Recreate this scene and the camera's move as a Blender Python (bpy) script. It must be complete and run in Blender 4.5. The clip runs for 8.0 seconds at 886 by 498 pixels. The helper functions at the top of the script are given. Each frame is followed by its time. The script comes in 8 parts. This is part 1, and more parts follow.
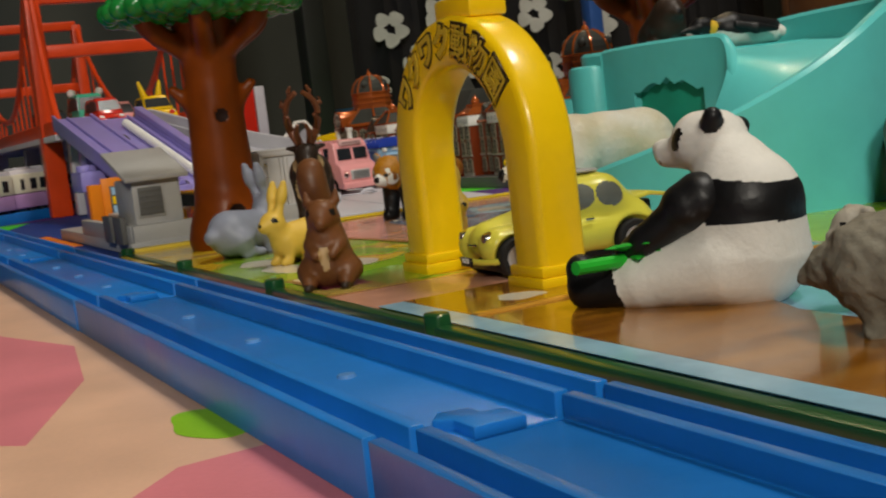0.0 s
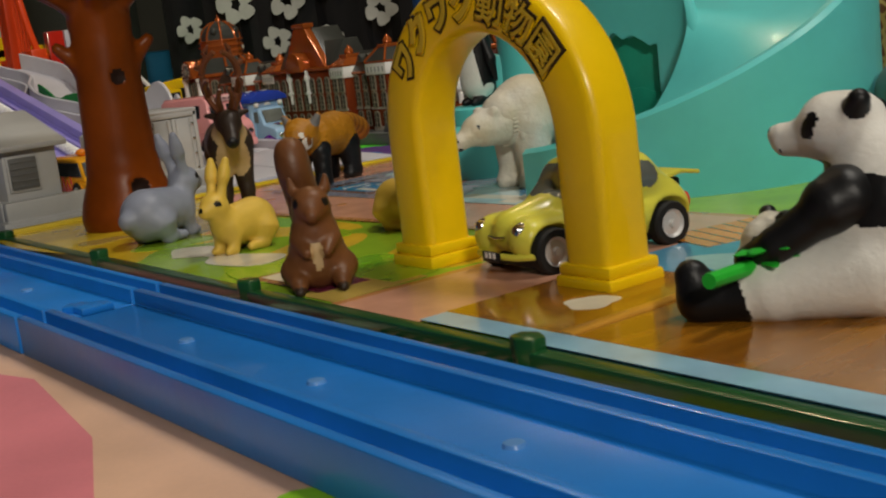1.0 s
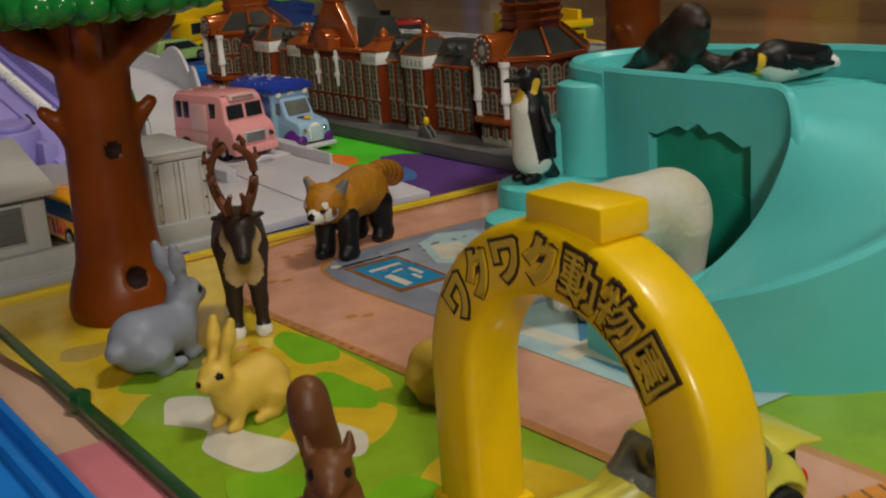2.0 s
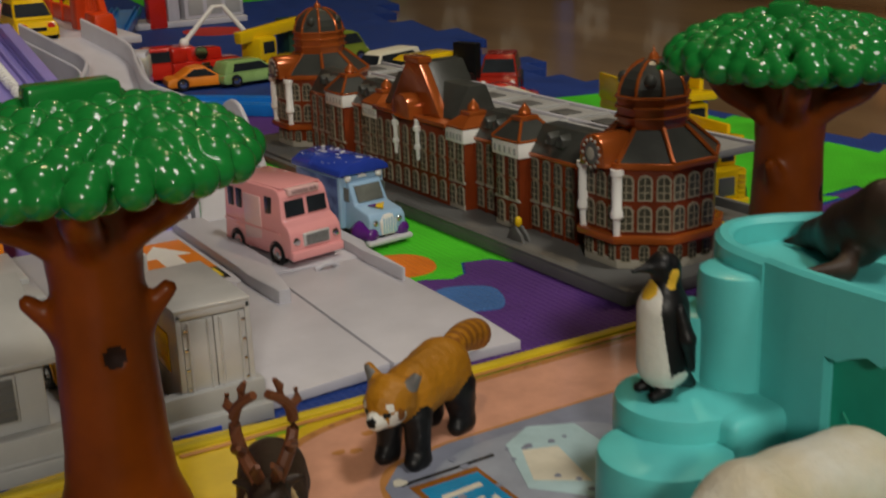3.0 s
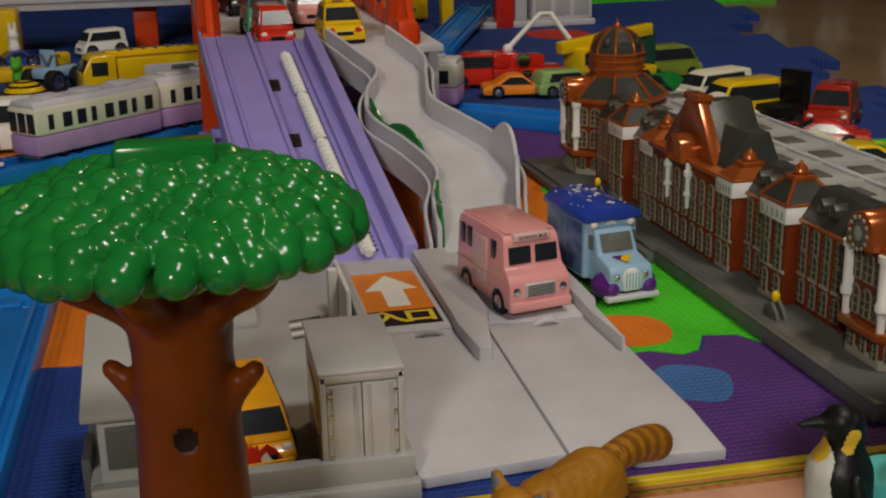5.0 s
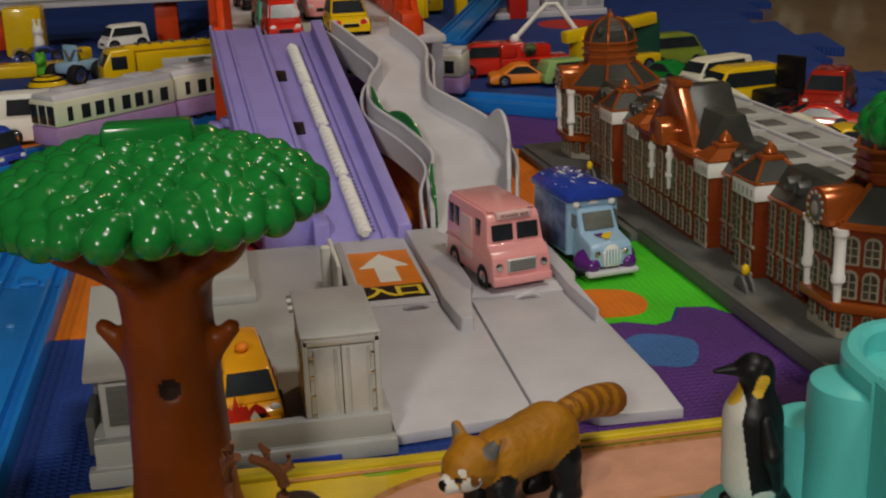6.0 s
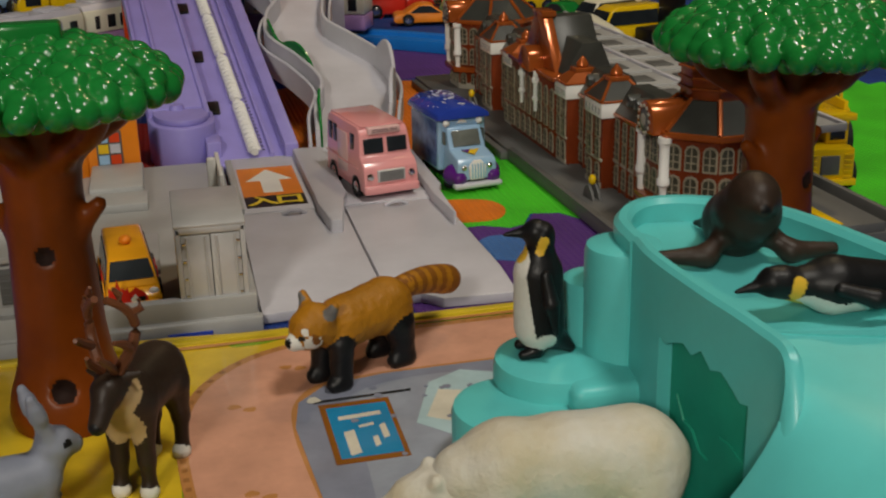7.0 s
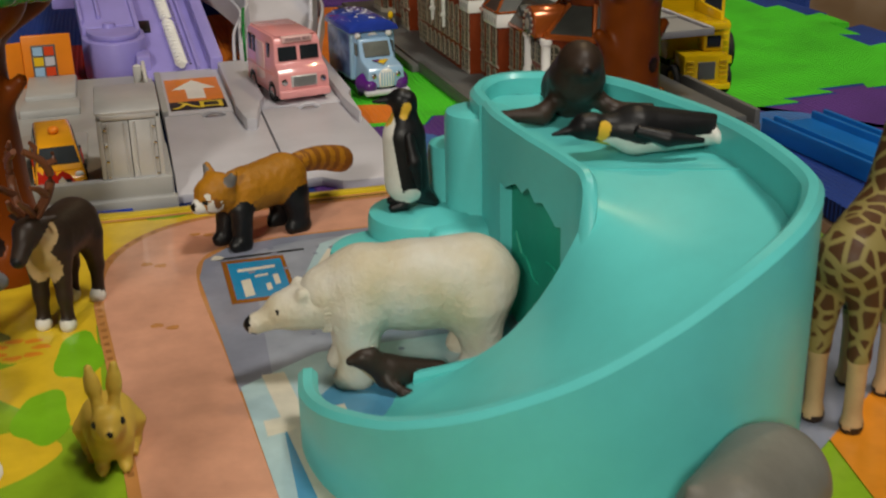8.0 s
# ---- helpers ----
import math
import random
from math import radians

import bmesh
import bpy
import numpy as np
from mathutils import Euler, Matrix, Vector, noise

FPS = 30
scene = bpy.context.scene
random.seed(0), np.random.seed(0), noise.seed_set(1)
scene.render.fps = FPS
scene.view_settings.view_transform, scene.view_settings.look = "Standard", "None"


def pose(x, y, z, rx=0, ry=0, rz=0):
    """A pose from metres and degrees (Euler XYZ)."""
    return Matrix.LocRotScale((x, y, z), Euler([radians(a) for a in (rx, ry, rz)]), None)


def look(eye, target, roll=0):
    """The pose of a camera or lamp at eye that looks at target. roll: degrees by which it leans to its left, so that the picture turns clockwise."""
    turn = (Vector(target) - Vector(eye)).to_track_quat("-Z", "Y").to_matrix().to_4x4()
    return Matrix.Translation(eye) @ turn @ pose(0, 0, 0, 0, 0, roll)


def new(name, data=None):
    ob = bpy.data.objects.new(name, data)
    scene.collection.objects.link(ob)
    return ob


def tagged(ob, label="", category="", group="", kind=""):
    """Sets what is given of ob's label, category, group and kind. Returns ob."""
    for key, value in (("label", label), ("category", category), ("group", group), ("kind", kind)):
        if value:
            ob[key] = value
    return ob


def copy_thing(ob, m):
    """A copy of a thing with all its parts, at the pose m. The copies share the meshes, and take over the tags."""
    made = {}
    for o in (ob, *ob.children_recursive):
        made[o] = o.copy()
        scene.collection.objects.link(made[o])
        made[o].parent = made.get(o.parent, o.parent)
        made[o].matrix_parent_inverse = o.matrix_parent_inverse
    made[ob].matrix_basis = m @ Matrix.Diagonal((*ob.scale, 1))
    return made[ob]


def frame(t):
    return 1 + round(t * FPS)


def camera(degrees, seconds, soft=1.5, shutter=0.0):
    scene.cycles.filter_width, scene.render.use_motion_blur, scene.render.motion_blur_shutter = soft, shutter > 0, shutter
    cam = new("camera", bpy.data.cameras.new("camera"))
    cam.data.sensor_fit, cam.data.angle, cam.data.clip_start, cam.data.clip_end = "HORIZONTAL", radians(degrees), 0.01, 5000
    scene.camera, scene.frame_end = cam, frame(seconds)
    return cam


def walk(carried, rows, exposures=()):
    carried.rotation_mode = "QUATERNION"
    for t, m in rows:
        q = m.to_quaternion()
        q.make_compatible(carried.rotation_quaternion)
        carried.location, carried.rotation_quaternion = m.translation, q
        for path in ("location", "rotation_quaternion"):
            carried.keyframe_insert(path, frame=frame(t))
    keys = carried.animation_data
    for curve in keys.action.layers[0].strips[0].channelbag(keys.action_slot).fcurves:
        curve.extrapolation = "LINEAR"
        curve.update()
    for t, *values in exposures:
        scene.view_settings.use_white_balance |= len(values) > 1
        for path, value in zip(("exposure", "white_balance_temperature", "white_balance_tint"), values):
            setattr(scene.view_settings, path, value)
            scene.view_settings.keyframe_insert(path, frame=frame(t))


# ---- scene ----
cam = camera(40.82, 8.0, soft=2.1, shutter=0.2)
PATH = [
    (0, (-11.372, -23.856, 4.614), (27.97, 56.51, -5.05), -6.70),
    (0.5, (-12.538, -21.231, 5.275), (35.14, 53.94, -8.01), -6.39),
    (1, (-13.820, -16.890, 6.102), (37.64, 55.20, -9.86), -7.04),
    (1.5, (-11.549, -13.921, 9.171), (40.19, 57.00, -10.68), -5.51),
    (1.7, (-10.474, -12.388, 10.991), (39.67, 58.96, -11.26), -5.17),
    (2.8, (-4.263, -2.510, 16.420), (40.61, 70.44, -11.22), -2.04),
    (3, (-2.793, 0.009, 17.286), (40.45, 74.24, -9.54), -2.11),
    (3.5, (0.302, 4.020, 17.757), (37.44, 81.63, -8.65), -0.97),
    (4, (3.190, 4.511, 18.408), (32.62, 85.72, -6.88), -0.42),
    (4.5, (4.596, 2.963, 18.256), (27.35, 86.12, -7.56), -0.31),
    (4.7, (4.661, 2.873, 18.259), (24.91, 86.50, -8.13), -0.56),
    (5.8, (5.953, -0.231, 18.823), (20.82, 84.34, -8.15), -2.25),
    (6, (6.159, -1.005, 18.636), (21.36, 83.43, -8.56), -2.08),
    (6.5, (7.357, -4.043, 18.512), (24.71, 79.44, -10.28), -1.59),
    (7, (8.068, -7.384, 18.241), (27.41, 75.00, -12.39), -1.24),
    (7.5, (8.992, -9.800, 18.129), (29.97, 71.53, -14.21), -1.23),
    (8, (9.368, -14.327, 17.207), (30.95, 66.26, -16.56), -1.14),
]
CM = 0.01
walk(cam, [(t, look(Vector(eye) * CM, Vector(target) * CM, roll)) for t, eye, target, roll in PATH],
     exposures=((0.0, 0.08), (0.5, 0.02), (1.5, -0.2), (3.0, -0.22), (6.0, -0.25), (7.0, -0.2), (7.5, -0.1), (8.0, 0.05)))

# ---- room light: three ceiling lamps in a closed room ----
world = bpy.data.worlds.new("room_air")
scene.world = world
world.use_nodes = True
world.node_tree.nodes["Background"].inputs[0].default_value = (0.9, 0.95, 1.0, 1)
world.node_tree.nodes["Background"].inputs[1].default_value = 0.003


def area_lamp(name, x, y, z, sx, sy, watts, colour, aim=None):
    data = bpy.data.lights.new(name, "AREA")
    data.shape, data.size, data.size_y, data.energy, data.color = "RECTANGLE", sx * CM, sy * CM, watts, colour
    ob = new(name, data)
    ob.matrix_world = look(Vector((x, y, z)) * CM, Vector(aim or (x, y, 0)) * CM)
    return ob


area_lamp("ceiling_lamp_main", -140, -300, 190, 50, 50, 92, (1.0, 0.93, 0.81), (14, 28, 0))
area_lamp("ceiling_lamp_warm", 98, 128, 196, 12, 12, 9.5, (1.0, 0.75, 0.43))
area_lamp("ceiling_lamp_side", 62, -35, 196, 34, 34, 21, (1.0, 0.94, 0.84))


# ---- shape helpers; lengths in centimetres ----
def bm_mesh(bm, smooth=35):
    me = bpy.data.meshes.new("mesh")
    bmesh.ops.recalc_face_normals(bm, faces=bm.faces[:])
    bm.to_mesh(me)
    bm.free()
    me.transform(Matrix.Scale(CM, 4))
    if smooth:
        me.shade_smooth()
        me.set_sharp_from_angle(angle=radians(smooth))
    return me


def part(name, bm, material, parent=None, label="", smooth=35):
    """Links a bmesh (or a finished mesh) as one object under its thing."""
    me = bm if isinstance(bm, bpy.types.Mesh) else bm_mesh(bm, smooth)
    me.name = name
    if material and not me.materials:
        for m in (material if isinstance(material, (list, tuple)) else [material]):
            me.materials.append(m)
    ob = new(name, me)
    ob.parent = parent
    if label:
        tagged(ob, label)
    return ob


def thing(name, x, y, z, rz, label, category, group="", kind=""):
    ob = new(name)
    ob.empty_display_size = 0.01
    ob.matrix_basis = at(x, y, z, rz)
    return tagged(ob, label, category, group, kind)


def at(x, y, z, rz=0, rx=0, ry=0):
    return pose(x * CM, y * CM, z * CM, rx, ry, rz)


def rbox(x0, x1, y0, y1, z0, z1, bevel=0.05, segs=2, bm=None, m=None):
    b = bmesh.new()
    bmesh.ops.create_cube(b, size=1)
    for v in b.verts:
        v.co = Vector(((x0 + x1) / 2 + v.co.x * (x1 - x0), (y0 + y1) / 2 + v.co.y * (y1 - y0), (z0 + z1) / 2 + v.co.z * (z1 - z0)))
    if bevel:
        bmesh.ops.bevel(b, geom=b.edges[:], offset=min(bevel, 0.45 * min(x1 - x0, y1 - y0, z1 - z0)), segments=segs, affect="EDGES", profile=0.5)
    return merge(b, bm, m)


def merge(b, bm=None, m=None):
    if m is not None:
        bmesh.ops.transform(b, matrix=m, verts=b.verts[:])
    if bm is None:
        return b
    me = bpy.data.meshes.new("tmp")
    b.to_mesh(me)
    b.free()
    bm.from_mesh(me)
    bpy.data.meshes.remove(me)
    return bm


def prism(points, z0, z1, bevel=0.0, segs=2, axis="z", bm=None, m=None):
    """A polygon pulled along an axis: points are (x, y) for z, (x, z) for y, (y, z) for x."""
    b = bmesh.new()
    put = {"z": lambda p, h: (p[0], p[1], h), "y": lambda p, h: (p[0], h, p[1]), "x": lambda p, h: (h, p[0], p[1])}[axis]
    lo = [b.verts.new(put(p, z0)) for p in points]
    hi = [b.verts.new(put(p, z1)) for p in points]
    b.faces.new(lo)
    b.faces.new(hi)
    n = len(points)
    for i in range(n):
        b.faces.new((lo[i], lo[(i + 1) % n], hi[(i + 1) % n], hi[i]))
    bmesh.ops.recalc_face_normals(b, faces=b.faces[:])
    if bevel:
        sharp = [e for e in b.edges if e.calc_face_angle(0) > 0.5]
        bmesh.ops.bevel(b, geom=sharp, offset=bevel, segments=segs, affect="EDGES", profile=0.5, clamp_overlap=True)
    return merge(b, bm, m)


def lathe(profile, segs=24, bm=None, m=None, start=0, sweep=360):
    """Turns (radius, z) points about z."""
    b = bmesh.new()
    rings, full = [], sweep >= 360
    steps = segs if full else segs + 1
    for i in range(steps):
        a = radians(start + sweep * i / segs)
        rings.append([b.verts.new((r * math.cos(a), r * math.sin(a), z)) for r, z in profile])
    for i in range(segs if full else segs):
        p, q = rings[i], rings[(i + 1) % steps]
        for j in range(len(profile) - 1):
            b.faces.new((p[j], q[j], q[j + 1], p[j + 1]))
    bmesh.ops.remove_doubles(b, verts=b.verts[:], dist=1e-4)
    return merge(b, bm, m)


def tube(points, radii, segs=10, bm=None, m=None, flat=1.0):
    """A round bar along points."""
    b = bmesh.new()
    pts = [Vector(p) for p in points]
    radii = radii if isinstance(radii, (list, tuple)) else [radii] * len(pts)
    rings, up = [], Vector((0.03, 0.05, 1)).normalized()
    for i, p in enumerate(pts):
        d = (pts[min(i + 1, len(pts) - 1)] - pts[max(i - 1, 0)]).normalized()
        s = d.cross(up)
        s = s.normalized() if s.length > 1e-3 else Vector((1, 0, 0))
        t = s.cross(d)
        rings.append([b.verts.new(p + (s * math.cos(2 * math.pi * k / segs) + t * flat * math.sin(2 * math.pi * k / segs)) * radii[i]) for k in range(segs)])
    for p, q in zip(rings, rings[1:]):
        for k in range(segs):
            b.faces.new((p[k], p[(k + 1) % segs], q[(k + 1) % segs], q[k]))
    b.faces.new(rings[0])
    b.faces.new(rings[-1])
    return merge(b, bm, m)


def ball(x, y, z, rx, ry=None, rz=None, sub=2, bm=None, m=None):
    b = bmesh.new()
    bmesh.ops.create_icosphere(b, subdivisions=sub, radius=1)
    for v in b.verts:
        v.co = Vector((x + v.co.x * rx, y + v.co.y * (ry or rx), z + v.co.z * (rz or rx)))
    return merge(b, bm, m)


def disc(cx, cy, z, r, n=28, ry=None, h=0.012):
    return prism([(cx + r * math.cos(2 * math.pi * i / n), cy + (ry or r) * math.sin(2 * math.pi * i / n)) for i in range(n)], z, z + h)


def smooth_line(pts, n=8):
    """A Catmull-Rom curve through points of any dimension."""
    p = [np.array(q, float) for q in pts]
    p = [2 * p[0] - p[1]] + p + [2 * p[-1] - p[-2]]
    out = []
    for i in range(1, len(p) - 2):
        for k in range(n):
            t = k / n
            out.append(0.5 * (2 * p[i] + (p[i + 1] - p[i - 1]) * t + (2 * p[i - 1] - 5 * p[i] + 4 * p[i + 1] - p[i + 2]) * t * t + (3 * p[i] - p[i - 1] - 3 * p[i + 1] + p[i + 2]) * t ** 3))
    out.append(p[-2])
    return out


def strip_wall(path, thick, base=None):
    """A wall along (x, y, z_bottom, z_top) points, of a thickness, with a rounded top edge."""
    b = bmesh.new()
    p = [np.array(q, float) for q in path]
    rings = []
    for i, q in enumerate(p):
        d = p[min(i + 1, len(p) - 1)][:2] - p[max(i - 1, 0)][:2]
        d = d / max(1e-6, np.linalg.norm(d))
        nrm = np.array((-d[1], d[0])) * thick / 2
        e = thick * 0.3
        prof = [(-1, q[2]), (-1, q[3] - e), (-0.45, q[3]), (0.45, q[3]), (1, q[3] - e), (1, q[2])]
        rings.append([b.verts.new((q[0] + nrm[0] * s, q[1] + nrm[1] * s, z)) for s, z in prof])
    for a, c in zip(rings, rings[1:]):
        for k in range(5):
            b.faces.new((a[k], a[k + 1], c[k + 1], c[k]))
    b.faces.new(rings[0])
    b.faces.new(rings[-1])
    return b


def sheet(rows, thick):
    """A curved sheet through rows of points, with a thickness downwards."""
    b = bmesh.new()
    top = [[b.verts.new(tuple(p)) for p in r] for r in rows]
    low = [[b.verts.new((p[0], p[1], p[2] - thick)) for p in r] for r in rows]
    for i in range(len(rows) - 1):
        for j in range(len(rows[0]) - 1):
            b.faces.new((top[i][j], top[i + 1][j], top[i + 1][j + 1], top[i][j + 1]))
            b.faces.new((low[i][j], low[i][j + 1], low[i + 1][j + 1], low[i + 1][j]))
    edge = [(0, j) for j in range(len(rows[0]))] + [(i, len(rows[0]) - 1) for i in range(1, len(rows))]
    edge += [(len(rows) - 1, j) for j in range(len(rows[0]) - 2, -1, -1)] + [(i, 0) for i in range(len(rows) - 2, 0, -1)]
    for (a, c), (d, e) in zip(edge, edge[1:] + edge[:1]):
        b.faces.new((top[a][c], top[d][e], low[d][e], low[a][c]))
    return b


def organic(prims, paints=(), cuts=(), res=0.09, k=0.14, rough=0.0):
    """One smooth skin over round limbs. prims: (a, b, ra, rb, material index), a limb from a to b.
    paints: the same, but they only colour the skin inside them. cuts: (centre, radius), hollows."""
    A = np.array([q[0] for q in prims], float)
    B = np.array([q[1] for q in prims], float)
    r = np.array([max(q[2], q[3]) for q in prims])[:, None]
    lo = np.minimum(A, B).min(0) - r.max() * 0 - np.max(r) - 3 * res
    hi = np.maximum(A, B).max(0) + np.max(r) + 3 * res
    lo = np.minimum(A - r, B - r).min(0) - 3 * res
    hi = np.maximum(A + r, B + r).max(0) + 3 * res
    n = np.ceil((hi - lo) / res).astype(int) + 1
    g = np.stack(np.meshgrid(*[lo[i] + res * np.arange(n[i]) for i in range(3)], indexing="ij"), -1)

    def dist(p, q):
        a, b = np.array(q[0], float), np.array(q[1], float)
        ab = b - a
        h = np.clip(((p - a) @ ab) / max(1e-9, ab @ ab), 0, 1)
        return np.sqrt(((p - a - h[..., None] * ab) ** 2).sum(-1)) - (q[2] + (q[3] - q[2]) * h)

    f = None
    for q in prims:
        d = dist(g, q)
        if f is None:
            f = d
        else:
            h = np.clip(0.5 + 0.5 * (f - d) / k, 0, 1)
            f = f + (d - f) * h - k * h * (1 - h)
    for c, rad in cuts:
        f = np.maximum(f, rad - np.sqrt(((g - np.array(c)) ** 2).sum(-1)))
    if rough:
        ph = np.sin(g[..., 0] * 9.1 + 1.7 * np.sin(g[..., 1] * 7.3)) * np.sin(g[..., 1] * 8.3 + np.sin(g[..., 2] * 6.1)) * np.sin(g[..., 2] * 9.7 + 1.3 * np.sin(g[..., 0] * 5.9))
        f = f + rough * ph
    ins = f < 0
    total, count = np.zeros((*(n - 1), 3)), np.zeros(n - 1)
    corner = lambda a, o: a[o[0]:n[0] - 1 + o[0], o[1]:n[1] - 1 + o[1], o[2]:n[2] - 1 + o[2]]
    for ax in range(3):
        for u in (0, 1):
            for v in (0, 1):
                o0 = [u, v]
                o0.insert(ax, 0)
                o1 = list(o0)
                o1[ax] = 1
                f0, f1 = corner(f, o0), corner(f, o1)
                hit = (f0 < 0) != (f1 < 0)
                t = np.where(hit, f0 / np.where(hit, f0 - f1, 1), 0)
                pos = np.zeros((*(n - 1), 3)) + np.array(o0)
                pos[..., ax] = t
                total += pos * hit[..., None]
                count += hit
    live = count > 0
    ids = -np.ones(n - 1, int)
    ids[live] = np.arange(live.sum())
    base = np.stack(np.nonzero(live), -1)
    verts = lo + res * (base + total[live] / count[live][:, None])
    faces = []
    for ax in range(3):
        s0 = [slice(1, -1)] * 3
        s0[ax] = slice(0, -1)
        s1 = list(s0)
        s1[ax] = slice(1, None)
        fa, fb = ins[tuple(s0)], ins[tuple(s1)]
        cross = np.stack(np.nonzero(fa != fb), -1)
        if not len(cross):
            continue
        flip = fa[tuple(cross.T)]
        u, v = [(1, 2), (2, 0), (0, 1)][ax]
        c = cross.copy()
        for d in range(3):
            if d != ax:
                c[:, d] += 1
        quad = []
        for du, dv in ((-1, -1), (0, -1), (0, 0), (-1, 0)):
            e = c.copy()
            e[:, u] += du
            e[:, v] += dv
            quad.append(ids[e[:, 0], e[:, 1], e[:, 2]])
        quad = np.stack(quad, -1)
        quad[~flip] = quad[~flip][:, ::-1]
        faces.append(quad)
    faces = np.concatenate(faces)
    faces = faces[(faces >= 0).all(1)]
    me = bpy.data.meshes.new("skin")
    me.from_pydata((verts * CM).tolist(), [], faces.tolist())
    mid = verts[faces].mean(1)
    who = np.stack([dist(mid, q) for q in prims], -1).argmin(-1)
    slot = np.array([q[4] for q in prims])[who]
    for q in paints:
        slot = np.where(dist(mid, q) < 0, q[4], slot)
    me.polygons.foreach_set("material_index", slot.astype(np.int32))
    me.shade_smooth()
    me.update()
    return me


def split_skin(me, names, mats, parent, labels=None):
    """Takes a skin apart by its colours: one mesh object a colour and name."""
    co = np.array([v.co[:] for v in me.vertices])
    for slot, (nm, mat) in enumerate(zip(names, mats)):
        faces = [tuple(p.vertices) for p in me.polygons if p.material_index == slot]
        if not faces:
            continue
        used = sorted({i for f in faces for i in f})
        back = {v: i for i, v in enumerate(used)}
        piece = bpy.data.meshes.new(nm)
        piece.from_pydata(co[used].tolist(), [], [[back[i] for i in f] for f in faces])
        piece.shade_smooth()
        part(nm, piece, mat, parent, (labels or {}).get(nm, ""))
    bpy.data.meshes.remove(me)


def limb(a, b, ra, rb=None, m=0):
    return (a, b, ra, ra if rb is None else rb, m)


def dot(x, y, z, r, m=0):
    return ((x, y, z), (x, y, z + 1e-4), r, r, m)


def figure(name, prims, mats, x, y, z, rz, label, category, group="", size=1.0, **kw):
    """A moulded toy figure as one mesh."""
    me = organic(prims, **kw)
    for m in mats:
        me.materials.append(m)
    me.name = name
    ob = new(name, me)
    ob.matrix_basis = at(x, y, z, rz) @ Matrix.Scale(size, 4)
    return tagged(ob, label, category, group)


def letters(name, text, size, depth, material, parent, m, offset=0.0, label=""):
    """Raised lettering in the built-in font, turned into a mesh."""
    cu = bpy.data.curves.new(name, "FONT")
    cu.body, cu.size, cu.extrude, cu.offset = text, size, depth, offset
    cu.align_x, cu.align_y = "CENTER", "CENTER"
    cu.resolution_u = 3
    tmp = bpy.data.objects.new(name, cu)
    scene.collection.objects.link(tmp)
    me = bpy.data.meshes.new_from_object(tmp.evaluated_get(bpy.context.evaluated_depsgraph_get()))
    bpy.data.objects.remove(tmp)
    bpy.data.curves.remove(cu)
    me.transform(m)
    me.transform(Matrix.Scale(CM, 4))
    me.materials.clear()
    return part(name, me, material, parent, label)


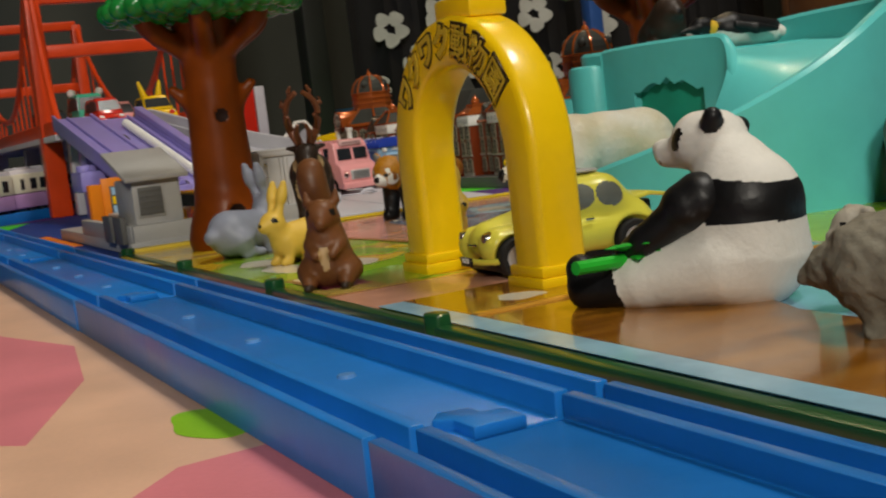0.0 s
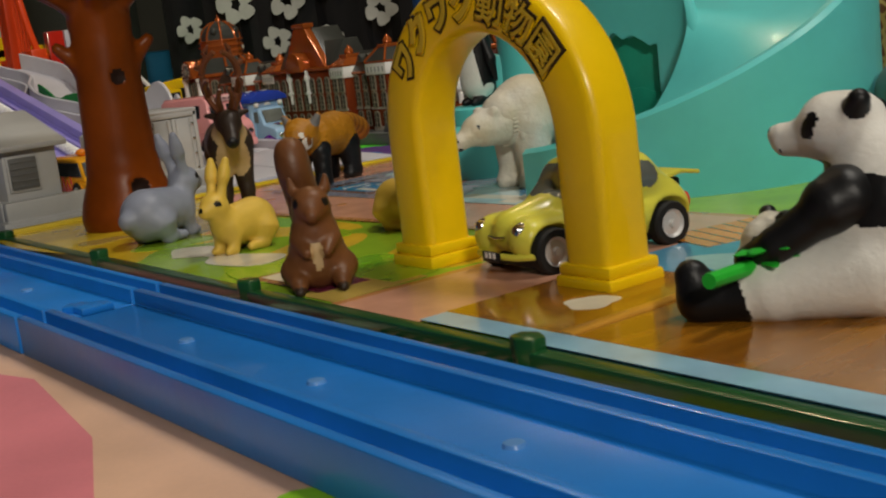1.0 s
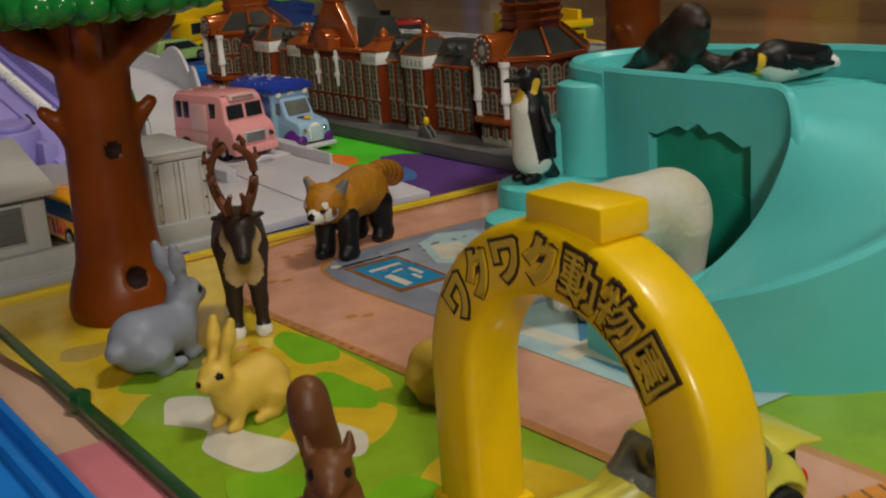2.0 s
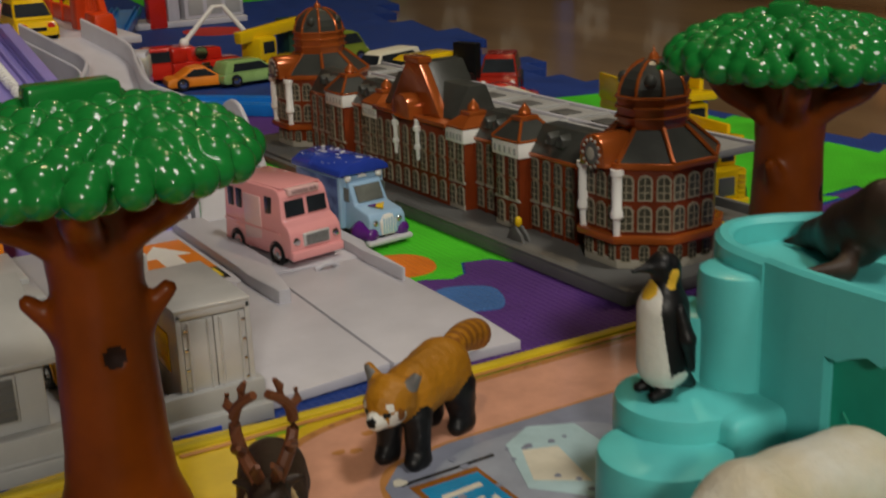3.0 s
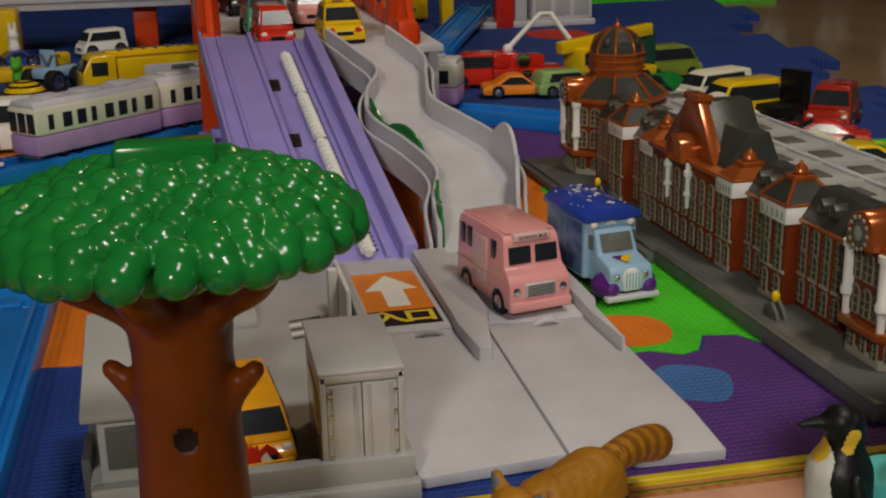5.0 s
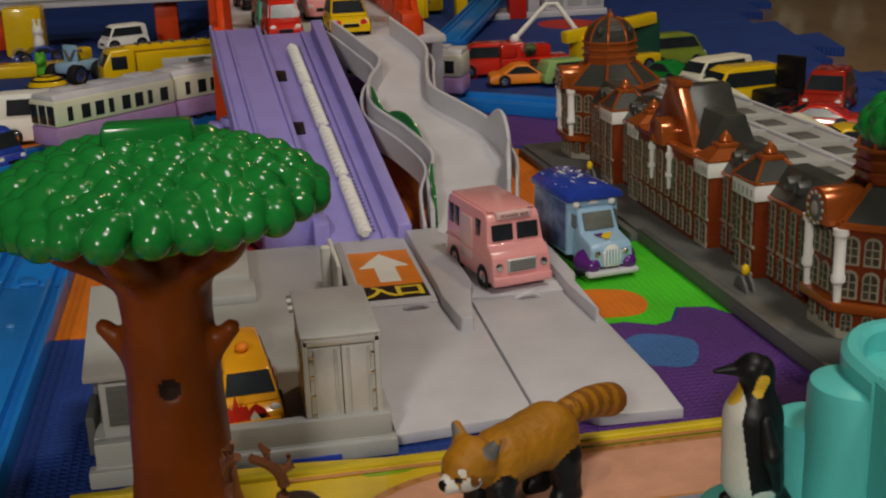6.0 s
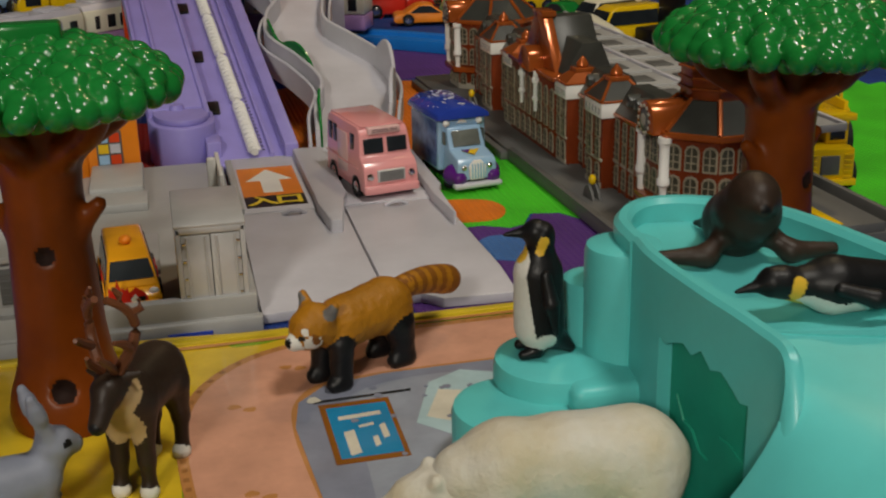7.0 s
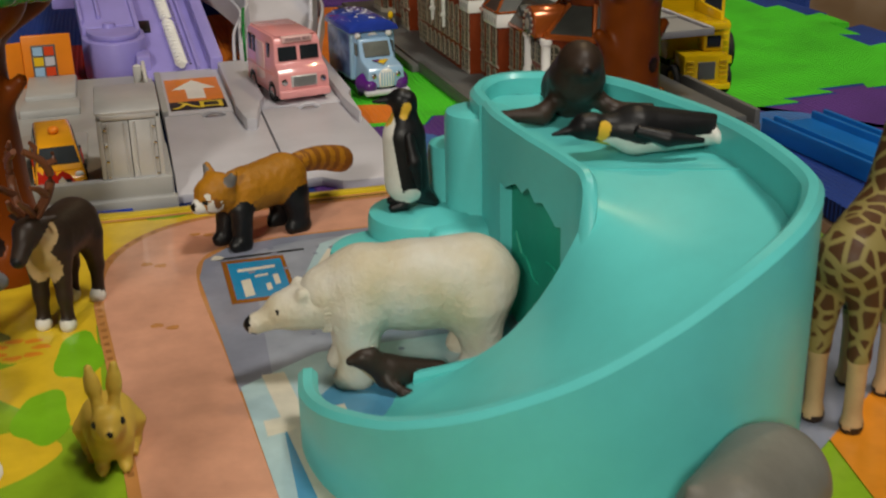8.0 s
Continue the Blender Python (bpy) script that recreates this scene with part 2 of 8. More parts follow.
# ---- materials ----
def material(name, rgb, rough=0.35, metal=0.0, var=0.12, grain=260.0, bump=0.04, coat=0.0, rgb2=None, patch=45.0, spec=0.32, random=0.0, stretch=None):
    """Paint or moulded plastic: two scales of tone, fine relief, uneven gloss. grain and patch are per metre."""
    m = bpy.data.materials.new(name)
    m.use_nodes = True
    nt = m.node_tree
    N, L = nt.nodes, nt.links
    p = N["Principled BSDF"]
    tc = N.new("ShaderNodeTexCoord")
    src = tc.outputs["Object"]
    if stretch:
        mp = N.new("ShaderNodeMapping")
        mp.inputs["Scale"].default_value = stretch
        L.new(src, mp.inputs["Vector"])
        src = mp.outputs["Vector"]
    big, fine = N.new("ShaderNodeTexNoise"), N.new("ShaderNodeTexNoise")
    big.inputs["Scale"].default_value, big.inputs["Detail"].default_value = patch, 5
    fine.inputs["Scale"].default_value, fine.inputs["Detail"].default_value = grain, 4
    L.new(src, big.inputs["Vector"])
    L.new(src, fine.inputs["Vector"])
    mix = N.new("ShaderNodeMix")
    mix.data_type = "RGBA"
    lo = [c * (1 - var) for c in rgb]
    hi = rgb2 or [min(1, c * (1 + var)) for c in rgb]
    mix.inputs["A"].default_value, mix.inputs["B"].default_value = (*lo, 1), (*hi, 1)
    ramp = N.new("ShaderNodeMapRange")
    ramp.inputs["From Min"].default_value, ramp.inputs["From Max"].default_value = 0.32, 0.68
    L.new(big.outputs["Fac"], ramp.inputs["Value"])
    L.new(ramp.outputs["Result"], mix.inputs["Factor"])
    mul = N.new("ShaderNodeMix")
    mul.data_type, mul.blend_type = "RGBA", "MULTIPLY"
    mul.inputs["Factor"].default_value = var
    L.new(mix.outputs["Result"], mul.inputs["A"])
    L.new(fine.outputs["Fac"], mul.inputs["B"])
    out = mul.outputs["Result"]
    if random:
        info, hsv = N.new("ShaderNodeObjectInfo"), N.new("ShaderNodeHueSaturation")
        mr = N.new("ShaderNodeMapRange")
        mr.inputs["To Min"].default_value, mr.inputs["To Max"].default_value = 1 - random, 1 + random
        L.new(info.outputs["Random"], mr.inputs["Value"])
        L.new(mr.outputs["Result"], hsv.inputs["Value"])
        L.new(out, hsv.inputs["Color"])
        out = hsv.outputs["Color"]
    L.new(out, p.inputs["Base Color"])
    rr = N.new("ShaderNodeMapRange")
    rr.inputs["To Min"].default_value, rr.inputs["To Max"].default_value = max(0.03, rough - 0.08), min(1, rough + 0.1)
    L.new(big.outputs["Fac"], rr.inputs["Value"])
    L.new(rr.outputs["Result"], p.inputs["Roughness"])
    p.inputs["Metallic"].default_value = metal
    p.inputs["Coat Weight"].default_value = coat
    p.inputs["Coat Roughness"].default_value = 0.08
    p.inputs["Specular IOR Level"].default_value = spec
    if bump:
        bn = N.new("ShaderNodeBump")
        bn.inputs["Strength"].default_value = bump * 4
        bn.inputs["Distance"].default_value = 0.0004
        L.new(fine.outputs["Fac"], bn.inputs["Height"])
        L.new(bn.outputs["Normal"], p.inputs["Normal"])
    return m


def glass(name, tint=(0.8, 0.9, 0.9), rough=0.05):
    m = bpy.data.materials.new(name)
    m.use_nodes = True
    p = m.node_tree.nodes["Principled BSDF"]
    p.inputs["Base Color"].default_value = (*tint, 1)
    p.inputs["Roughness"].default_value = rough
    p.inputs["Transmission Weight"].default_value = 1.0
    return m


def foam(name, rgb):
    """Play foam with a fine woven relief."""
    m = material(name, rgb, rough=0.62, var=0.16, grain=500, bump=0.0, patch=25, spec=0.25)
    nt = m.node_tree
    N, L = nt.nodes, nt.links
    tc, w1, w2 = N.new("ShaderNodeTexCoord"), N.new("ShaderNodeTexWave"), N.new("ShaderNodeTexWave")
    w2.bands_direction = "Y"
    for w in (w1, w2):
        w.inputs["Scale"].default_value = 100
        w.inputs["Distortion"].default_value = 0.6
        L.new(tc.outputs["Object"], w.inputs["Vector"])
    mx, bn = N.new("ShaderNodeMath"), N.new("ShaderNodeBump")
    mx.operation = "MAXIMUM"
    L.new(w1.outputs["Fac"], mx.inputs[0])
    L.new(w2.outputs["Fac"], mx.inputs[1])
    bn.inputs["Strength"].default_value, bn.inputs["Distance"].default_value = 0.6, 0.0012
    L.new(mx.outputs[0], bn.inputs["Height"])
    L.new(bn.outputs["Normal"], N["Principled BSDF"].inputs["Normal"])
    return m


def planked(name, rgb, rgb2, along="X", scale=30, rough=0.25, coat=0.3):
    m = material(name, rgb, rough=rough, rgb2=rgb2, var=0.3, patch=scale, grain=scale * 9, bump=0.01, coat=coat, stretch=(0.12, 1, 1) if along == "X" else (1, 0.12, 1))
    return m


YELLOW = material("yellow_plastic", (0.92, 0.60, 0.003), rough=0.32, var=0.06, coat=0.25)
TEAL = material("turquoise_plastic", (0.12, 0.60, 0.585), rough=0.34, var=0.05, coat=0.06, bump=0.015)
TEAL_DARK = material("deep_green_plastic", (0.02, 0.36, 0.24), rough=0.4)
BLUE = material("blue_track_plastic", (0.012, 0.19, 0.62), rough=0.33, var=0.08, coat=0.15)
PURPLE = material("lilac_plastic", (0.31, 0.27, 0.66), rough=0.38, var=0.06, bump=0.02)
GREY = material("light_grey_plastic", (0.57, 0.56, 0.61), rough=0.36, var=0.06, bump=0.02)
GREY_WARM = material("warm_grey_plastic", (0.41, 0.41, 0.40), rough=0.42, var=0.07, bump=0.02)
GREY_DARK = material("dark_grey_plastic", (0.12, 0.12, 0.115), rough=0.45, var=0.1)
SILVER = material("silver_paint", (0.60, 0.60, 0.60), rough=0.34, metal=0.2, var=0.1)
WHITE = material("white_plastic", (0.84, 0.83, 0.79), rough=0.4, var=0.05)
CREAM = material("cream_plastic", (0.76, 0.73, 0.58), rough=0.4, var=0.05)
BLACK = material("black_plastic", (0.008, 0.008, 0.009), rough=0.35, var=0.2)
RUBBER = material("black_rubber", (0.012, 0.012, 0.012), rough=0.7, var=0.2)
CHROME = material("chrome", (0.75, 0.75, 0.74), rough=0.15, metal=1.0, var=0.03)
DARK_GLASS = material("dark_window", (0.02, 0.025, 0.03), rough=0.2, var=0.2, coat=0.15, bump=0)
BROWN = material("bark_plastic", (0.20, 0.042, 0.003), rough=0.36, var=0.18, bump=0.05, spec=0.2)
HOLE = material("hole_shade_brown", (0.02, 0.006, 0.003), rough=0.8)
LEAF_PALE = material("bright_green_plastic", (0.10, 0.42, 0.03), rough=0.3, var=0.1)
LEAF = material("green_canopy_plastic", (0.012, 0.20, 0.034), rough=0.17, var=0.12, coat=0.0, bump=0.0, spec=0.4)
EDGE_GREEN = material("green_edge_plastic", (0.01, 0.075, 0.02), rough=0.3, var=0.12, coat=0.3)
EDGE_YELLOW = material("yellow_edge_plastic", (0.62, 0.46, 0.02), rough=0.35, var=0.12)
PINK = material("pink_enamel", (0.86, 0.37, 0.37), rough=0.18, var=0.04, coat=0.6, bump=0.005)
SKY = material("pale_blue_enamel", (0.33, 0.52, 0.72), rough=0.22, var=0.05, coat=0.5, bump=0.005)
NAVY = material("royal_blue_enamel", (0.025, 0.06, 0.42), rough=0.25, var=0.15, coat=0.4)
VIOLET = material("violet_enamel", (0.10, 0.015, 0.20), rough=0.18, var=0.05, coat=0.7)
RED = material("red_enamel", (0.62, 0.025, 0.012), rough=0.2, var=0.06, coat=0.6, bump=0.005)
ORANGE_RED = material("orange_red_plastic", (0.70, 0.06, 0.008), rough=0.35, var=0.08)
AMBER = material("amber_enamel", (0.80, 0.36, 0.012), rough=0.22, var=0.08, coat=0.5)
PALE_GLASS = material("grey_window", (0.16, 0.17, 0.15), rough=0.1, var=0.3, coat=0.4, bump=0)
ORANGE = material("orange_plastic", (0.82, 0.24, 0.012), rough=0.35, var=0.08)
LEMON = material("lemon_enamel", (0.66, 0.62, 0.07), rough=0.3, var=0.05, coat=0.25, bump=0.005)
CAB_YELLOW = material("vehicle_yellow_enamel", (0.80, 0.52, 0.006), rough=0.22, var=0.05, coat=0.5)
BRICK = material("red_brown_brick_plastic", (0.19, 0.032, 0.007), rough=0.4, var=0.25, bump=0.05, spec=0.2)
COPPER = material("copper_paint", (0.42, 0.10, 0.018), rough=0.2, metal=0.35, var=0.12, coat=0.3)
SLATE = material("slate_roof_plastic", (0.05, 0.052, 0.045), rough=0.3, var=0.2, spec=0.25)
WINDOW_TAN = material("tan_window_frame", (0.30, 0.265, 0.19), rough=0.5, var=0.2)
WINDOW_DIM = material("olive_window_pane", (0.06, 0.058, 0.04), rough=0.3, var=0.35, bump=0.02, patch=300)
STONE = material("pale_stone_trim", (0.42, 0.39, 0.32), rough=0.5, var=0.15)
BAMBOO = material("bamboo_green", (0.02, 0.42, 0.03), rough=0.35, var=0.1)
FUR_WHITE = material("white_moulded_fur", (0.76, 0.74, 0.68), rough=0.55, var=0.10, grain=700, bump=0.12)
# bear fur: yellower patches paint warm lamplight into the white
FUR_BEAR = material("lamplit_cream_fur", (0.66, 0.58, 0.40), rough=0.45, var=0.12, grain=420, bump=0.35, rgb2=(0.70, 0.70, 0.66), patch=38)
FUR_BLACK = material("black_moulded_fur", (0.007, 0.007, 0.008), rough=0.42, var=0.2, grain=600, bump=0.08)
FUR_RUST = material("rust_moulded_fur", (0.42, 0.175, 0.008), rough=0.5, var=0.2, grain=420, bump=0.4)
FUR_RUST_DARK = material("dark_rust_fur", (0.24, 0.085, 0.008), rough=0.5, var=0.2, grain=420, bump=0.2)
FUR_BROWN = material("brown_moulded_fur", (0.17, 0.065, 0.022), rough=0.42, var=0.22, grain=450, bump=0.12)
FUR_DARK = material("dark_brown_fur", (0.034, 0.020, 0.013), rough=0.45, var=0.25, grain=420, bump=0.12)
FUR_TAN = material("tan_moulded_fur", (0.52, 0.36, 0.18), rough=0.5, var=0.15, grain=450, bump=0.1)
FUR_YELLOW = material("yellow_moulded_fur", (0.72, 0.48, 0.07), rough=0.45, var=0.12, grain=400, bump=0.08)
FUR_GREY = material("blue_grey_fur", (0.27, 0.29, 0.36), rough=0.45, var=0.12, grain=400, bump=0.08)
FUR_ASH = material("ash_grey_fur", (0.17, 0.165, 0.16), rough=0.5, var=0.15, grain=420, bump=0.15)
FUR_FLUFF = material("grey_brown_fluff", (0.24, 0.22, 0.17), rough=0.7, var=0.35, grain=380, bump=0.35)
FUR_PALE = material("pale_grey_fur", (0.40, 0.37, 0.31), rough=0.55, var=0.15, grain=420, bump=0.15)
HIDE = material("grey_hide", (0.185, 0.18, 0.155), rough=0.45, var=0.15, grain=300, bump=0.15)

# ---- the room ----
WOOD_FLOOR = planked("floor_wood", (0.20, 0.12, 0.06), (0.28, 0.18, 0.095), along="Y", scale=6, rough=0.28, coat=0.35)
WALL_PAINT = material("grey_green_wall_paint", (0.09, 0.10, 0.09), rough=0.7, var=0.1, grain=120, patch=3)
CEILING_PAINT = material("ceiling_paint", (0.22, 0.21, 0.19), rough=0.8, var=0.05, grain=60, patch=3)
tagged(part("floor", rbox(-260, 330, -430, 345, -6, -1.3, 0), WOOD_FLOOR, smooth=0), "glossy brown wooden room floor", "floor", kind="structure")
tagged(part("ceiling", rbox(-260, 330, -430, 345, 200, 210, 0), CEILING_PAINT, smooth=0), "plain pale painted room ceiling", "ceiling", kind="structure")
for nm, x0, x1, y0, y1 in (("wall_north", -260, 330, 345, 355), ("wall_south", -260, 330, -440, -430), ("wall_west", -270, -260, -440, 355), ("wall_east", 330, 340, -440, 355)):
    tagged(part(nm, rbox(x0, x1, y0, y1, -6, 205, 0), WALL_PAINT, smooth=0), "plain grey green painted room wall", "wall", kind="structure")

PAPER_COLOURS = dict(
    salmon=(0.70, 0.36, 0.24), yellow=(0.72, 0.50, 0.025), green=(0.26, 0.44, 0.02), lime=(0.20, 0.50, 0.015), olive=(0.50, 0.36, 0.08),
    brown=(0.27, 0.10, 0.015), white=(0.72, 0.68, 0.56), ice=(0.45, 0.62, 0.66), rock=(0.26, 0.28, 0.36), rock_light=(0.33, 0.36, 0.43), water=(0.10, 0.34, 0.55),
    sign=(0.02, 0.26, 0.52), orange=(0.78, 0.27, 0.02), maroon=(0.18, 0.02, 0.06), sky=(0.30, 0.55, 0.72), dark=(0.03, 0.03, 0.03), rim=(0.55, 0.25, 0.08),
    pink=(0.70, 0.22, 0.26), peach=(0.78, 0.49, 0.34), magenta=(0.30, 0.01, 0.10), leaf=(0.24, 0.52, 0.01), shade=(0.14, 0.16, 0.03), red=(0.60, 0.08, 0.02))
PAPER = {k: material("print_" + k, v, rough=0.22, var=0.10, bump=0.004, coat=0.45, patch=70, grain=420) for k, v in PAPER_COLOURS.items()}
VINYL = {k: material("vinyl_" + k, PAPER_COLOURS[k], rough=0.5, var=0.10, bump=0.05, grain=900, patch=30) for k in ("pink", "peach", "leaf", "yellow", "white", "magenta", "dark", "green", "sky")}
WOOD_PRINT = planked("print_wood", (0.34, 0.12, 0.008), (0.46, 0.19, 0.014), along="X", scale=160, rough=0.16, coat=0.6)

# the zoo board: two printed halves that fold at y = 0.15
board = thing("play_board", 0, 0, 0, 0, "printed cardboard zoo play board lying on the foam mats", "play board", kind="structure")
part("board_half", rbox(0.1, 35.0, 0.16, 34.2, -0.28, 0.0, 0.03), PAPER["green"], board, "green and yellow printed half")
part("board_half", rbox(0.1, 35.0, -34.0, 0.14, -0.28, 0.0, 0.03), PAPER["sky"], board, "pale blue printed half")
part("edge_strip", rbox(-0.22, 0.2, -34, 34.3, -0.29, 0.07, 0.06), EDGE_GREEN, board, "dark green plastic edge strip")
part("edge_strip", rbox(0.2, 35.1, 34.05, 34.5, -0.29, 0.17, 0.08), EDGE_YELLOW, board, "yellow plastic edge strip")
# the warm glare along the fold is painted on as a gold strip
part("hinge", rbox(0.95, 34.5, -0.12, 0.26, 0.02, 0.16, 0.06), material("hinge_glare_gold", (0.72, 0.36, 0.05), rough=0.2, metal=0.25, var=0.2, coat=0.5), board, "fold line with its glare painted gold")
for ky in (0.1, 11.5, 22.5, 33):
    part("corner_knob", prism([(0.42 * math.cos(a) * 0.8, ky + 0.42 * math.sin(a)) for a in np.arange(6) * math.pi / 3], -0.29, 0.33, 0.07), EDGE_GREEN, board)
LAYER = [0.0, ""]


def printed(name, bm_at, colour, label=""):
    """A printed area: a thin film a little above the films under it."""
    if name not in ("pebble", "bridge_line", "footprint", "petal", "border_dash") or LAYER[1] != name:
        LAYER[0] += 0.002
    LAYER[1] = name
    z = LAYER[0]
    ob = part(name, bm_at(z), PAPER[colour] if isinstance(colour, str) else colour, board, label, smooth=0)
    return ob


def patch(pts, n=0):
    q = [tuple(p[:2]) for p in (smooth_line(list(pts) + [pts[0]], n)[:-1] if n else pts)]
    return lambda z: prism(q, z - 0.012, z)


def spot(x, y, r, ry=None):
    ry = ry or r
    wob = lambda t: 1 + 0.10 * math.sin(3 * t + 5 * x) + 0.06 * math.sin(5 * t + 3 * y)
    ring = [(x + r * wob(t) * math.cos(t), y + ry * wob(t) * math.sin(t)) for t in np.arange(28) * math.pi / 14]
    return lambda z: prism(ring, z - 0.012, z)


def ribbon(pts, w, n=10):
    line = smooth_line(pts, n)
    left, right = [], []
    for i, p in enumerate(line):
        d = line[min(i + 1, len(line) - 1)] - line[max(i - 1, 0)]
        d = d / np.linalg.norm(d)
        left.append((p[0] - d[1] * w / 2, p[1] + d[0] * w / 2))
        right.append((p[0] + d[1] * w / 2, p[1] - d[0] * w / 2))

    def build(z):
        b = bmesh.new()
        a = [[b.verts.new((*q, z + h)) for q in s] for h in (-0.012, 0) for s in (left, right)]
        for k in range(len(line) - 1):
            for u, v in ((0, 1), (1, 3), (3, 2), (2, 0)):
                b.faces.new((a[u][k], a[u][k + 1], a[v][k + 1], a[v][k]))
        return b
    return build


printed("yellow_field", patch([(0.3, 20), (2.5, 21.5), (7.2, 17), (7.5, 25), (9, 31), (14, 34.03), (0.3, 34.03)], 6), "yellow")
printed("yellow_field", patch([(2.2, 15.6), (5, 17.2), (6.5, 15.8), (4.6, 14.2)], 6), "yellow")
printed("yellow_field", patch([(3.0, 10.2), (5.6, 12.4), (7.2, 10.6), (7.2, 8.2), (4.4, 8.2)], 6), "yellow")
printed("shrub", spot(3.2, 22.6, 1.9, 1.5), "green")
printed("shrub", spot(3.6, 23.4, 1.1, 0.9), "shade")
printed("shrub", spot(6.9, 21.6, 0.75, 1.7), "lime")
printed("shrub", spot(5.9, 17.8, 0.8, 1.6), "lime")
printed("shrub", spot(10.4, 33.9, 1.0, 0.4), "green")
printed("shrub", spot(1.6, 26.5, 1.0, 0.7), "olive")
printed("flower", spot(5.0, 22.6, 1.0, 0.9), "yellow")
for k in range(7):
    a = k * 0.9
    printed("petal", spot(5.0 + 0.7 * math.cos(a), 22.6 + 0.65 * math.sin(a), 0.30, 0.16), "orange")
printed("white_path", patch([(1.2, 19.2), (2.0, 20.8), (3.0, 19.8), (2.6, 17.6), (3.3, 15.4), (1.9, 14.7), (1.3, 16.8), (1.9, 18)], 6), "white")
printed("white_path", patch([(3.3, 14.8), (4.3, 16.4), (5.0, 15.0), (4.2, 13.8)], 5), "white")
printed("lawn", patch([(2.2, 9.3), (4.6, 10.6), (4.3, 12.2), (2.6, 11.4)], 5), "lime")
printed("lawn", patch([(1.2, 11.5), (2.6, 13.6), (1.1, 15), (0.5, 12.5)], 5), "lime")
printed("tile", patch([(0.35, 7.75), (3.3, 7.9), (3.3, 9.6), (0.35, 9.5)]), "olive")
printed("lawn", patch([(2.4, 8.2), (3.9, 8.2), (3.9, 10.4), (2.4, 10.4)]), "green")
printed("maroon_frame", patch([(0.75, 9.1), (2.3, 9.1), (2.3, 12.9), (0.75, 12.9)]), "maroon")
printed("white_panel", patch([(1.0, 10.2), (2.05, 10.2), (2.05, 12.7), (1.0, 12.7)]), "white")
# roads
MAIN = [(10.6, -1), (10.4, 8), (10.15, 13), (9.75, 20), (9.35, 26), (9.75, 29.0), (11.3, 30.9), (13.8, 31.5), (17, 31.6), (23, 31.6), (34.5, 31.6)]
printed("road_border", ribbon(MAIN, 4.0), "rim")
printed("road", ribbon(MAIN, 3.3), "salmon", "salmon pink printed path")
BORDER_BROWN = material("border_brown_print", (0.33, 0.14, 0.035), rough=0.45, var=0.15)
edge = [np.array(p) for p in smooth_line(MAIN, 12)]
run = np.cumsum([0] + [float(np.linalg.norm(b - a)) for a, b in zip(edge, edge[1:])])
for u in np.arange(15, run[-1] - 1, 0.55):
    k = int(np.searchsorted(run, u)) - 1
    d = (edge[k + 1] - edge[k]) / (run[k + 1] - run[k])
    n, q = np.array((-d[1], d[0])), edge[k] + d * (u - run[k])
    printed("border_dash", patch([tuple(q + d * a + n * b) for a, b in ((-0.11, 1.74), (0.11, 1.74), (0.11, 1.92), (-0.11, 1.92))]), BORDER_BROWN)
printed("road_border", patch([(0.2, 7.28), (8.0, 7.28), (8.0, 7.66), (0.2, 7.66)]), "rim")
printed("road", patch([(0.2, 4.0), (9, 4.0), (9, 7.35), (0.2, 7.35)]), "salmon", "salmon pink printed path")
printed("road", patch([(25.8, 5), (34.6, 5), (34.6, 14.2), (27.5, 14.6)]), "orange")
printed("back_border", patch([(7.0, 33.72), (34.6, 33.72), (34.6, 33.95), (7, 33.95)]), "rim")
printed("back_border", patch([(7.0, 33.95), (34.6, 33.95), (34.6, 34.03), (7, 34.03)]), "yellow")
# footprints on the path
for fx, fy in ((9.3, 28.6), (9.8, 28.3), (11.3, 31.2), (11.8, 31.0), (12.7, 31.9), (13.2, 31.8), (9.4, 23), (9.9, 22.7)):
    printed("footprint", spot(fx, fy, 0.22, 0.16), "rim")
# rocky ground inside the bend
ROCK = [(11.55, 17.6), (11.35, 22), (11.1, 26.6), (11.4, 28.3), (12.4, 29.35), (14.5, 29.75), (19, 29.8), (34.5, 29.8), (34.5, 16), (24, 8), (15, 16)]
printed("rock_ground", patch(ROCK), "rock")
printed("rock_ground", patch([(12.6, 17.8), (12.9, 23.5), (13.2, 28.4), (18, 29), (20, 26), (18, 17)], 6), "rock_light")
printed("sea", patch([(12.0, 9), (11.6, 17.8), (14.2, 19.4), (19, 19.5), (22, 9)]), "ice")
printed("sea", patch([(12.3, 10.5), (12.5, 15), (14.5, 17.4), (18, 16.6), (19, 10.5)]), "water")
for s in ([(12.3, 18.4), (13.0, 18.4), (13.6, 10.2), (12.9, 10.2)], [(12.0, 15.6), (14.4, 15.9), (14.4, 15.2), (12.0, 14.7)], [(14.8, 19.2), (15.6, 19.2), (17.2, 15.6), (16.5, 15.4)]):
    printed("ice_floe", patch(s), "white")
printed("ice_floe", patch([(14.9, 25.9), (15.9, 28.6), (17.2, 29.3), (18.6, 28.6), (18.4, 24.5), (16.4, 24.2)]), "ice")
printed("ice_floe", patch([(15.3, 26.2), (16.1, 28), (17.2, 27.6), (16.7, 25.2)]), "white")
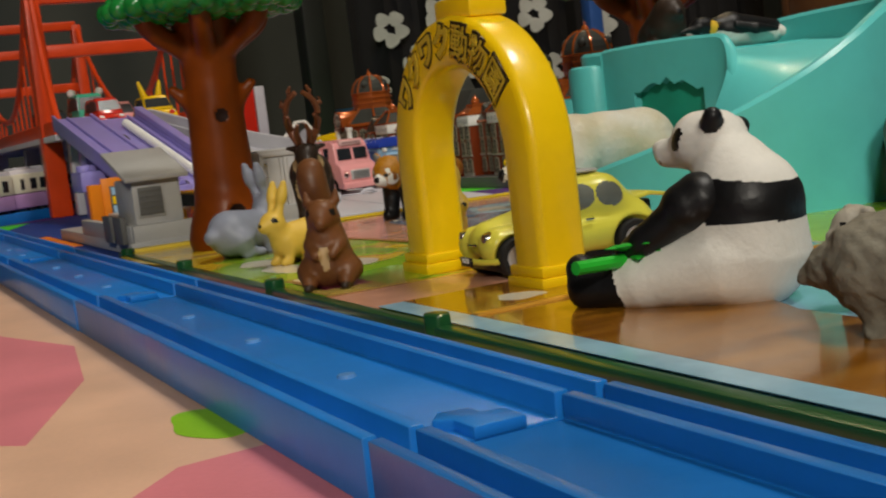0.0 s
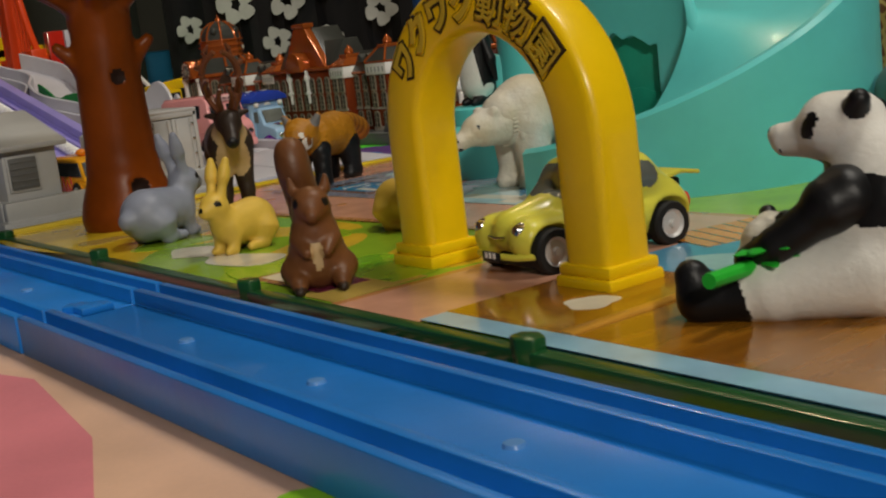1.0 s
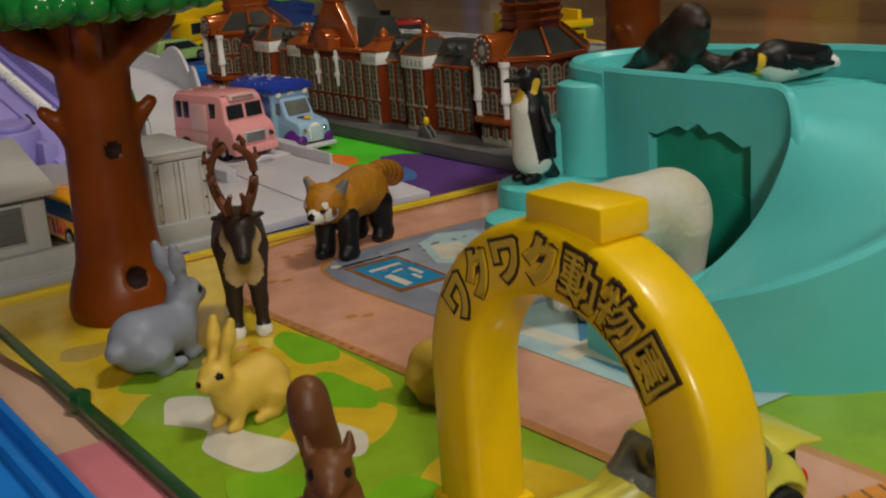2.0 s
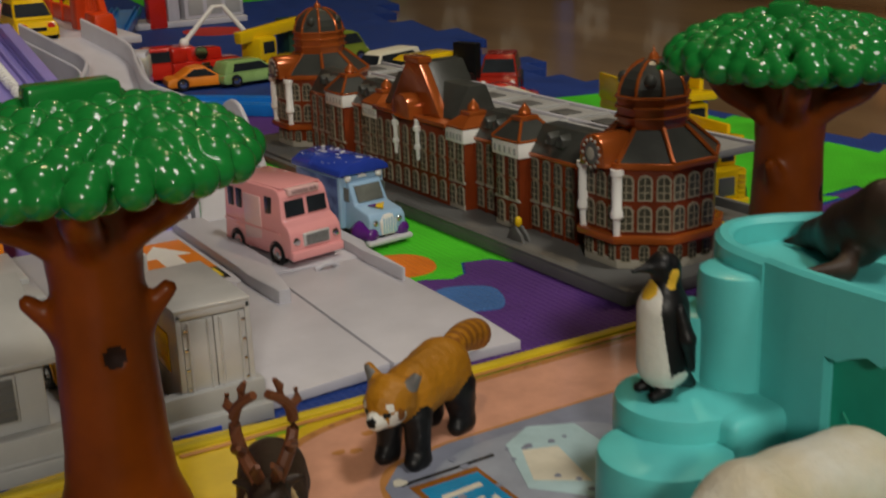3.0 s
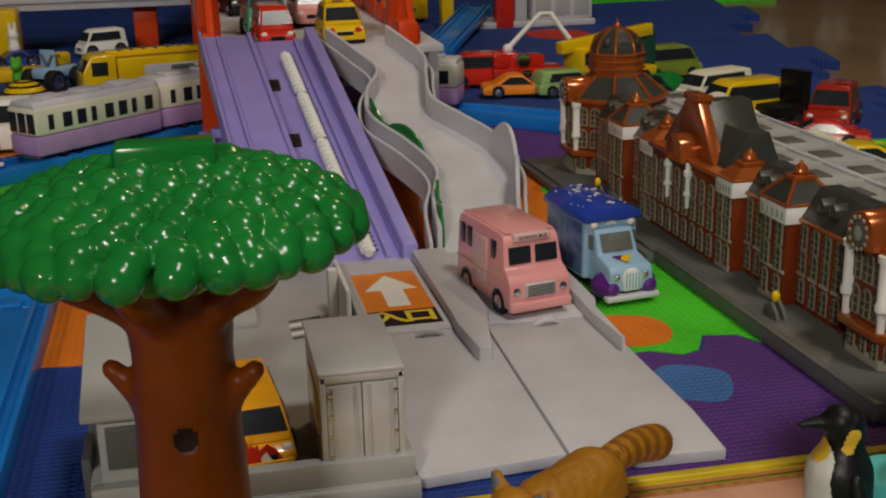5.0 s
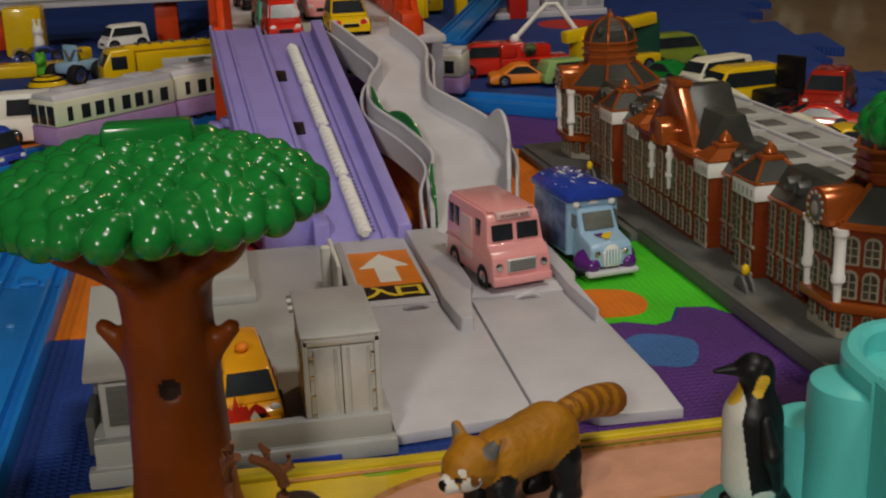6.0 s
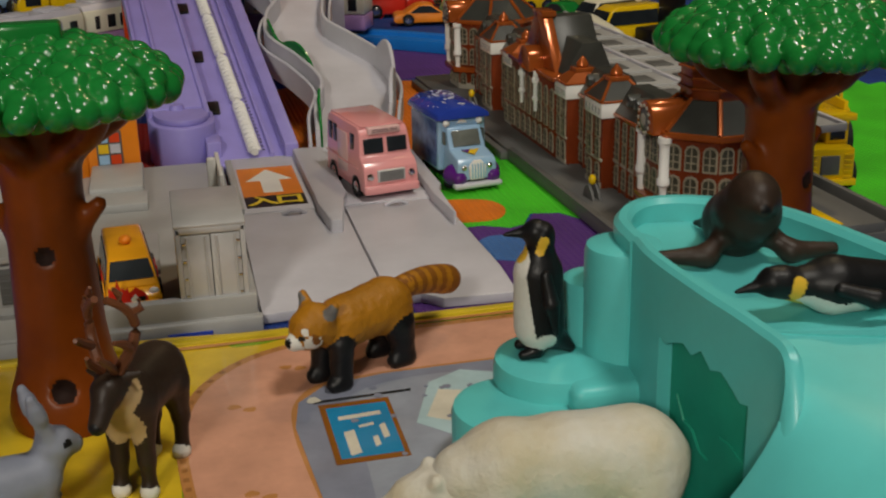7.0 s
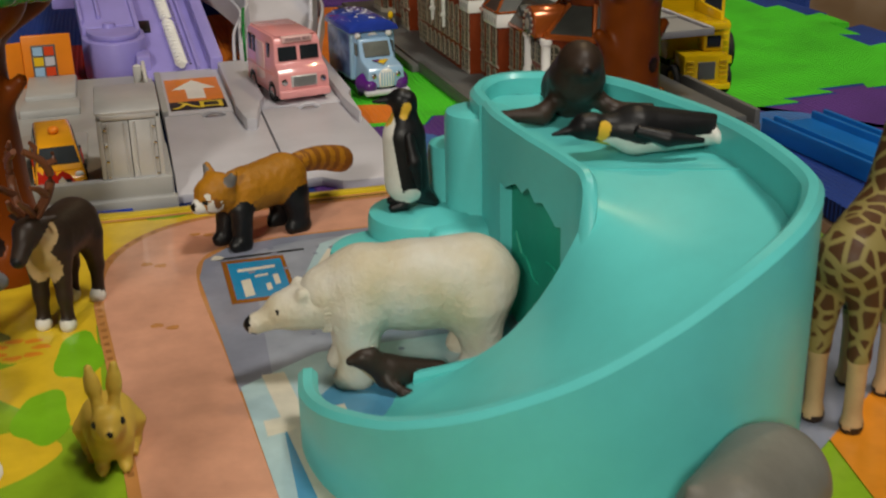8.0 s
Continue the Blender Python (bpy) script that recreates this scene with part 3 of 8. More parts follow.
# sign post print
printed("sign_frame", patch([(12.0, 23.9), (14.3, 23.9), (14.35, 27.9), (12.0, 27.9)]), "brown")
printed("sign_panel", patch([(12.2, 24.2), (14.15, 24.2), (14.2, 27.6), (12.2, 27.6)]), "sign", "blue printed sign")
for k, (bx, by, bw, bl) in enumerate(((13.2, 26.8, 1.4, 0.25), (12.7, 25.1, 0.35, 1.5), (13.8, 25.6, 0.2, 0.9), (13.45, 25.0, 0.18, 0.6), (13.3, 26.1, 0.5, 0.15))):
    printed("sign_bar", patch([(bx - bw / 2, by - bl / 2), (bx + bw / 2, by - bl / 2 + 0.1), (bx + bw / 2, by + bl / 2 + 0.1), (bx - bw / 2, by + bl / 2)]), "white")
printed("post", patch([(11.85, 28.05), (15.2, 28.15), (15.2, 28.3), (11.85, 28.2)]), "dark")
printed("post_cap", spot(11.9, 28.3, 0.22), "white")
printed("red_fish", spot(14.9, 22.2, 0.9, 0.45), "red")
printed("red_fish", spot(15.1, 22.2, 0.5, 0.25), "white")
for k in range(26):
    printed("pebble", spot(random.uniform(12.4, 19), random.uniform(18.8, 29), random.uniform(0.06, 0.14)), "rock")
# wooden deck at the entrance, pale edge, white stone
printed("pale_edge", patch([(0.22, -33), (0.95, -33), (0.95, 3.95), (0.22, 3.95)]), "sky")
printed("deck", patch([(0.95, 0.3), (5.9, 0.3), (5.9, 3.98), (0.95, 3.98)]), WOOD_PRINT, "brown wood print")
printed("deck", patch([(0.95, -14), (4.6, -14), (5.0, -6), (6.5, -2), (5.9, 0.0), (0.95, 0.0)]), WOOD_PRINT, "brown wood print")
printed("white_stone", spot(3.0, 1.5, 0.62, 0.55), "white")
printed("pond", patch([(5.9, -3), (11, -2), (13, 3.8), (9, 3.9), (5.9, 3.9)]), "water")
printed("pond_light", patch([(6.2, 0.5), (7.6, -1.6), (8.4, 0.8), (7.2, 2.6)], 5), "ice")
printed("bridge_print", patch([(8.3, 2.9), (8.9, 5.0), (12.8, 4.2), (12.0, 2.0)]), "orange", "orange plank bridge print")
for k in range(9):
    t = k / 8
    printed("bridge_line", patch([(8.3 + 3.7 * t, 2.9 - 0.9 * t), (8.9 + 3.9 * t, 5.0 - 0.8 * t), (8.99 + 3.9 * t, 4.98 - 0.8 * t), (8.39 + 3.7 * t, 2.88 - 0.9 * t)]), "brown")
printed("brick_path", patch([(5.2, -12), (9, -12), (9.4, -7.4), (6, -7.2)]), "orange")

# the printed vinyl mat under the railway
vinyl = thing("vinyl_mat", 0, 0, 0, 0, "pink and peach printed vinyl play mat under the railway", "play mat", kind="structure")
part("mat_sheet", rbox(-70, 3, -70, 33, -1.25, -0.32, 0.05), VINYL["peach"], vinyl)
VL = [-0.32]


def mat_print(name, bm_at, colour):
    VL[0] += 0.006
    part(name, bm_at(VL[0]), VINYL[colour], vinyl, smooth=0)


mat_print("pink_area", patch([(-60, 26), (-9.6, 20), (-6.5, 9.5), (-7.2, 4), (-9.2, -1.5), (-14, 4), (-60, 10)]), "pink")
mat_print("pink_area", patch([(-7.4, -5.4), (-5.4, -5.2), (-2, -9), (-2, -40), (-12, -40), (-8.8, -7)]), "pink")
mat_print("green_spot", spot(-5.95, -2.9, 0.95, 1.25), "leaf")
mat_print("green_spot", spot(-13, 15, 2.2), "leaf")
mat_print("yellow_spot", spot(-0.9, -1.3, 0.5, 0.8), "yellow")
mat_print("yellow_spot", spot(-1.0, -4.6, 0.8, 1.3), "yellow")
mat_print("pink_area", patch([(-2.4, -30), (-0.1, -30), (-0.1, -6), (-2.4, -6)]), "pink")
mat_print("magenta_patch", patch([(-2.1, 12.6), (-0.1, 12.2), (-0.1, 7.4), (-1.7, 7.2)]), "magenta")
mat_print("white_ring", spot(-0.95, 9.7, 0.75, 1.1), "white")
mat_print("white_ring", patch([(-2.4, 7.1), (-0.1, 7.2), (-0.1, 5.7), (-2.4, 5.2)], 0), "white")
mat_print("pink_area", patch([(-2.4, 20), (-0.1, 20), (-0.1, 13), (-2.4, 13)]), "pink")
for k in range(9):
    y = -0.4 + k * 0.62
    mat_print("zebra_stripe", patch([(-2.2, y), (-1.2, y + 0.5), (-0.2, y + 0.2), (-0.2, y + 0.42), (-1.2, y + 0.85), (-2.2, y + 0.3)], 4), "dark")

# foam puzzle mats
FOAM = {k: foam("foam_" + k, v) for k, v in dict(blue=(0.016, 0.05, 0.26), green=(0.07, 0.60, 0.02), purple=(0.10, 0.035, 0.22), orange=(0.78, 0.20, 0.012), red=(0.50, 0.03, 0.02), sea=(0.06, 0.17, 0.45)).items()}


def teeth(a, b, n=6, depth=1.1):
    """Puzzle teeth between two corners."""
    a, b = np.array(a, float), np.array(b, float)
    d = b - a
    nrm = np.array((-d[1], d[0])) / np.linalg.norm(d)
    out = []
    for i in range(n):
        for t, h in ((0.0, 0), (0.30, 0), (0.22, 1), (0.78, 1), (0.70, 0)):
            out.append(tuple(a + d * (i + t) / n + nrm * depth * h * (1 if i % 2 else -1)))
    return out


def foam_tile(name, pts, colour, top, label):
    tagged(part(name, prism(pts, -1.28, top, 0), FOAM[colour], smooth=0), label, "foam mat", kind="structure")


foam_tile("foam_mat_base", [(-90, 33), (38, 33.0), (38, -20), (62, -20)] + teeth((62, -20), (60, 78), 9, 2.2) + teeth((60, 78), (66, 110), 4, 2) + teeth((66, 110), (120, 300), 9, 3) + [(-90, 300)], "blue", -0.36, "blue interlocking foam floor mats")
foam_tile("foam_mat_green", [(20.5, 45.2)] + [(22.4, 45.3), (23.6, 44.6), (24.4, 44.9), (25.2, 46.4), (26.6, 46.1), (27.2, 45.0)] + [(36, 45.0), (36, 63), (21.5, 63)], "green", -0.32, "bright green foam mat beside the station")
foam_tile("foam_mat_purple", [(17, 34.9), (36, 34.9), (36, 44.95), (27.15, 44.95), (26.5, 46.0), (25.3, 46.3), (24.5, 44.8), (23.6, 44.5), (22.4, 45.2), (17, 45.1)], "purple", -0.325, "purple foam mat beside the ramp")
foam_tile("foam_mat_orange", [(19, 56), (22.6, 56.5), (24.0, 62.8), (28.5, 63.2), (28.2, 79), (20, 81), (12, 78), (12, 57)], "orange", -0.31, "orange foam mat under the slide")
foam_tile("foam_blob", [tuple(p) for p in smooth_line([(20.6, 46.0), (23.3, 45.9), (24.2, 47.6), (23.4, 49.2), (20.6, 49.4), (20.6, 46.0)], 5)[:-1]], "orange", -0.29, "small orange foam puzzle piece")
foam_tile("foam_blob", [tuple(p) for p in smooth_line([(21.6, 40.5), (23.4, 40.0), (24.4, 42.4), (22.6, 43.6), (21.4, 42.6), (21.6, 40.5)], 5)[:-1]], "sea", -0.29, "small blue foam puzzle piece")
foam_tile("foam_blob", [tuple(p) for p in smooth_line([(25.6, 69.6), (27.2, 69.8), (27.3, 71.8), (25.8, 72.2), (25.6, 69.6)], 4)[:-1]], "green", -0.29, "small green foam puzzle piece")
foam_tile("foam_mat_purple_far", [(24, 80), (38, 82), (40, 96), (26, 97), (20, 88)], "purple", -0.325, "purple foam mat behind the station")
foam_tile("foam_mat_red", [(4.5, 52.5), (15.5, 52.5), (15.5, 72), (4.5, 72)], "red", -0.33, "red foam mat under the lilac ramp")
foam_tile("foam_mat_orange_left", [(-9, 50.4), (0.8, 49.7), (0.8, 64), (-9, 65)], "orange", -0.325, "orange foam mat beside the parking deck")
foam_tile("foam_mat_green_left", [(-26, 70), (-3, 72), (3, 90), (-10, 92), (-26, 90)], "green", -0.325, "green foam mat behind the big tree")
foam_tile("foam_mat_orange_far", [(-20, 88), (-3, 88), (4, 93), (-8, 98), (-20, 98)], "orange", -0.315, "orange foam mat below the railway curve")
foam_tile("foam_mat_purple_left", [(-4, 90), (12, 92), (12, 112), (-3, 104)], "purple", -0.31, "purple foam mat below the railway curve")
foam_tile("foam_mat_green_right", [(40.5, 43.0)] + teeth((40.5, 43), (58, 44.5), 3, 1.0) + teeth((58, 44.5), (59, 80), 5, 1.4) + [(40.5, 82)], "green", -0.33, "bright green foam mat behind the station")
foam_tile("foam_mat_purple_right", [(39.5, 20)] + [(60, 20)] + [(58.4, 44.1)] + teeth((58.4, 44.1), (40.5, 42.6), 3, -0.9), "purple", -0.335, "purple foam mat beside the blue railway")
foam_tile("foam_blob", [(42.2 + 2.6 * math.cos(a), 38.6 + 2.6 * math.sin(a)) for a in np.arange(24) * math.pi / 12], "sea", -0.325, "round blue foam puzzle piece")
foam_tile("foam_blob", [(50 + 4 * math.cos(a), 146 + 5 * math.sin(a)) for a in np.arange(20) * math.pi / 10], "red", -0.34, "round red foam puzzle piece")
foam_tile("foam_mat_green_far", [(52, 178), (98, 182), (112, 230), (60, 232)], "green", -0.325, "green foam mat at the far end")

# black curtain with white blossoms, cupboard and posts along the far side of the room
CLOTH = material("black_curtain_cloth", (0.012, 0.012, 0.014), rough=0.85, var=0.2, grain=300, patch=12)
BLOSSOM = material("grey_white_print", (0.50, 0.52, 0.50), rough=0.85, var=0.2, grain=200, patch=10)
curtain = thing("curtain", 0, 0, 0, 0, "black cloth curtain printed with large white blossoms", "curtain")
CA, CB = np.array((90.0, 216.0)), np.array((178.0, 186.0))
wave = []
for i in range(61):
    q = CA + (CB - CA) * i / 60
    w = 1.6 * math.sin(i * 0.9) + 0.7 * math.sin(i * 2.1)
    wave.append((q[0] + 0.35 * w, q[1] + w, 2.0, 120.0))
part("cloth", strip_wall(wave, 0.4), CLOTH, curtain)
cu, cn = (CB - CA) / np.linalg.norm(CB - CA), np.array((-0.35, -0.94))
for fx, fz, fr in ((14.4, 17, 4.4), (25, 16.5, 4.0), (4.5, 13, 3.0), (8.5, 25, 4.2), (20, 27, 4.4), (31.5, 20, 4.2), (11.5, 8, 3.4), (22, 8.5, 3.4), (33, 7.5, 3.4), (40, 25, 4.2), (45, 13, 4.0), (54, 21, 4.4), (61, 9, 4.0), (68, 24, 4.2), (76, 14, 4.4), (30, 36, 4.5), (12, 38, 4.5), (50, 37, 4.5)):
    c = CA + cu * fx
    flower = bmesh.new()
    for k in range(5):
        a = k * 1.2566 + fx
        pts = []
        for j in range(14):
            b = j / 14 * 2 * math.pi
            rr = fr * (0.42 + 0.05 * math.cos(3 * b))
            u, v = 0.58 * fr * math.cos(a) + rr * 0.9 * math.cos(b), 0.58 * fr * math.sin(a) + rr * 0.9 * math.sin(b)
            pts.append((u, v))
        m = Matrix(((cu[0], 0, cn[0], c[0] + cn[0] * (3.0 + 0.05 * k)), (cu[1], 0, cn[1], c[1] + cn[1] * (3.0 + 0.05 * k)), (0, 1, 0, fz), (0, 0, 0, 1)))
        prism(pts, 0, 0.05, bm=flower, m=m)
    part("blossom", flower, BLOSSOM, curtain, smooth=0)
tagged(part("pillar", rbox(62, 68, 236, 244, -1.3, 200, 0.5), material("pale_post_paint", (0.55, 0.56, 0.52), rough=0.6, var=0.08, grain=80, patch=6)), "pale painted post before the wall", "post", kind="structure")
tagged(part("dark_frame", rbox(82, 87, 222, 228, -1.3, 150, 0.4), material("dark_frame_paint", (0.02, 0.022, 0.02), rough=0.5, grain=90, patch=8)), "dark upright frame beside the curtain", "frame", kind="structure")
cupboard = thing("cupboard", 0, 0, 0, 0, "brown wooden cupboard with shelves against the wall", "cupboard")
CUP_WOOD = planked("cupboard_wood", (0.16, 0.065, 0.025), (0.24, 0.10, 0.04), along="X", scale=9, rough=0.35)
part("carcass", rbox(152, 230, 150, 152, -1.3, 90, 0.3), CUP_WOOD, cupboard)
for sz in (4, 22, 42, 64, 88):
    part("shelf", rbox(152, 230, 128, 150, sz, sz + 2, 0.3), CUP_WOOD, cupboard)
for sx in (152, 190, 228):
    part("upright", rbox(sx, sx + 2, 128, 150, -1.3, 90, 0.3), CUP_WOOD, cupboard)
for bx, bz, bw, bh, bc in ((156, 6, 14, 13, ORANGE), (172, 6, 12, 9, CAB_YELLOW), (160, 24, 20, 11, WHITE), (192, 24, 22, 14, RED), (194, 6, 18, 12, NAVY), (158, 44, 24, 15, FUR_TAN), (196, 44, 26, 12, CREAM)):
    tagged(part("storage_box", rbox(bx, bx + bw, 131, 147, bz, bz + bh, 0.8), bc), "small storage box on a cupboard shelf", "box")
blue_post = tagged(part("blue_post", rbox(107, 110, 150, 153, -1.3, 90, 0.8), material("blue_post_paint", (0.03, 0.10, 0.34), rough=0.5, grain=90, patch=8)), "blue upright post standing on the floor", "post")
tagged(part("blue_box", rbox(96, 118, 246, 262, -1.3, 10, 1.2), material("teal_bin_plastic", (0.02, 0.2, 0.36), rough=0.4, grain=60, patch=8)), "teal blue plastic bin on the floor", "bin")
tagged(part("red_box", rbox(125, 155, 245, 262, -1.3, 8, 1.2), material("red_bin_plastic", (0.5, 0.03, 0.02), rough=0.4, grain=60, patch=8)), "red plastic bin on the floor", "bin")

# ---- the entrance arch ----
def build_arch():
    arch = thing("entrance_arch", 4.66, 5.95, 0, 0, "yellow plastic zoo entrance arch with dark lettering", "arch")
    inner, outer, spring = 2.58, 4.1, 3.5      # half widths and the height where the bow starts
    depth = 0.72
    prof = []                                    # section across the bow: (across, depth)
    for a in range(0, 360, 18):
        c, s = math.cos(radians(a)), math.sin(radians(a))
        prof.append((math.copysign(abs(c) ** 0.38, c), math.copysign(abs(s) ** 0.38, s)))
    path = [(-1, z) for z in np.linspace(0.55, spring, 6)] + [(a, None) for a in np.linspace(180, 0, 37)] + [(1, z) for z in np.linspace(spring, 0.55, 6)]
    b, rings = bmesh.new(), []
    mid, half = (inner + outer) / 2, (outer - inner) / 2
    for p, q in path:
        ring = []
        for u, v in prof:
            r = mid + half * u
            if q is None:
                y, z = r * math.cos(radians(p)), spring + r * math.sin(radians(p)) * 0.965
            else:
                y, z = p * r, q
            ring.append(b.verts.new((v * depth, y, z)))
        rings.append(ring)
    n = len(prof)
    for a, c in zip(rings, rings[1:]):
        for k in range(n):
            b.faces.new((a[k], a[(k + 1) % n], c[(k + 1) % n], c[k]))
    b.faces.new(rings[0])
    b.faces.new(rings[-1])
    part("bow", b, YELLOW, arch)
    for s in (-1, 1):
        part("foot", rbox(-0.86, 0.86, s * mid - half - 0.14, s * mid + half + 0.14, 0.0, 0.34, 0.07), YELLOW, arch)
        part("foot_collar", rbox(-0.79, 0.79, s * mid - half - 0.07, s * mid + half + 0.07, 0.34, 0.62, 0.06), YELLOW, arch)
    part("top_block", rbox(-0.5, 0.7, -1.35, 0.75, 7.25, 7.92, 0.12), YELLOW, arch)
    ink = material("dark_brown_ink", (0.035, 0.018, 0.006), rough=0.4, var=0.1)
    face = material("letter_yellow", (0.62, 0.43, 0.03), rough=0.4, var=0.08)
    chars = "ワクワク動物園"
    for i, ch in enumerate(chars):
        a = radians(37 + i * 17.6)
        r = mid - 0.02
        y, z = r * math.cos(a), spring + 0.965 * r * math.sin(a)
        # upright axis points outwards along the bow; seen from the front (-x) the row runs from +y to -y
        up = Vector((0, math.cos(a), math.sin(a)))
        nrm = Vector((-1, 0, 0))
        right = up.cross(nrm)
        m = Matrix(((right.x, up.x, nrm.x, -depth * 0.985), (right.y, up.y, nrm.y, y), (right.z, up.z, nrm.z, z), (0, 0, 0, 1)))
        if i >= 4:
            letters("letter_plate", ch, 1.0, 0.03, ink, arch, m, offset=0.085)
            letters("letter", ch, 1.0, 0.05, face, arch, m, offset=0.004)
        else:
            letters("letter_plate", ch, 0.98, 0.03, ink, arch, m, offset=0.10)
            letters("letter", ch, 0.98, 0.05, face, arch, m, offset=0.035)
    return arch


build_arch()


# ---- blue railway track ----
def rail_section():
    """Half profile points (across, height) of the track, from one side to the other."""
    half = [(1.95, 0.0), (1.95, 0.95), (1.72, 0.95), (1.72, 0.48), (1.27, 0.48), (1.27, 0.95), (1.02, 0.95), (1.02, 0.58)]
    return [(-x, z) for x, z in half] + half[::-1]


def track_piece(pts, name="rail_piece", parent=None, clip=True):
    b, sec = bmesh.new(), rail_section()
    p = [np.array(q, float) for q in pts]
    rings = []
    for i, q in enumerate(p):
        d = p[min(i + 1, len(p) - 1)][:2] - p[max(i - 1, 0)][:2]
        d = d / np.linalg.norm(d)
        rings.append([b.verts.new((q[0] + d[1] * u, q[1] - d[0] * u, q[2] + v)) for u, v in sec])
    for a, c in zip(rings, rings[1:]):
        for k in range(len(sec)):
            b.faces.new((a[k], a[(k + 1) % len(sec)], c[(k + 1) % len(sec)], c[k]))
    b.faces.new(rings[0])
    b.faces.new(rings[-1])
    bmesh.ops.recalc_face_normals(b, faces=b.faces[:])
    sharp = [e for e in b.edges if e.calc_face_angle(0) > 0.9]
    bmesh.ops.bevel(b, geom=sharp, offset=0.04, segments=2, affect="EDGES", profile=0.5)
    ob = part(name, b, BLUE, parent)
    return ob


railway = thing("toy_railway", 0, 0, 0, 0, "long blue plastic toy railway track on the mats", "railway track")
TX, TZ = -3.95, -0.31
for k in range(5):
    y0 = -31.6 + k * 21.9
    track_piece([(TX - 0.02 * k, y0 + 0.05, TZ), (TX - 0.02 * k, y0 + 21.8, TZ)], parent=railway)
    for s in (y0 + 0.1,):
        part("joint_tongue", prism([(TX - 0.35, s - 0.1), (TX - 0.35, s + 0.5), (TX - 0.6, s + 0.7), (TX - 0.35, s + 1.05), (TX + 0.15, s + 0.95), (TX + 0.15, s + 0.6), (TX + 0.5, s + 0.5), (TX + 0.5, s - 0.1)], TZ + 0.55, TZ + 0.75, 0.04), BLUE, railway)
    for u in (5.5, 11, 16.5):
        part("rivet", lathe([(0.0, 0.65), (0.16, 0.64), (0.2, 0.56)], 12, m=Matrix.Translation((TX, y0 + u, TZ))), material("pale_rivet_blue", (0.10, 0.28, 0.62), rough=0.3) if k == 0 and u == 5.5 else bpy.data.materials["pale_rivet_blue"], railway)
# far curve crossing behind the ramps, raised a little
CURVE = smooth_line([(-27, 64), (-14.6, 78.6), (-3.4, 89.4), (6.4, 98.2), (15, 100.6), (23.5, 97.8), (31, 91.8), (37.5, 84)], 8)
curve_thing = thing("railway_curve", 0, 0, 0, 0, "blue plastic toy railway curve behind the ramps", "railway track")
for k in range(4):
    seg = CURVE[k * 14:k * 14 + 15]
    track_piece([(p[0], p[1], TZ) for p in seg], parent=curve_thing)
side_track = thing("railway_siding", 0, 0, 0, 0, "blue plastic toy railway siding beside the station", "railway track")
track_piece([(41.8, 37.4, TZ), (43.8, 16, TZ), (45.2, -6, TZ)], parent=side_track)
far_track = thing("railway_slope", 0, 0, 0, 0, "blue plastic toy railway slope far behind", "railway track")
track_piece([(31.6, 131.8, -0.2), (37.2, 145.7, 0.5), (42.9, 159.6, 1.4)], parent=far_track)


# ---- broad trees ----
def build_tree():
    tree = thing("toy_tree", 0, 0, 0, 0, "plastic tree with a knobbly green crown and brown trunk", "tree", "toy trees")
    trunk = [limb((0, 0, 0.55), (0, 0, 0.6), 1.9, 1.85), limb((0, 0, 0.6), (0, 0, 2.2), 1.85, 1.38), limb((0, 0, 1.6), (0, 0, 8.6), 1.45, 1.16), limb((0, 0, 8.4), (0, 0, 10.3), 1.16, 1.5)]
    for k in range(6):
        c, s = math.cos(k * 1.047 + 0.2), math.sin(k * 1.047 + 0.2)
        pts = smooth_line([(0.7 * c, 0.7 * s, 8.7), (1.6 * c, 1.6 * s, 9.35), (2.5 * c, 2.5 * s, 9.9), (3.0 * c, 3.0 * s, 10.55)], 3)
        trunk += [limb(tuple(p), tuple(q), 0.38, 0.38) for p, q in zip(pts, pts[1:])]
    for a in (-20, 168):
        c, s = math.cos(radians(a)), math.sin(radians(a))
        trunk.append(limb((1.0 * c, 1.0 * s, 6.5), (1.75 * c, 1.75 * s, 7.3), 0.36, 0.24))
    holes = [((-0.1, -1.40, 5.95), 0.34), ((-0.05, -1.68, 1.6), 0.38)]
    me = organic(trunk, cuts=holes, paints=[dot(x, y, z, r * 1.06, 1) for (x, y, z), r in holes], res=0.12, k=0.3)
    part("trunk", me, [BROWN, HOLE], tree)
    crown, top = [], lambda r: 10.42 + 1.7 * math.sqrt(max(0, 1 - (r / 4.35) ** 2))
    for k, (ring, n) in enumerate(((0.0, 1), (0.75, 6), (1.5, 12), (2.2, 17), (2.85, 21), (3.4, 25), (3.85, 28), (4.12, 30))):
        for i in range(n):
            a = 2 * math.pi * (i + 0.5 * (k % 2)) / n
            a += 0.05 * math.sin(i * 5.1 + k * 2.3)
            crown.append(dot(ring * math.cos(a), ring * math.sin(a), top(ring) - 0.05 - 0.05 * (k == 7), 0.47 + 0.05 * math.sin(i * 2.7 + k)))
    for ring, n, z, r in ((3.3, 26, 10.72, 0.5), (2.3, 16, 11.0, 0.85), (1.2, 8, 11.15, 1.05), (0.0, 1, 11.2, 1.1)):
        crown += [dot(ring * math.cos(6.2832 * i / n), ring * math.sin(6.2832 * i / n), z, r) for i in range(n)]
    part("crown", organic(crown, res=0.085, k=0.07), [LEAF], tree)
    part("top_socket", rbox(-1.15, 1.15, -0.3, 0.8, 11.8, 12.8, 0.14), LEAF, tree)
    for a in (100,):
        part("crown_tab", rbox(3.7, 4.75, -0.5, 0.5, 10.38, 10.55, 0.08, m=Matrix.Rotation(radians(a), 4, "Z")), LEAF, tree)
    return tree


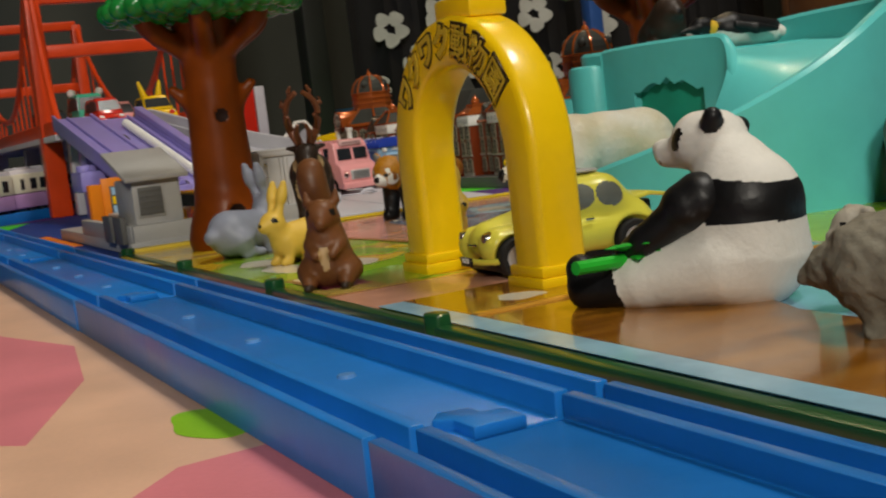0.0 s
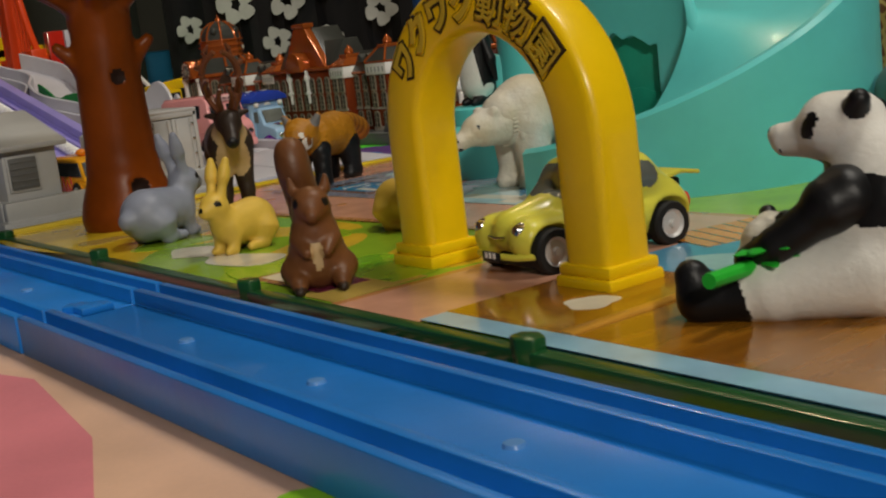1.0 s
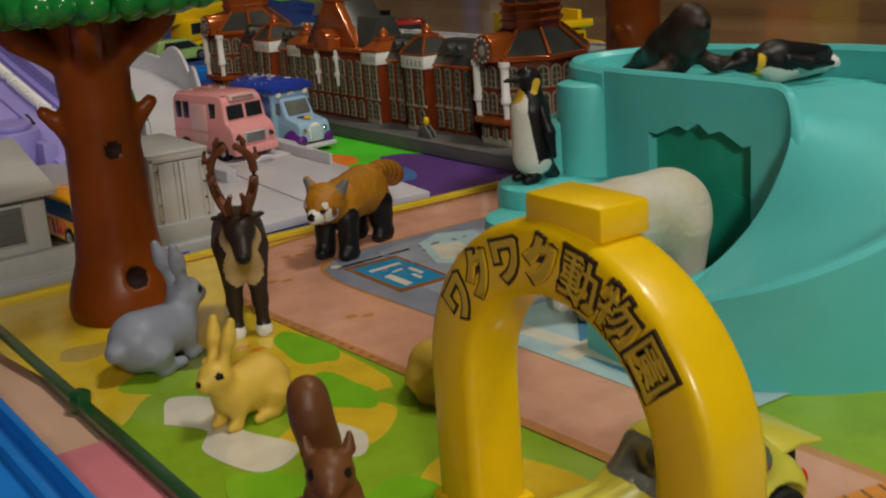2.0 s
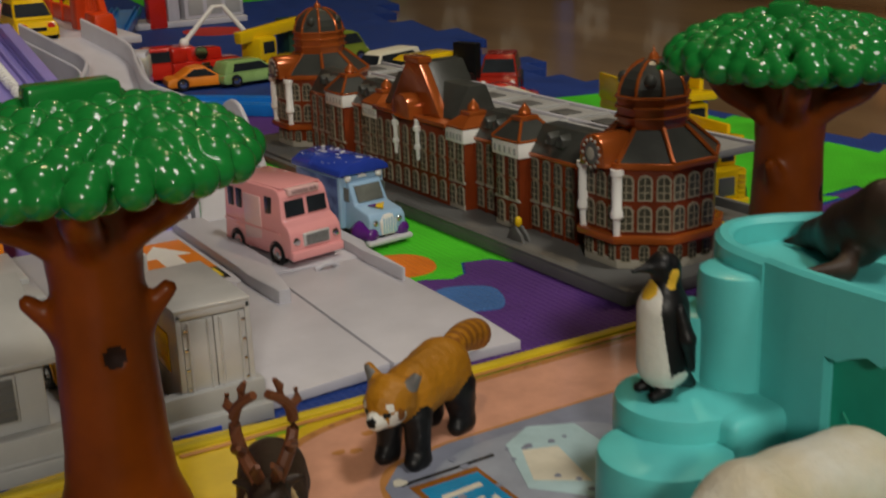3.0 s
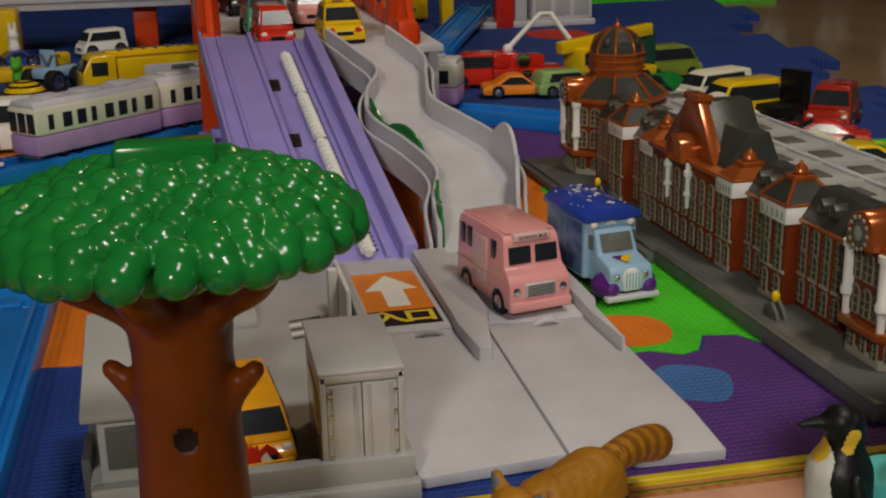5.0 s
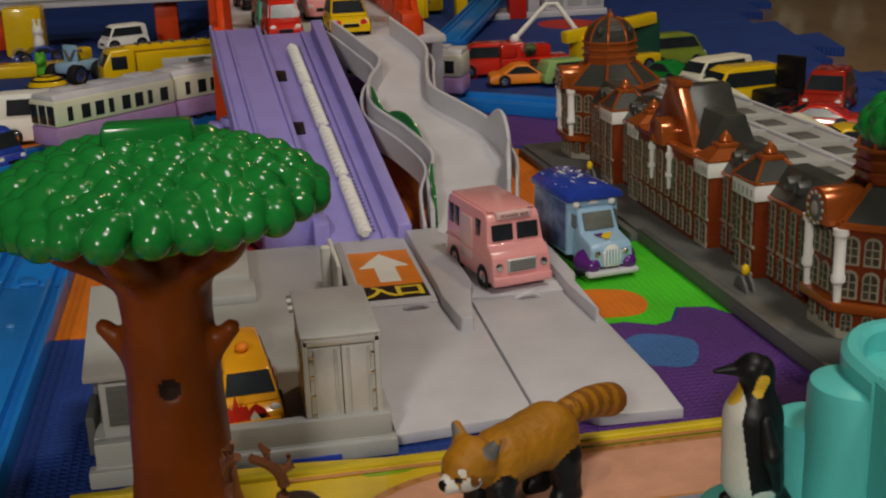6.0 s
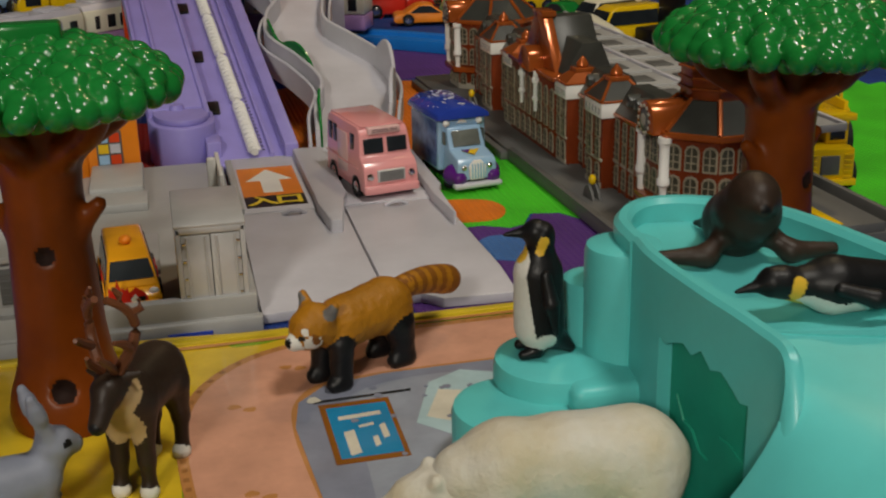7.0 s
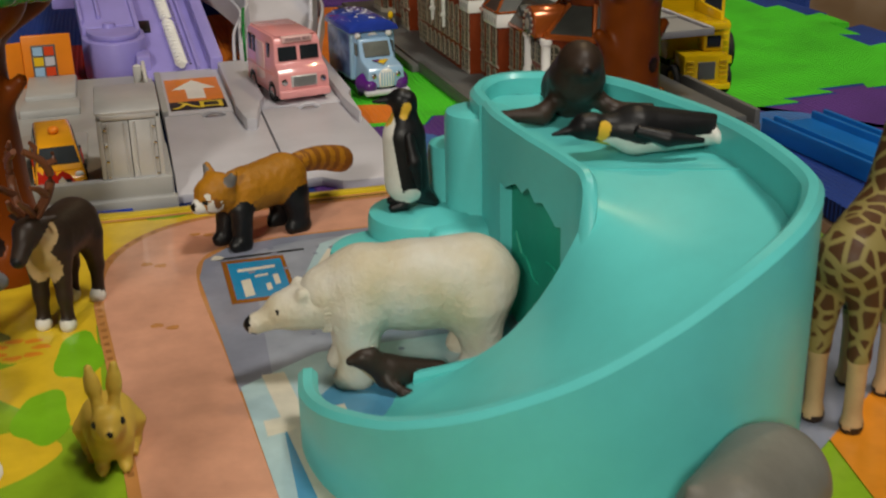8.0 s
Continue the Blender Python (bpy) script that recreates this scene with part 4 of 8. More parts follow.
tree_one = build_tree()
tree_one.matrix_basis = at(4.15, 29.7, 0, 0)
tree_two = copy_thing(tree_one, at(29.2, 29.9, 0, 35))
tagged(tree_two, "plastic tree with a knobbly crown behind the turquoise slide")


# ---- turquoise penguin slide ----
def build_slide():
    slide = thing("penguin_slide", 0, 0, 0, 0, "turquoise plastic spiral slide with stepped ice tower", "toy slide")
    cx, cy, R = 19.75, 13.6, 6.65
    # outer wall: from the exit tip round the front and the right up to the back
    angle = [166, 180, 195, 211, 222, 236, 250, 261, 273, 282, 295, 310, 325, 340]
    rim = [1.75, 1.95, 2.35, 2.85, 3.25, 3.85, 4.55, 5.15, 5.85, 6.35, 6.9, 7.25, 7.4, 7.4]
    outer = [(cx + R * math.cos(radians(a)), cy + R * math.sin(radians(a)), z) for a, z in zip(angle, rim)]
    outer += [(26.45, 14.0, 7.4), (26.6, 16.5, 7.35), (26.5, 19.5, 7.2), (25.6, 23.4, 7.1), (23.8, 25.3, 7.0), (22.2, 25.6, 6.95), (21.1, 24.4, 6.9), (20.9, 22.6, 6.85)]
    line = smooth_line(outer, 6)
    part("outer_wall", strip_wall([(p[0], p[1], 0.0, p[2]) for p in line], 0.55), TEAL, slide)
    # tower wall that faces the bear, with the cave, then curling down as the inner edge of the run
    inner = smooth_line([(20.9, 22.6, 6.9), (20.75, 21, 6.92), (20.9, 18.5, 6.92), (21.25, 16, 6.85), (21.35, 14.7, 6.65), (21.0, 14.05, 5.5), (20.3, 14.0, 3.9), (19.5, 14.35, 2.6), (18.6, 14.95, 1.6), (17.5, 15.7, 0.95), (16.6, 16.2, 0.6)], 6)
    wall = [(p[0], p[1], 0.0, p[2]) for p in inner]
    top_end = max(i for i, q in enumerate(wall) if q[1] > 19.9)
    low_end = min(i for i, q in enumerate(wall) if q[1] < 16.2)
    high, low = wall[:top_end + 1], wall[low_end:]
    mid = wall[top_end:low_end + 1]
    part("tower_wall", strip_wall(high, 0.42), TEAL, slide)
    part("inner_edge", strip_wall(low, 0.42), TEAL, slide)
    part("cave_lintel", strip_wall([(q[0], q[1], 5.15 + 0.16 * math.sin(q[1] * 6) - 0.12 * (q[1] - 18.2) ** 2, q[3]) for q in mid], 0.42), TEAL, slide)
    back = [wall[top_end - 1]] + mid + [wall[low_end + 1]]
    part("cave_lining", strip_wall([(q[0] + 0.34, q[1], 0.05, 5.9) for q in back], 0.24), TEAL_DARK, slide, "deep green cave lining")
    part("cave_relief", strip_wall([(q[0] + 0.21, q[1], 0.05, 2.6 + 0.5 * math.sin(q[1] * 2.3) + 0.25 * math.sin(q[1] * 5.1)) for q in mid[1:-1]], 0.1), TEAL_DARK, slide)
    # the run: ruled between the inner edge and the outer wall
    n = 44
    rows = []
    o_ang = np.linspace(20, -178, n)
    o_z = np.interp(np.linspace(0, 1, n), [0, 0.15, 0.3, 0.45, 0.6, 0.75, 0.9, 1.0], [6.25, 6.1, 5.7, 4.7, 3.5, 2.2, 1.0, 0.4])
    i_pts = smooth_line([(21.3, 17.0), (21.35, 15.6), (21.3, 14.8), (21.0, 14.2), (20.3, 14.1), (19.5, 14.4), (18.6, 15.0), (17.5, 15.75), (16.4, 16.3)], 8)
    i_idx = np.linspace(0, len(i_pts) - 1, n)
    i_z = np.interp(np.linspace(0, 1, n), [0, 0.25, 0.4, 0.5, 0.6, 0.7, 0.8, 0.9, 1.0], [6.25, 6.0, 5.4, 4.3, 3.1, 2.1, 1.2, 0.6, 0.2])
    for k in range(n):
        w = min(len(i_pts) - 2, int(i_idx[k]))
        q = i_pts[w] + (i_pts[w + 1] - i_pts[w]) * (i_idx[k] - w)
        a = radians(o_ang[k])
        ro = R - 0.2
        ox, oy = cx + ro * math.cos(a), cy + ro * math.sin(a)
        if o_ang[k] > -5:
            ox = 26.4
        row = []
        for j in range(9):
            t = j / 8
            row.append((q[0] + (ox - q[0]) * t, q[1] + (oy - q[1]) * t, i_z[k] + (o_z[k] - i_z[k]) * t - 0.35 * min(1, k / 8) * math.sin(math.pi * t)))
        rows.append(row)
    grid = np.array(rows)
    for _ in range(12):
        grid[1:-1, :-1] = 0.5 * grid[1:-1, :-1] + 0.25 * (grid[:-2, :-1] + grid[2:, :-1])
    part("run", sheet(grid.tolist(), 0.25), TEAL, slide)
    part("top_deck", prism([(21.0, 24.3), (22.2, 25.4), (23.8, 25.1), (25.5, 23.2), (26.4, 19.3), (26.5, 15.1), (21.3, 16.9), (20.9, 18.5), (20.8, 21)], 6.0, 6.24, 0), TEAL, slide)
    # front closing wall below the run is the outer wall; steps of the ice tower
    for nm, sx, sy, r, z in (("low_tier", 17.2, 22.6, 1.9, 2.1), ("low_step", 18.9, 23.9, 1.95, 2.85), ("middle_step", 20.95, 23.8, 1.2, 6.3), ("side_step", 20.4, 24.9, 1.0, 4.9)):
        part(nm, lathe([(0, z), (r - 0.25, z), (r - 0.06, z - 0.08), (r, z - 0.3), (r, 0.0)], 40, m=Matrix.Translation((sx, sy, 0))), TEAL, slide)
    part("low_step", rbox(18.6, 20.9, 21.4, 24.8, 0, 2.81, 0.3, 3), TEAL, slide)
    return slide


build_slide()


# ---- moulded animals ----
def sitting_panda():
    p = [limb((-1.15, 0, 1.2), (-1.3, 0, 2.1), 1.45, 1.22), limb((-1.25, 0, 2.1), (-1.05, 0, 2.8), 1.2, 0.86), limb((-1.05, 0, 2.8), (-0.8, 0, 3.25), 0.78, 0.5),
         limb((-0.72, 0, 3.52), (-0.35, 0, 3.5), 0.64, 0.66), limb((0.0, 0, 3.34), (0.55, 0, 3.28), 0.44, 0.32), limb((0.7, 0, 3.42), (0.78, 0, 3.42), 0.16, 0.14),
         limb((-0.95, 0.48, 3.9), (-1.02, 0.52, 4.02), 0.22, 0.21, 1), limb((-0.95, -0.5, 3.68), (-1.0, -0.54, 3.74), 0.21, 0.2, 1)]
    for s in (1, -1):
        p += [limb((-1.1, 0.8 * s, 0.9), (0.5, 1.35 * s, 0.66), 0.85, 0.62), limb((0.5, 1.35 * s, 0.62), (0.9, 1.45 * s, 0.58), 0.58, 0.52),
              limb((1.0, 1.5 * s, 0.55), (1.8, 1.7 * s, 0.5), 0.5, 0.48, 1), limb((1.8, 1.7 * s, 0.48), (1.95, 1.75 * s, 0.95), 0.42, 0.34, 1)]
    paints = [dot(0.95, 0, 3.46, 0.15, 1), limb((0.6, -0.5, 3.1), (0.6, 0.5, 3.1), 0.05, 0.05, 1)]
    for s in (1, -1):
        paints += [limb((-0.12, 0.62 * s, 3.72), (-0.02, 0.6 * s, 3.5), 0.16, 0.17, 1)]
    for k in range(-12, 13):
        paints.append(limb((-0.2, 0.11 * k, 2.4), (-2.7, 0.11 * k, 2.15), 0.52, 0.38, 1))
    ob = figure("panda_figure", p, [FUR_WHITE, FUR_BLACK], 5.2, -2.8, 0, 107, "black and white sitting panda figure on the wood print", "panda figure", paints=paints, res=0.055, k=0.16)
    for s in (1, -1):
        arm = [limb((-0.8, 0.95 * s, 2.3), (-0.6, 1.15 * s, 2.2), 0.62, 0.55), limb((-0.5, 1.2 * s, 2.1), (0.35, 1.45 * s, 1.5), 0.42, 0.36), limb((0.35, 1.45 * s, 1.5), (0.95, 1.35 * s, 1.2), 0.35, 0.28)]
        part("arm", organic(arm, res=0.075, k=0.08), [FUR_BLACK], ob, "black jointed arm")
    stalk = bmesh.new()
    tube([(0.3, 0.7, 1.15), (0.75, 1.3, 1.12), (1.03, 3.0, 1.18)], [0.14, 0.16, 0.15], 10, bm=stalk)
    for k, (dx, dy, dz) in enumerate(((-0.9, 0.3, 0.15), (-0.7, 0.6, 0.32), (-0.8, 0.1, -0.05), (-0.5, 0.7, 0.05), (0.2, 0.9, 0.25), (-0.2, 1.0, 0.3))):
        tube([(0.7, 1.2, 1.15), (0.7 + dx * 0.6, 1.2 + dy * 0.6, 1.18 + dz), (0.7 + dx, 1.2 + dy, 1.15 + dz * 1.2)], [0.07, 0.2, 0.04], 6, bm=stalk, flat=0.35)
    part("bamboo", stalk, BAMBOO, ob, "bright green bamboo stalk in its paws")


def baby_panda():
    p = [limb((-0.9, 0, 0.85), (0.3, 0, 0.95), 0.82, 0.75), limb((0.9, 0, 1.25), (1.05, 0, 1.2), 0.68, 0.62), limb((1.2, 0, 1.0), (1.6, 0, 0.9), 0.38, 0.28),
         dot(0.75, 0.52, 1.8, 0.22, 1), dot(0.75, -0.52, 1.8, 0.22, 1)]
    for s in (1, -1):
        p += [limb((0.25, 0.55 * s, 0.7), (0.7, 0.75 * s, 0.25), 0.34, 0.28, 1), limb((-1.0, 0.55 * s, 0.5), (-0.5, 0.85 * s, 0.25), 0.36, 0.28, 1)]
    paints = [limb((0.12, -1, 1.0), (0.12, 1, 1.0), 0.16, 0.16, 1), dot(1.9, 0, 0.95, 0.12, 1)] + [dot(1.45, 0.38 * s, 1.3, 0.17, 1) for s in (1, -1)]
    figure("panda_cub_figure", p, [FUR_BEAR, FUR_BLACK], 6.55, -1.45, 0, 152, "small cream and black panda cub figure beside the panda", "panda figure", paints=paints, res=0.055, k=0.14, size=0.86)


def polar_bear():
    p = [limb((-3.1, 0, 2.85), (-1.2, 0, 2.95), 1.55, 1.4), limb((-1.2, 0, 2.95), (0.4, 0, 3.05), 1.35, 1.35), limb((0.4, 0, 3.05), (1.5, 0, 3.0), 1.28, 0.9)]
    for s in (1, -1):
        p += [limb((0.7, 0.62 * s, 2.4), (0.75, 0.7 * s, 0.45), 0.84, 0.54), limb((0.75, 0.7 * s, 0.38), (1.2, 0.72 * s, 0.3), 0.42, 0.36),
              limb((-3.1, 0.72 * s, 2.3), (-3.3, 0.78 * s, 0.45), 0.98, 0.54), limb((-3.3, 0.78 * s, 0.4), (-2.8, 0.8 * s, 0.3), 0.42, 0.36)]
    p += [dot(-4.35, 0, 3.0, 0.3)]
    bear = figure("polar_bear_figure", p, [FUR_BEAR], 15.8, 17.65, 0, 178, "cream polar bear figure standing before the turquoise slide", "polar bear figure", res=0.1, k=0.35, size=0.95)
    head = [limb((1.3, 0, 2.75), (2.5, 0, 2.55), 0.98, 0.66), limb((2.5, 0, 2.7), (2.9, 0, 2.62), 0.62, 0.55), limb((2.9, 0, 2.52), (3.75, 0, 2.22), 0.48, 0.32), limb((3.85, 0, 2.22), (3.95, 0, 2.2), 0.25, 0.2, 1)]
    head += [dot(2.35, 0.5 * s, 3.24, 0.19) for s in (1, -1)]
    paints = [dot(4.05, 0, 2.26, 0.26, 1), limb((3.7, -0.3, 1.9), (3.9, 0.3, 1.9), 0.12, 0.12, 1)] + [dot(3.1, 0.44 * s, 2.74, 0.1, 1) for s in (1, -1)]
    part("head", organic(head, paints=paints, res=0.08, k=0.22), [FUR_BEAR, FUR_BLACK], bear)
    # pleated neck joint and round shoulder pivots
    pleats = bmesh.new()
    for a in range(0, 360, 10):
        c, q = math.cos(radians(a)), math.sin(radians(a))
        tube([(1.42, 0.96 * c, 2.74 + 0.96 * q), (1.75, 0.9 * c, 2.68 + 0.9 * q)], [0.06, 0.04], 5, bm=pleats)
    part("neck_joint", pleats, FUR_BEAR, bear, "pleated neck joint")
    for s in (1, -1):
        part("shoulder_pivot", ball(1.12, 0.9 * s, 2.25, 0.42, 0.24, 0.44), FUR_BEAR, bear)


def red_panda():
    p = [limb((-1.6, 0, 2.05), (0.2, 0, 2.0), 0.92, 0.82), limb((0.2, 0, 2.0), (0.9, 0, 2.05), 0.8, 0.6),
         limb((1.35, 0, 2.25), (1.5, 0, 2.2), 0.72, 0.66), limb((1.7, 0, 2.0), (2.15, 0, 1.9), 0.36, 0.26, 2)]
    for s in (1, -1):
        p += [limb((0.65, 0.45 * s, 1.5), (0.75, 0.5 * s, 0.3), 0.42, 0.34, 1), limb((0.75, 0.5 * s, 0.26), (1.05, 0.5 * s, 0.24), 0.3, 0.26, 1),
              limb((-1.7, 0.5 * s, 1.5), (-1.9, 0.55 * s, 0.32), 0.56, 0.36, 1), limb((-1.9, 0.55 * s, 0.28), (-1.5, 0.55 * s, 0.24), 0.32, 0.28, 1),
              limb((1.15, 0.55 * s, 2.65), (1.1, 0.78 * s, 3.0), 0.24, 0.14, 0)]
    paints = [dot(2.45, 0, 1.98, 0.17, 1), dot(1.25, 0.78, 2.82, 0.26, 4), dot(1.25, -0.78, 2.82, 0.26, 4)]
    for s in (1, -1):
        paints += [dot(1.8, 0.52 * s, 1.9, 0.3, 2), dot(1.92, 0.34 * s, 2.3, 0.15, 2), dot(2.05, 0.3 * s, 2.12, 0.11, 1), limb((1.75, 0.5 * s, 2.2), (1.6, 0.75 * s, 1.6), 0.12, 0.12, 3)]
    rp = figure("red_panda_figure", p, [FUR_RUST, FUR_BLACK, FUR_WHITE, FUR_RUST_DARK, FUR_ASH], 13.4, 29.9, 0, 211, "rust brown red panda figure with black legs on the path", "red panda figure", paints=paints, res=0.075, k=0.2, rough=0.022, size=1.08)
    tail = []
    pts = smooth_line([(-2.0, 0, 2.4), (-2.8, -0.1, 2.38), (-3.8, -0.3, 2.2), (-4.9, -0.5, 1.85)], 4)
    for i, (a, b) in enumerate(zip(pts, pts[1:])):
        tail.append(limb(tuple(a), tuple(b), 0.34 + 0.015 * i, 0.355 + 0.015 * i, (i % 2) * 3))
    part("tail", organic(tail, res=0.075, k=0.08), [FUR_RUST, FUR_BLACK, FUR_WHITE, FUR_RUST_DARK], rp, "ringed bushy tail")


def penguin_skin():
    p = [limb((0.0, 0, 0.95), (0.05, 0, 2.6), 0.78, 0.74), limb((0.05, 0, 2.6), (0.0, 0, 3.5), 0.66, 0.42), limb((0.0, 0, 3.8), (0.12, 0, 3.88), 0.44, 0.4),
         limb((0.4, 0, 3.9), (1.05, 0, 3.85), 0.2, 0.06), limb((-0.45, 0, 0.5), (-0.95, 0, 0.12), 0.42, 0.16)]
    for s in (1, -1):
        p += [limb((0.15, 0.36 * s, 0.22), (0.55, 0.4 * s, 0.12), 0.22, 0.16)]
    front = [limb((0.66, 0, 0.8), (0.7, 0, 2.9), 0.86, 0.6, 1), dot(0.5, 0, 3.2, 0.3, 2)] + [limb((-0.05, 0.42 * s, 3.72), (0.08, 0.44 * s, 3.42), 0.16, 0.13, 2) for s in (1, -1)] + [dot(-0.1, 0.72 * s, 0.55, 0.36, 1) for s in (1, -1)]
    front += [limb((0.2, 0.38 * s, 0.15), (0.7, 0.4 * s, 0.1), 0.3, 0.24, 0) for s in (1, -1)]
    return p, front


def flipper(parent, s):
    part("flipper", organic([limb((-0.05, 0.66 * s, 2.75), (-0.2, 0.86 * s, 1.9), 0.18, 0.24), limb((-0.2, 0.86 * s, 1.9), (-0.35, 0.9 * s, 1.0), 0.24, 0.1)], res=0.06, k=0.1), [FUR_BLACK], parent, "black jointed flipper")


PENG_YELLOW = material("penguin_yellow", (0.78, 0.48, 0.04), rough=0.45, var=0.1)


def penguins():
    p, front = penguin_skin()
    st = figure("penguin_figure", p, [FUR_BLACK, FUR_WHITE, PENG_YELLOW], 18.4, 24.1, 2.88, 172, "black and white standing emperor penguin figure on the step", "penguin figure", "penguin figures", paints=front, res=0.045, k=0.14)
    for k in (1, -1):
        flipper(st, k)
    q = [limb((-2.1, 0, 0.58), (0.6, 0, 0.8), 0.5, 0.8), limb((0.6, 0, 0.82), (1.6, 0, 0.9), 0.74, 0.48), limb((2.05, 0, 1.02), (2.3, 0, 1.04), 0.46, 0.42), limb((2.6, 0, 0.98), (3.3, 0, 0.86), 0.2, 0.06), limb((-2.2, 0, 0.5), (-3.2, 0, 0.42), 0.4, 0.12)]
    q += [limb((-2.0, 0.55 * k, 0.5), (-2.75, 0.62 * k, 0.55), 0.24, 0.2, 1) for k in (1, -1)]
    white = [limb((-1.7, k * 0.3, 0.05), (1.45, k * 0.3, 0.2), 0.62, 0.58, 1) for k in (-1, 0, 1)] + [dot(-2.3, 0.3, 0.5, 0.5, 1), dot(-2.3, -0.3, 0.5, 0.5, 1)] + [dot(1.5, 0, 0.3, 0.4, 1), dot(1.75, 0, 0.5, 0.34, 2)] + [limb((1.75, 0.45 * k, 1.1), (1.85, 0.42 * k, 0.75), 0.2, 0.16, 2) for k in (1, -1)]
    ly = figure("penguin_figure", q, [FUR_BLACK, FUR_WHITE, PENG_YELLOW], 24.45, 17.35, 6.28, 178, "black and white penguin figure lying on its belly", "penguin figure", "penguin figures", paints=white, res=0.05, k=0.16, size=0.95)
    for k in (1, -1):
        part("flipper", organic([limb((0.75, 0.72 * k, 0.95), (-0.1, 1.0 * k, 0.72), 0.2, 0.25), limb((-0.1, 1.0 * k, 0.72), (-1.2, 1.1 * k, 0.6), 0.25, 0.1)], res=0.06, k=0.1), [FUR_BLACK], ly, "black jointed flipper")


def sea_lion(name, x, y, z, rz, k, mat, label):
    p = [limb((-2.4, 0, 0.5), (-0.6, 0, 0.95), 0.45, 0.95), limb((-0.6, 0, 1.0), (0.3, 0, 1.6), 1.05, 0.95), limb((0.3, 0, 1.65), (0.6, 0, 2.1), 0.92, 0.78),
         limb((0.75, 0, 2.2), (0.95, 0, 2.2), 0.72, 0.6), limb((1.15, 0, 2.1), (1.5, 0, 2.05), 0.36, 0.24)]
    for s in (1, -1):
        p += [limb((0.2, 0.7 * s, 0.8), (0.6, 1.3 * s, 0.4), 0.34, 0.28), limb((0.6, 1.3 * s, 0.38), (0.5, 2.9 * s, 0.4), 0.34, 0.16), limb((-2.3, 0.15 * s, 0.35), (-3.1, 0.5 * s, 0.15), 0.26, 0.1)]
    p = [(tuple(k * u for u in a), tuple(k * u for u in b), ra * k, rb * k, m) for a, b, ra, rb, m in p]
    paints = [dot(1.72 * k, 0, 2.12 * k, 0.14 * k, 1)]
    figure(name, p, [mat, FUR_BLACK], x, y, z, rz, label, "sea lion figure", "sea lion figures", paints=paints, res=0.09 * k ** 0.5, k=0.25 * k)


def sea_lion_pup():
    p = [limb((-1.7, 0, 0.35), (-0.2, 0, 0.5), 0.24, 0.52), limb((-0.1, 0, 0.55), (0.4, 0, 0.95), 0.5, 0.38), limb((0.5, 0, 1.12), (0.62, 0, 1.14), 0.36, 0.34), limb((0.8, 0, 1.1), (1.02, 0, 1.08), 0.2, 0.14)]
    for s in (1, -1):
        p += [limb((0.0, 0.42 * s, 0.4), (-0.35, 0.8 * s, 0.16), 0.2, 0.14), limb((-0.35, 0.8 * s, 0.16), (-0.9, 1.05 * s, 0.12), 0.15, 0.08), limb((-1.7, 0.1 * s, 0.3), (-2.3, 0.35 * s, 0.14), 0.18, 0.08)]
    figure("sea_lion_pup_figure", p, [FUR_DARK, FUR_TAN, FUR_BLACK], 15.75, 16.5, 0.05, 184, "small dark sea lion pup at the slide exit", "sea lion figure", "sea lion figures", paints=[limb((0.55, 0, 0.35), (0.62, 0, 0.75), 0.3, 0.26, 1), dot(1.16, 0, 1.12, 0.07, 2)], res=0.055, k=0.14)


def rabbit(name, x, y, rz, mats, label, k=1.0):
    p = [limb((-0.75, 0, 0.85), (0.35, 0, 0.9), 0.78, 0.62), limb((0.75, 0, 1.35), (0.85, 0, 1.55), 0.42, 0.46), limb((1.05, 0, 1.62), (1.3, 0, 1.5), 0.36, 0.24), dot(-1.5, 0, 0.8, 0.28)]
    for s in (1, -1):
        p += [limb((0.45, 0.3 * s, 0.6), (0.62, 0.3 * s, 0.18), 0.26, 0.17), limb((0.6, 0.3 * s, 0.14), (0.85, 0.3 * s, 0.13), 0.15, 0.12), limb((-0.7, 0.5 * s, 0.6), (-0.55, 0.55 * s, 0.22), 0.5, 0.26), limb((-0.5, 0.55 * s, 0.16), (0.05, 0.55 * s, 0.14), 0.17, 0.14),
              limb((0.72, 0.2 * s, 1.95), (0.42, 0.32 * s, 3.0), 0.17, 0.12), limb((0.55, 0.27 * s, 2.5), (0.5, 0.29 * s, 2.7), 0.2, 0.18)]
    paints = [dot(1.1, 0.38 * s, 1.72, 0.11, 1) for s in (1, -1)] + [dot(1.5, 0, 1.58, 0.08, 1)]
    figure(name, p, mats, x, y, 0, rz, label, "rabbit figure", "rabbit figures", paints=paints, res=0.065, k=0.15, size=k)


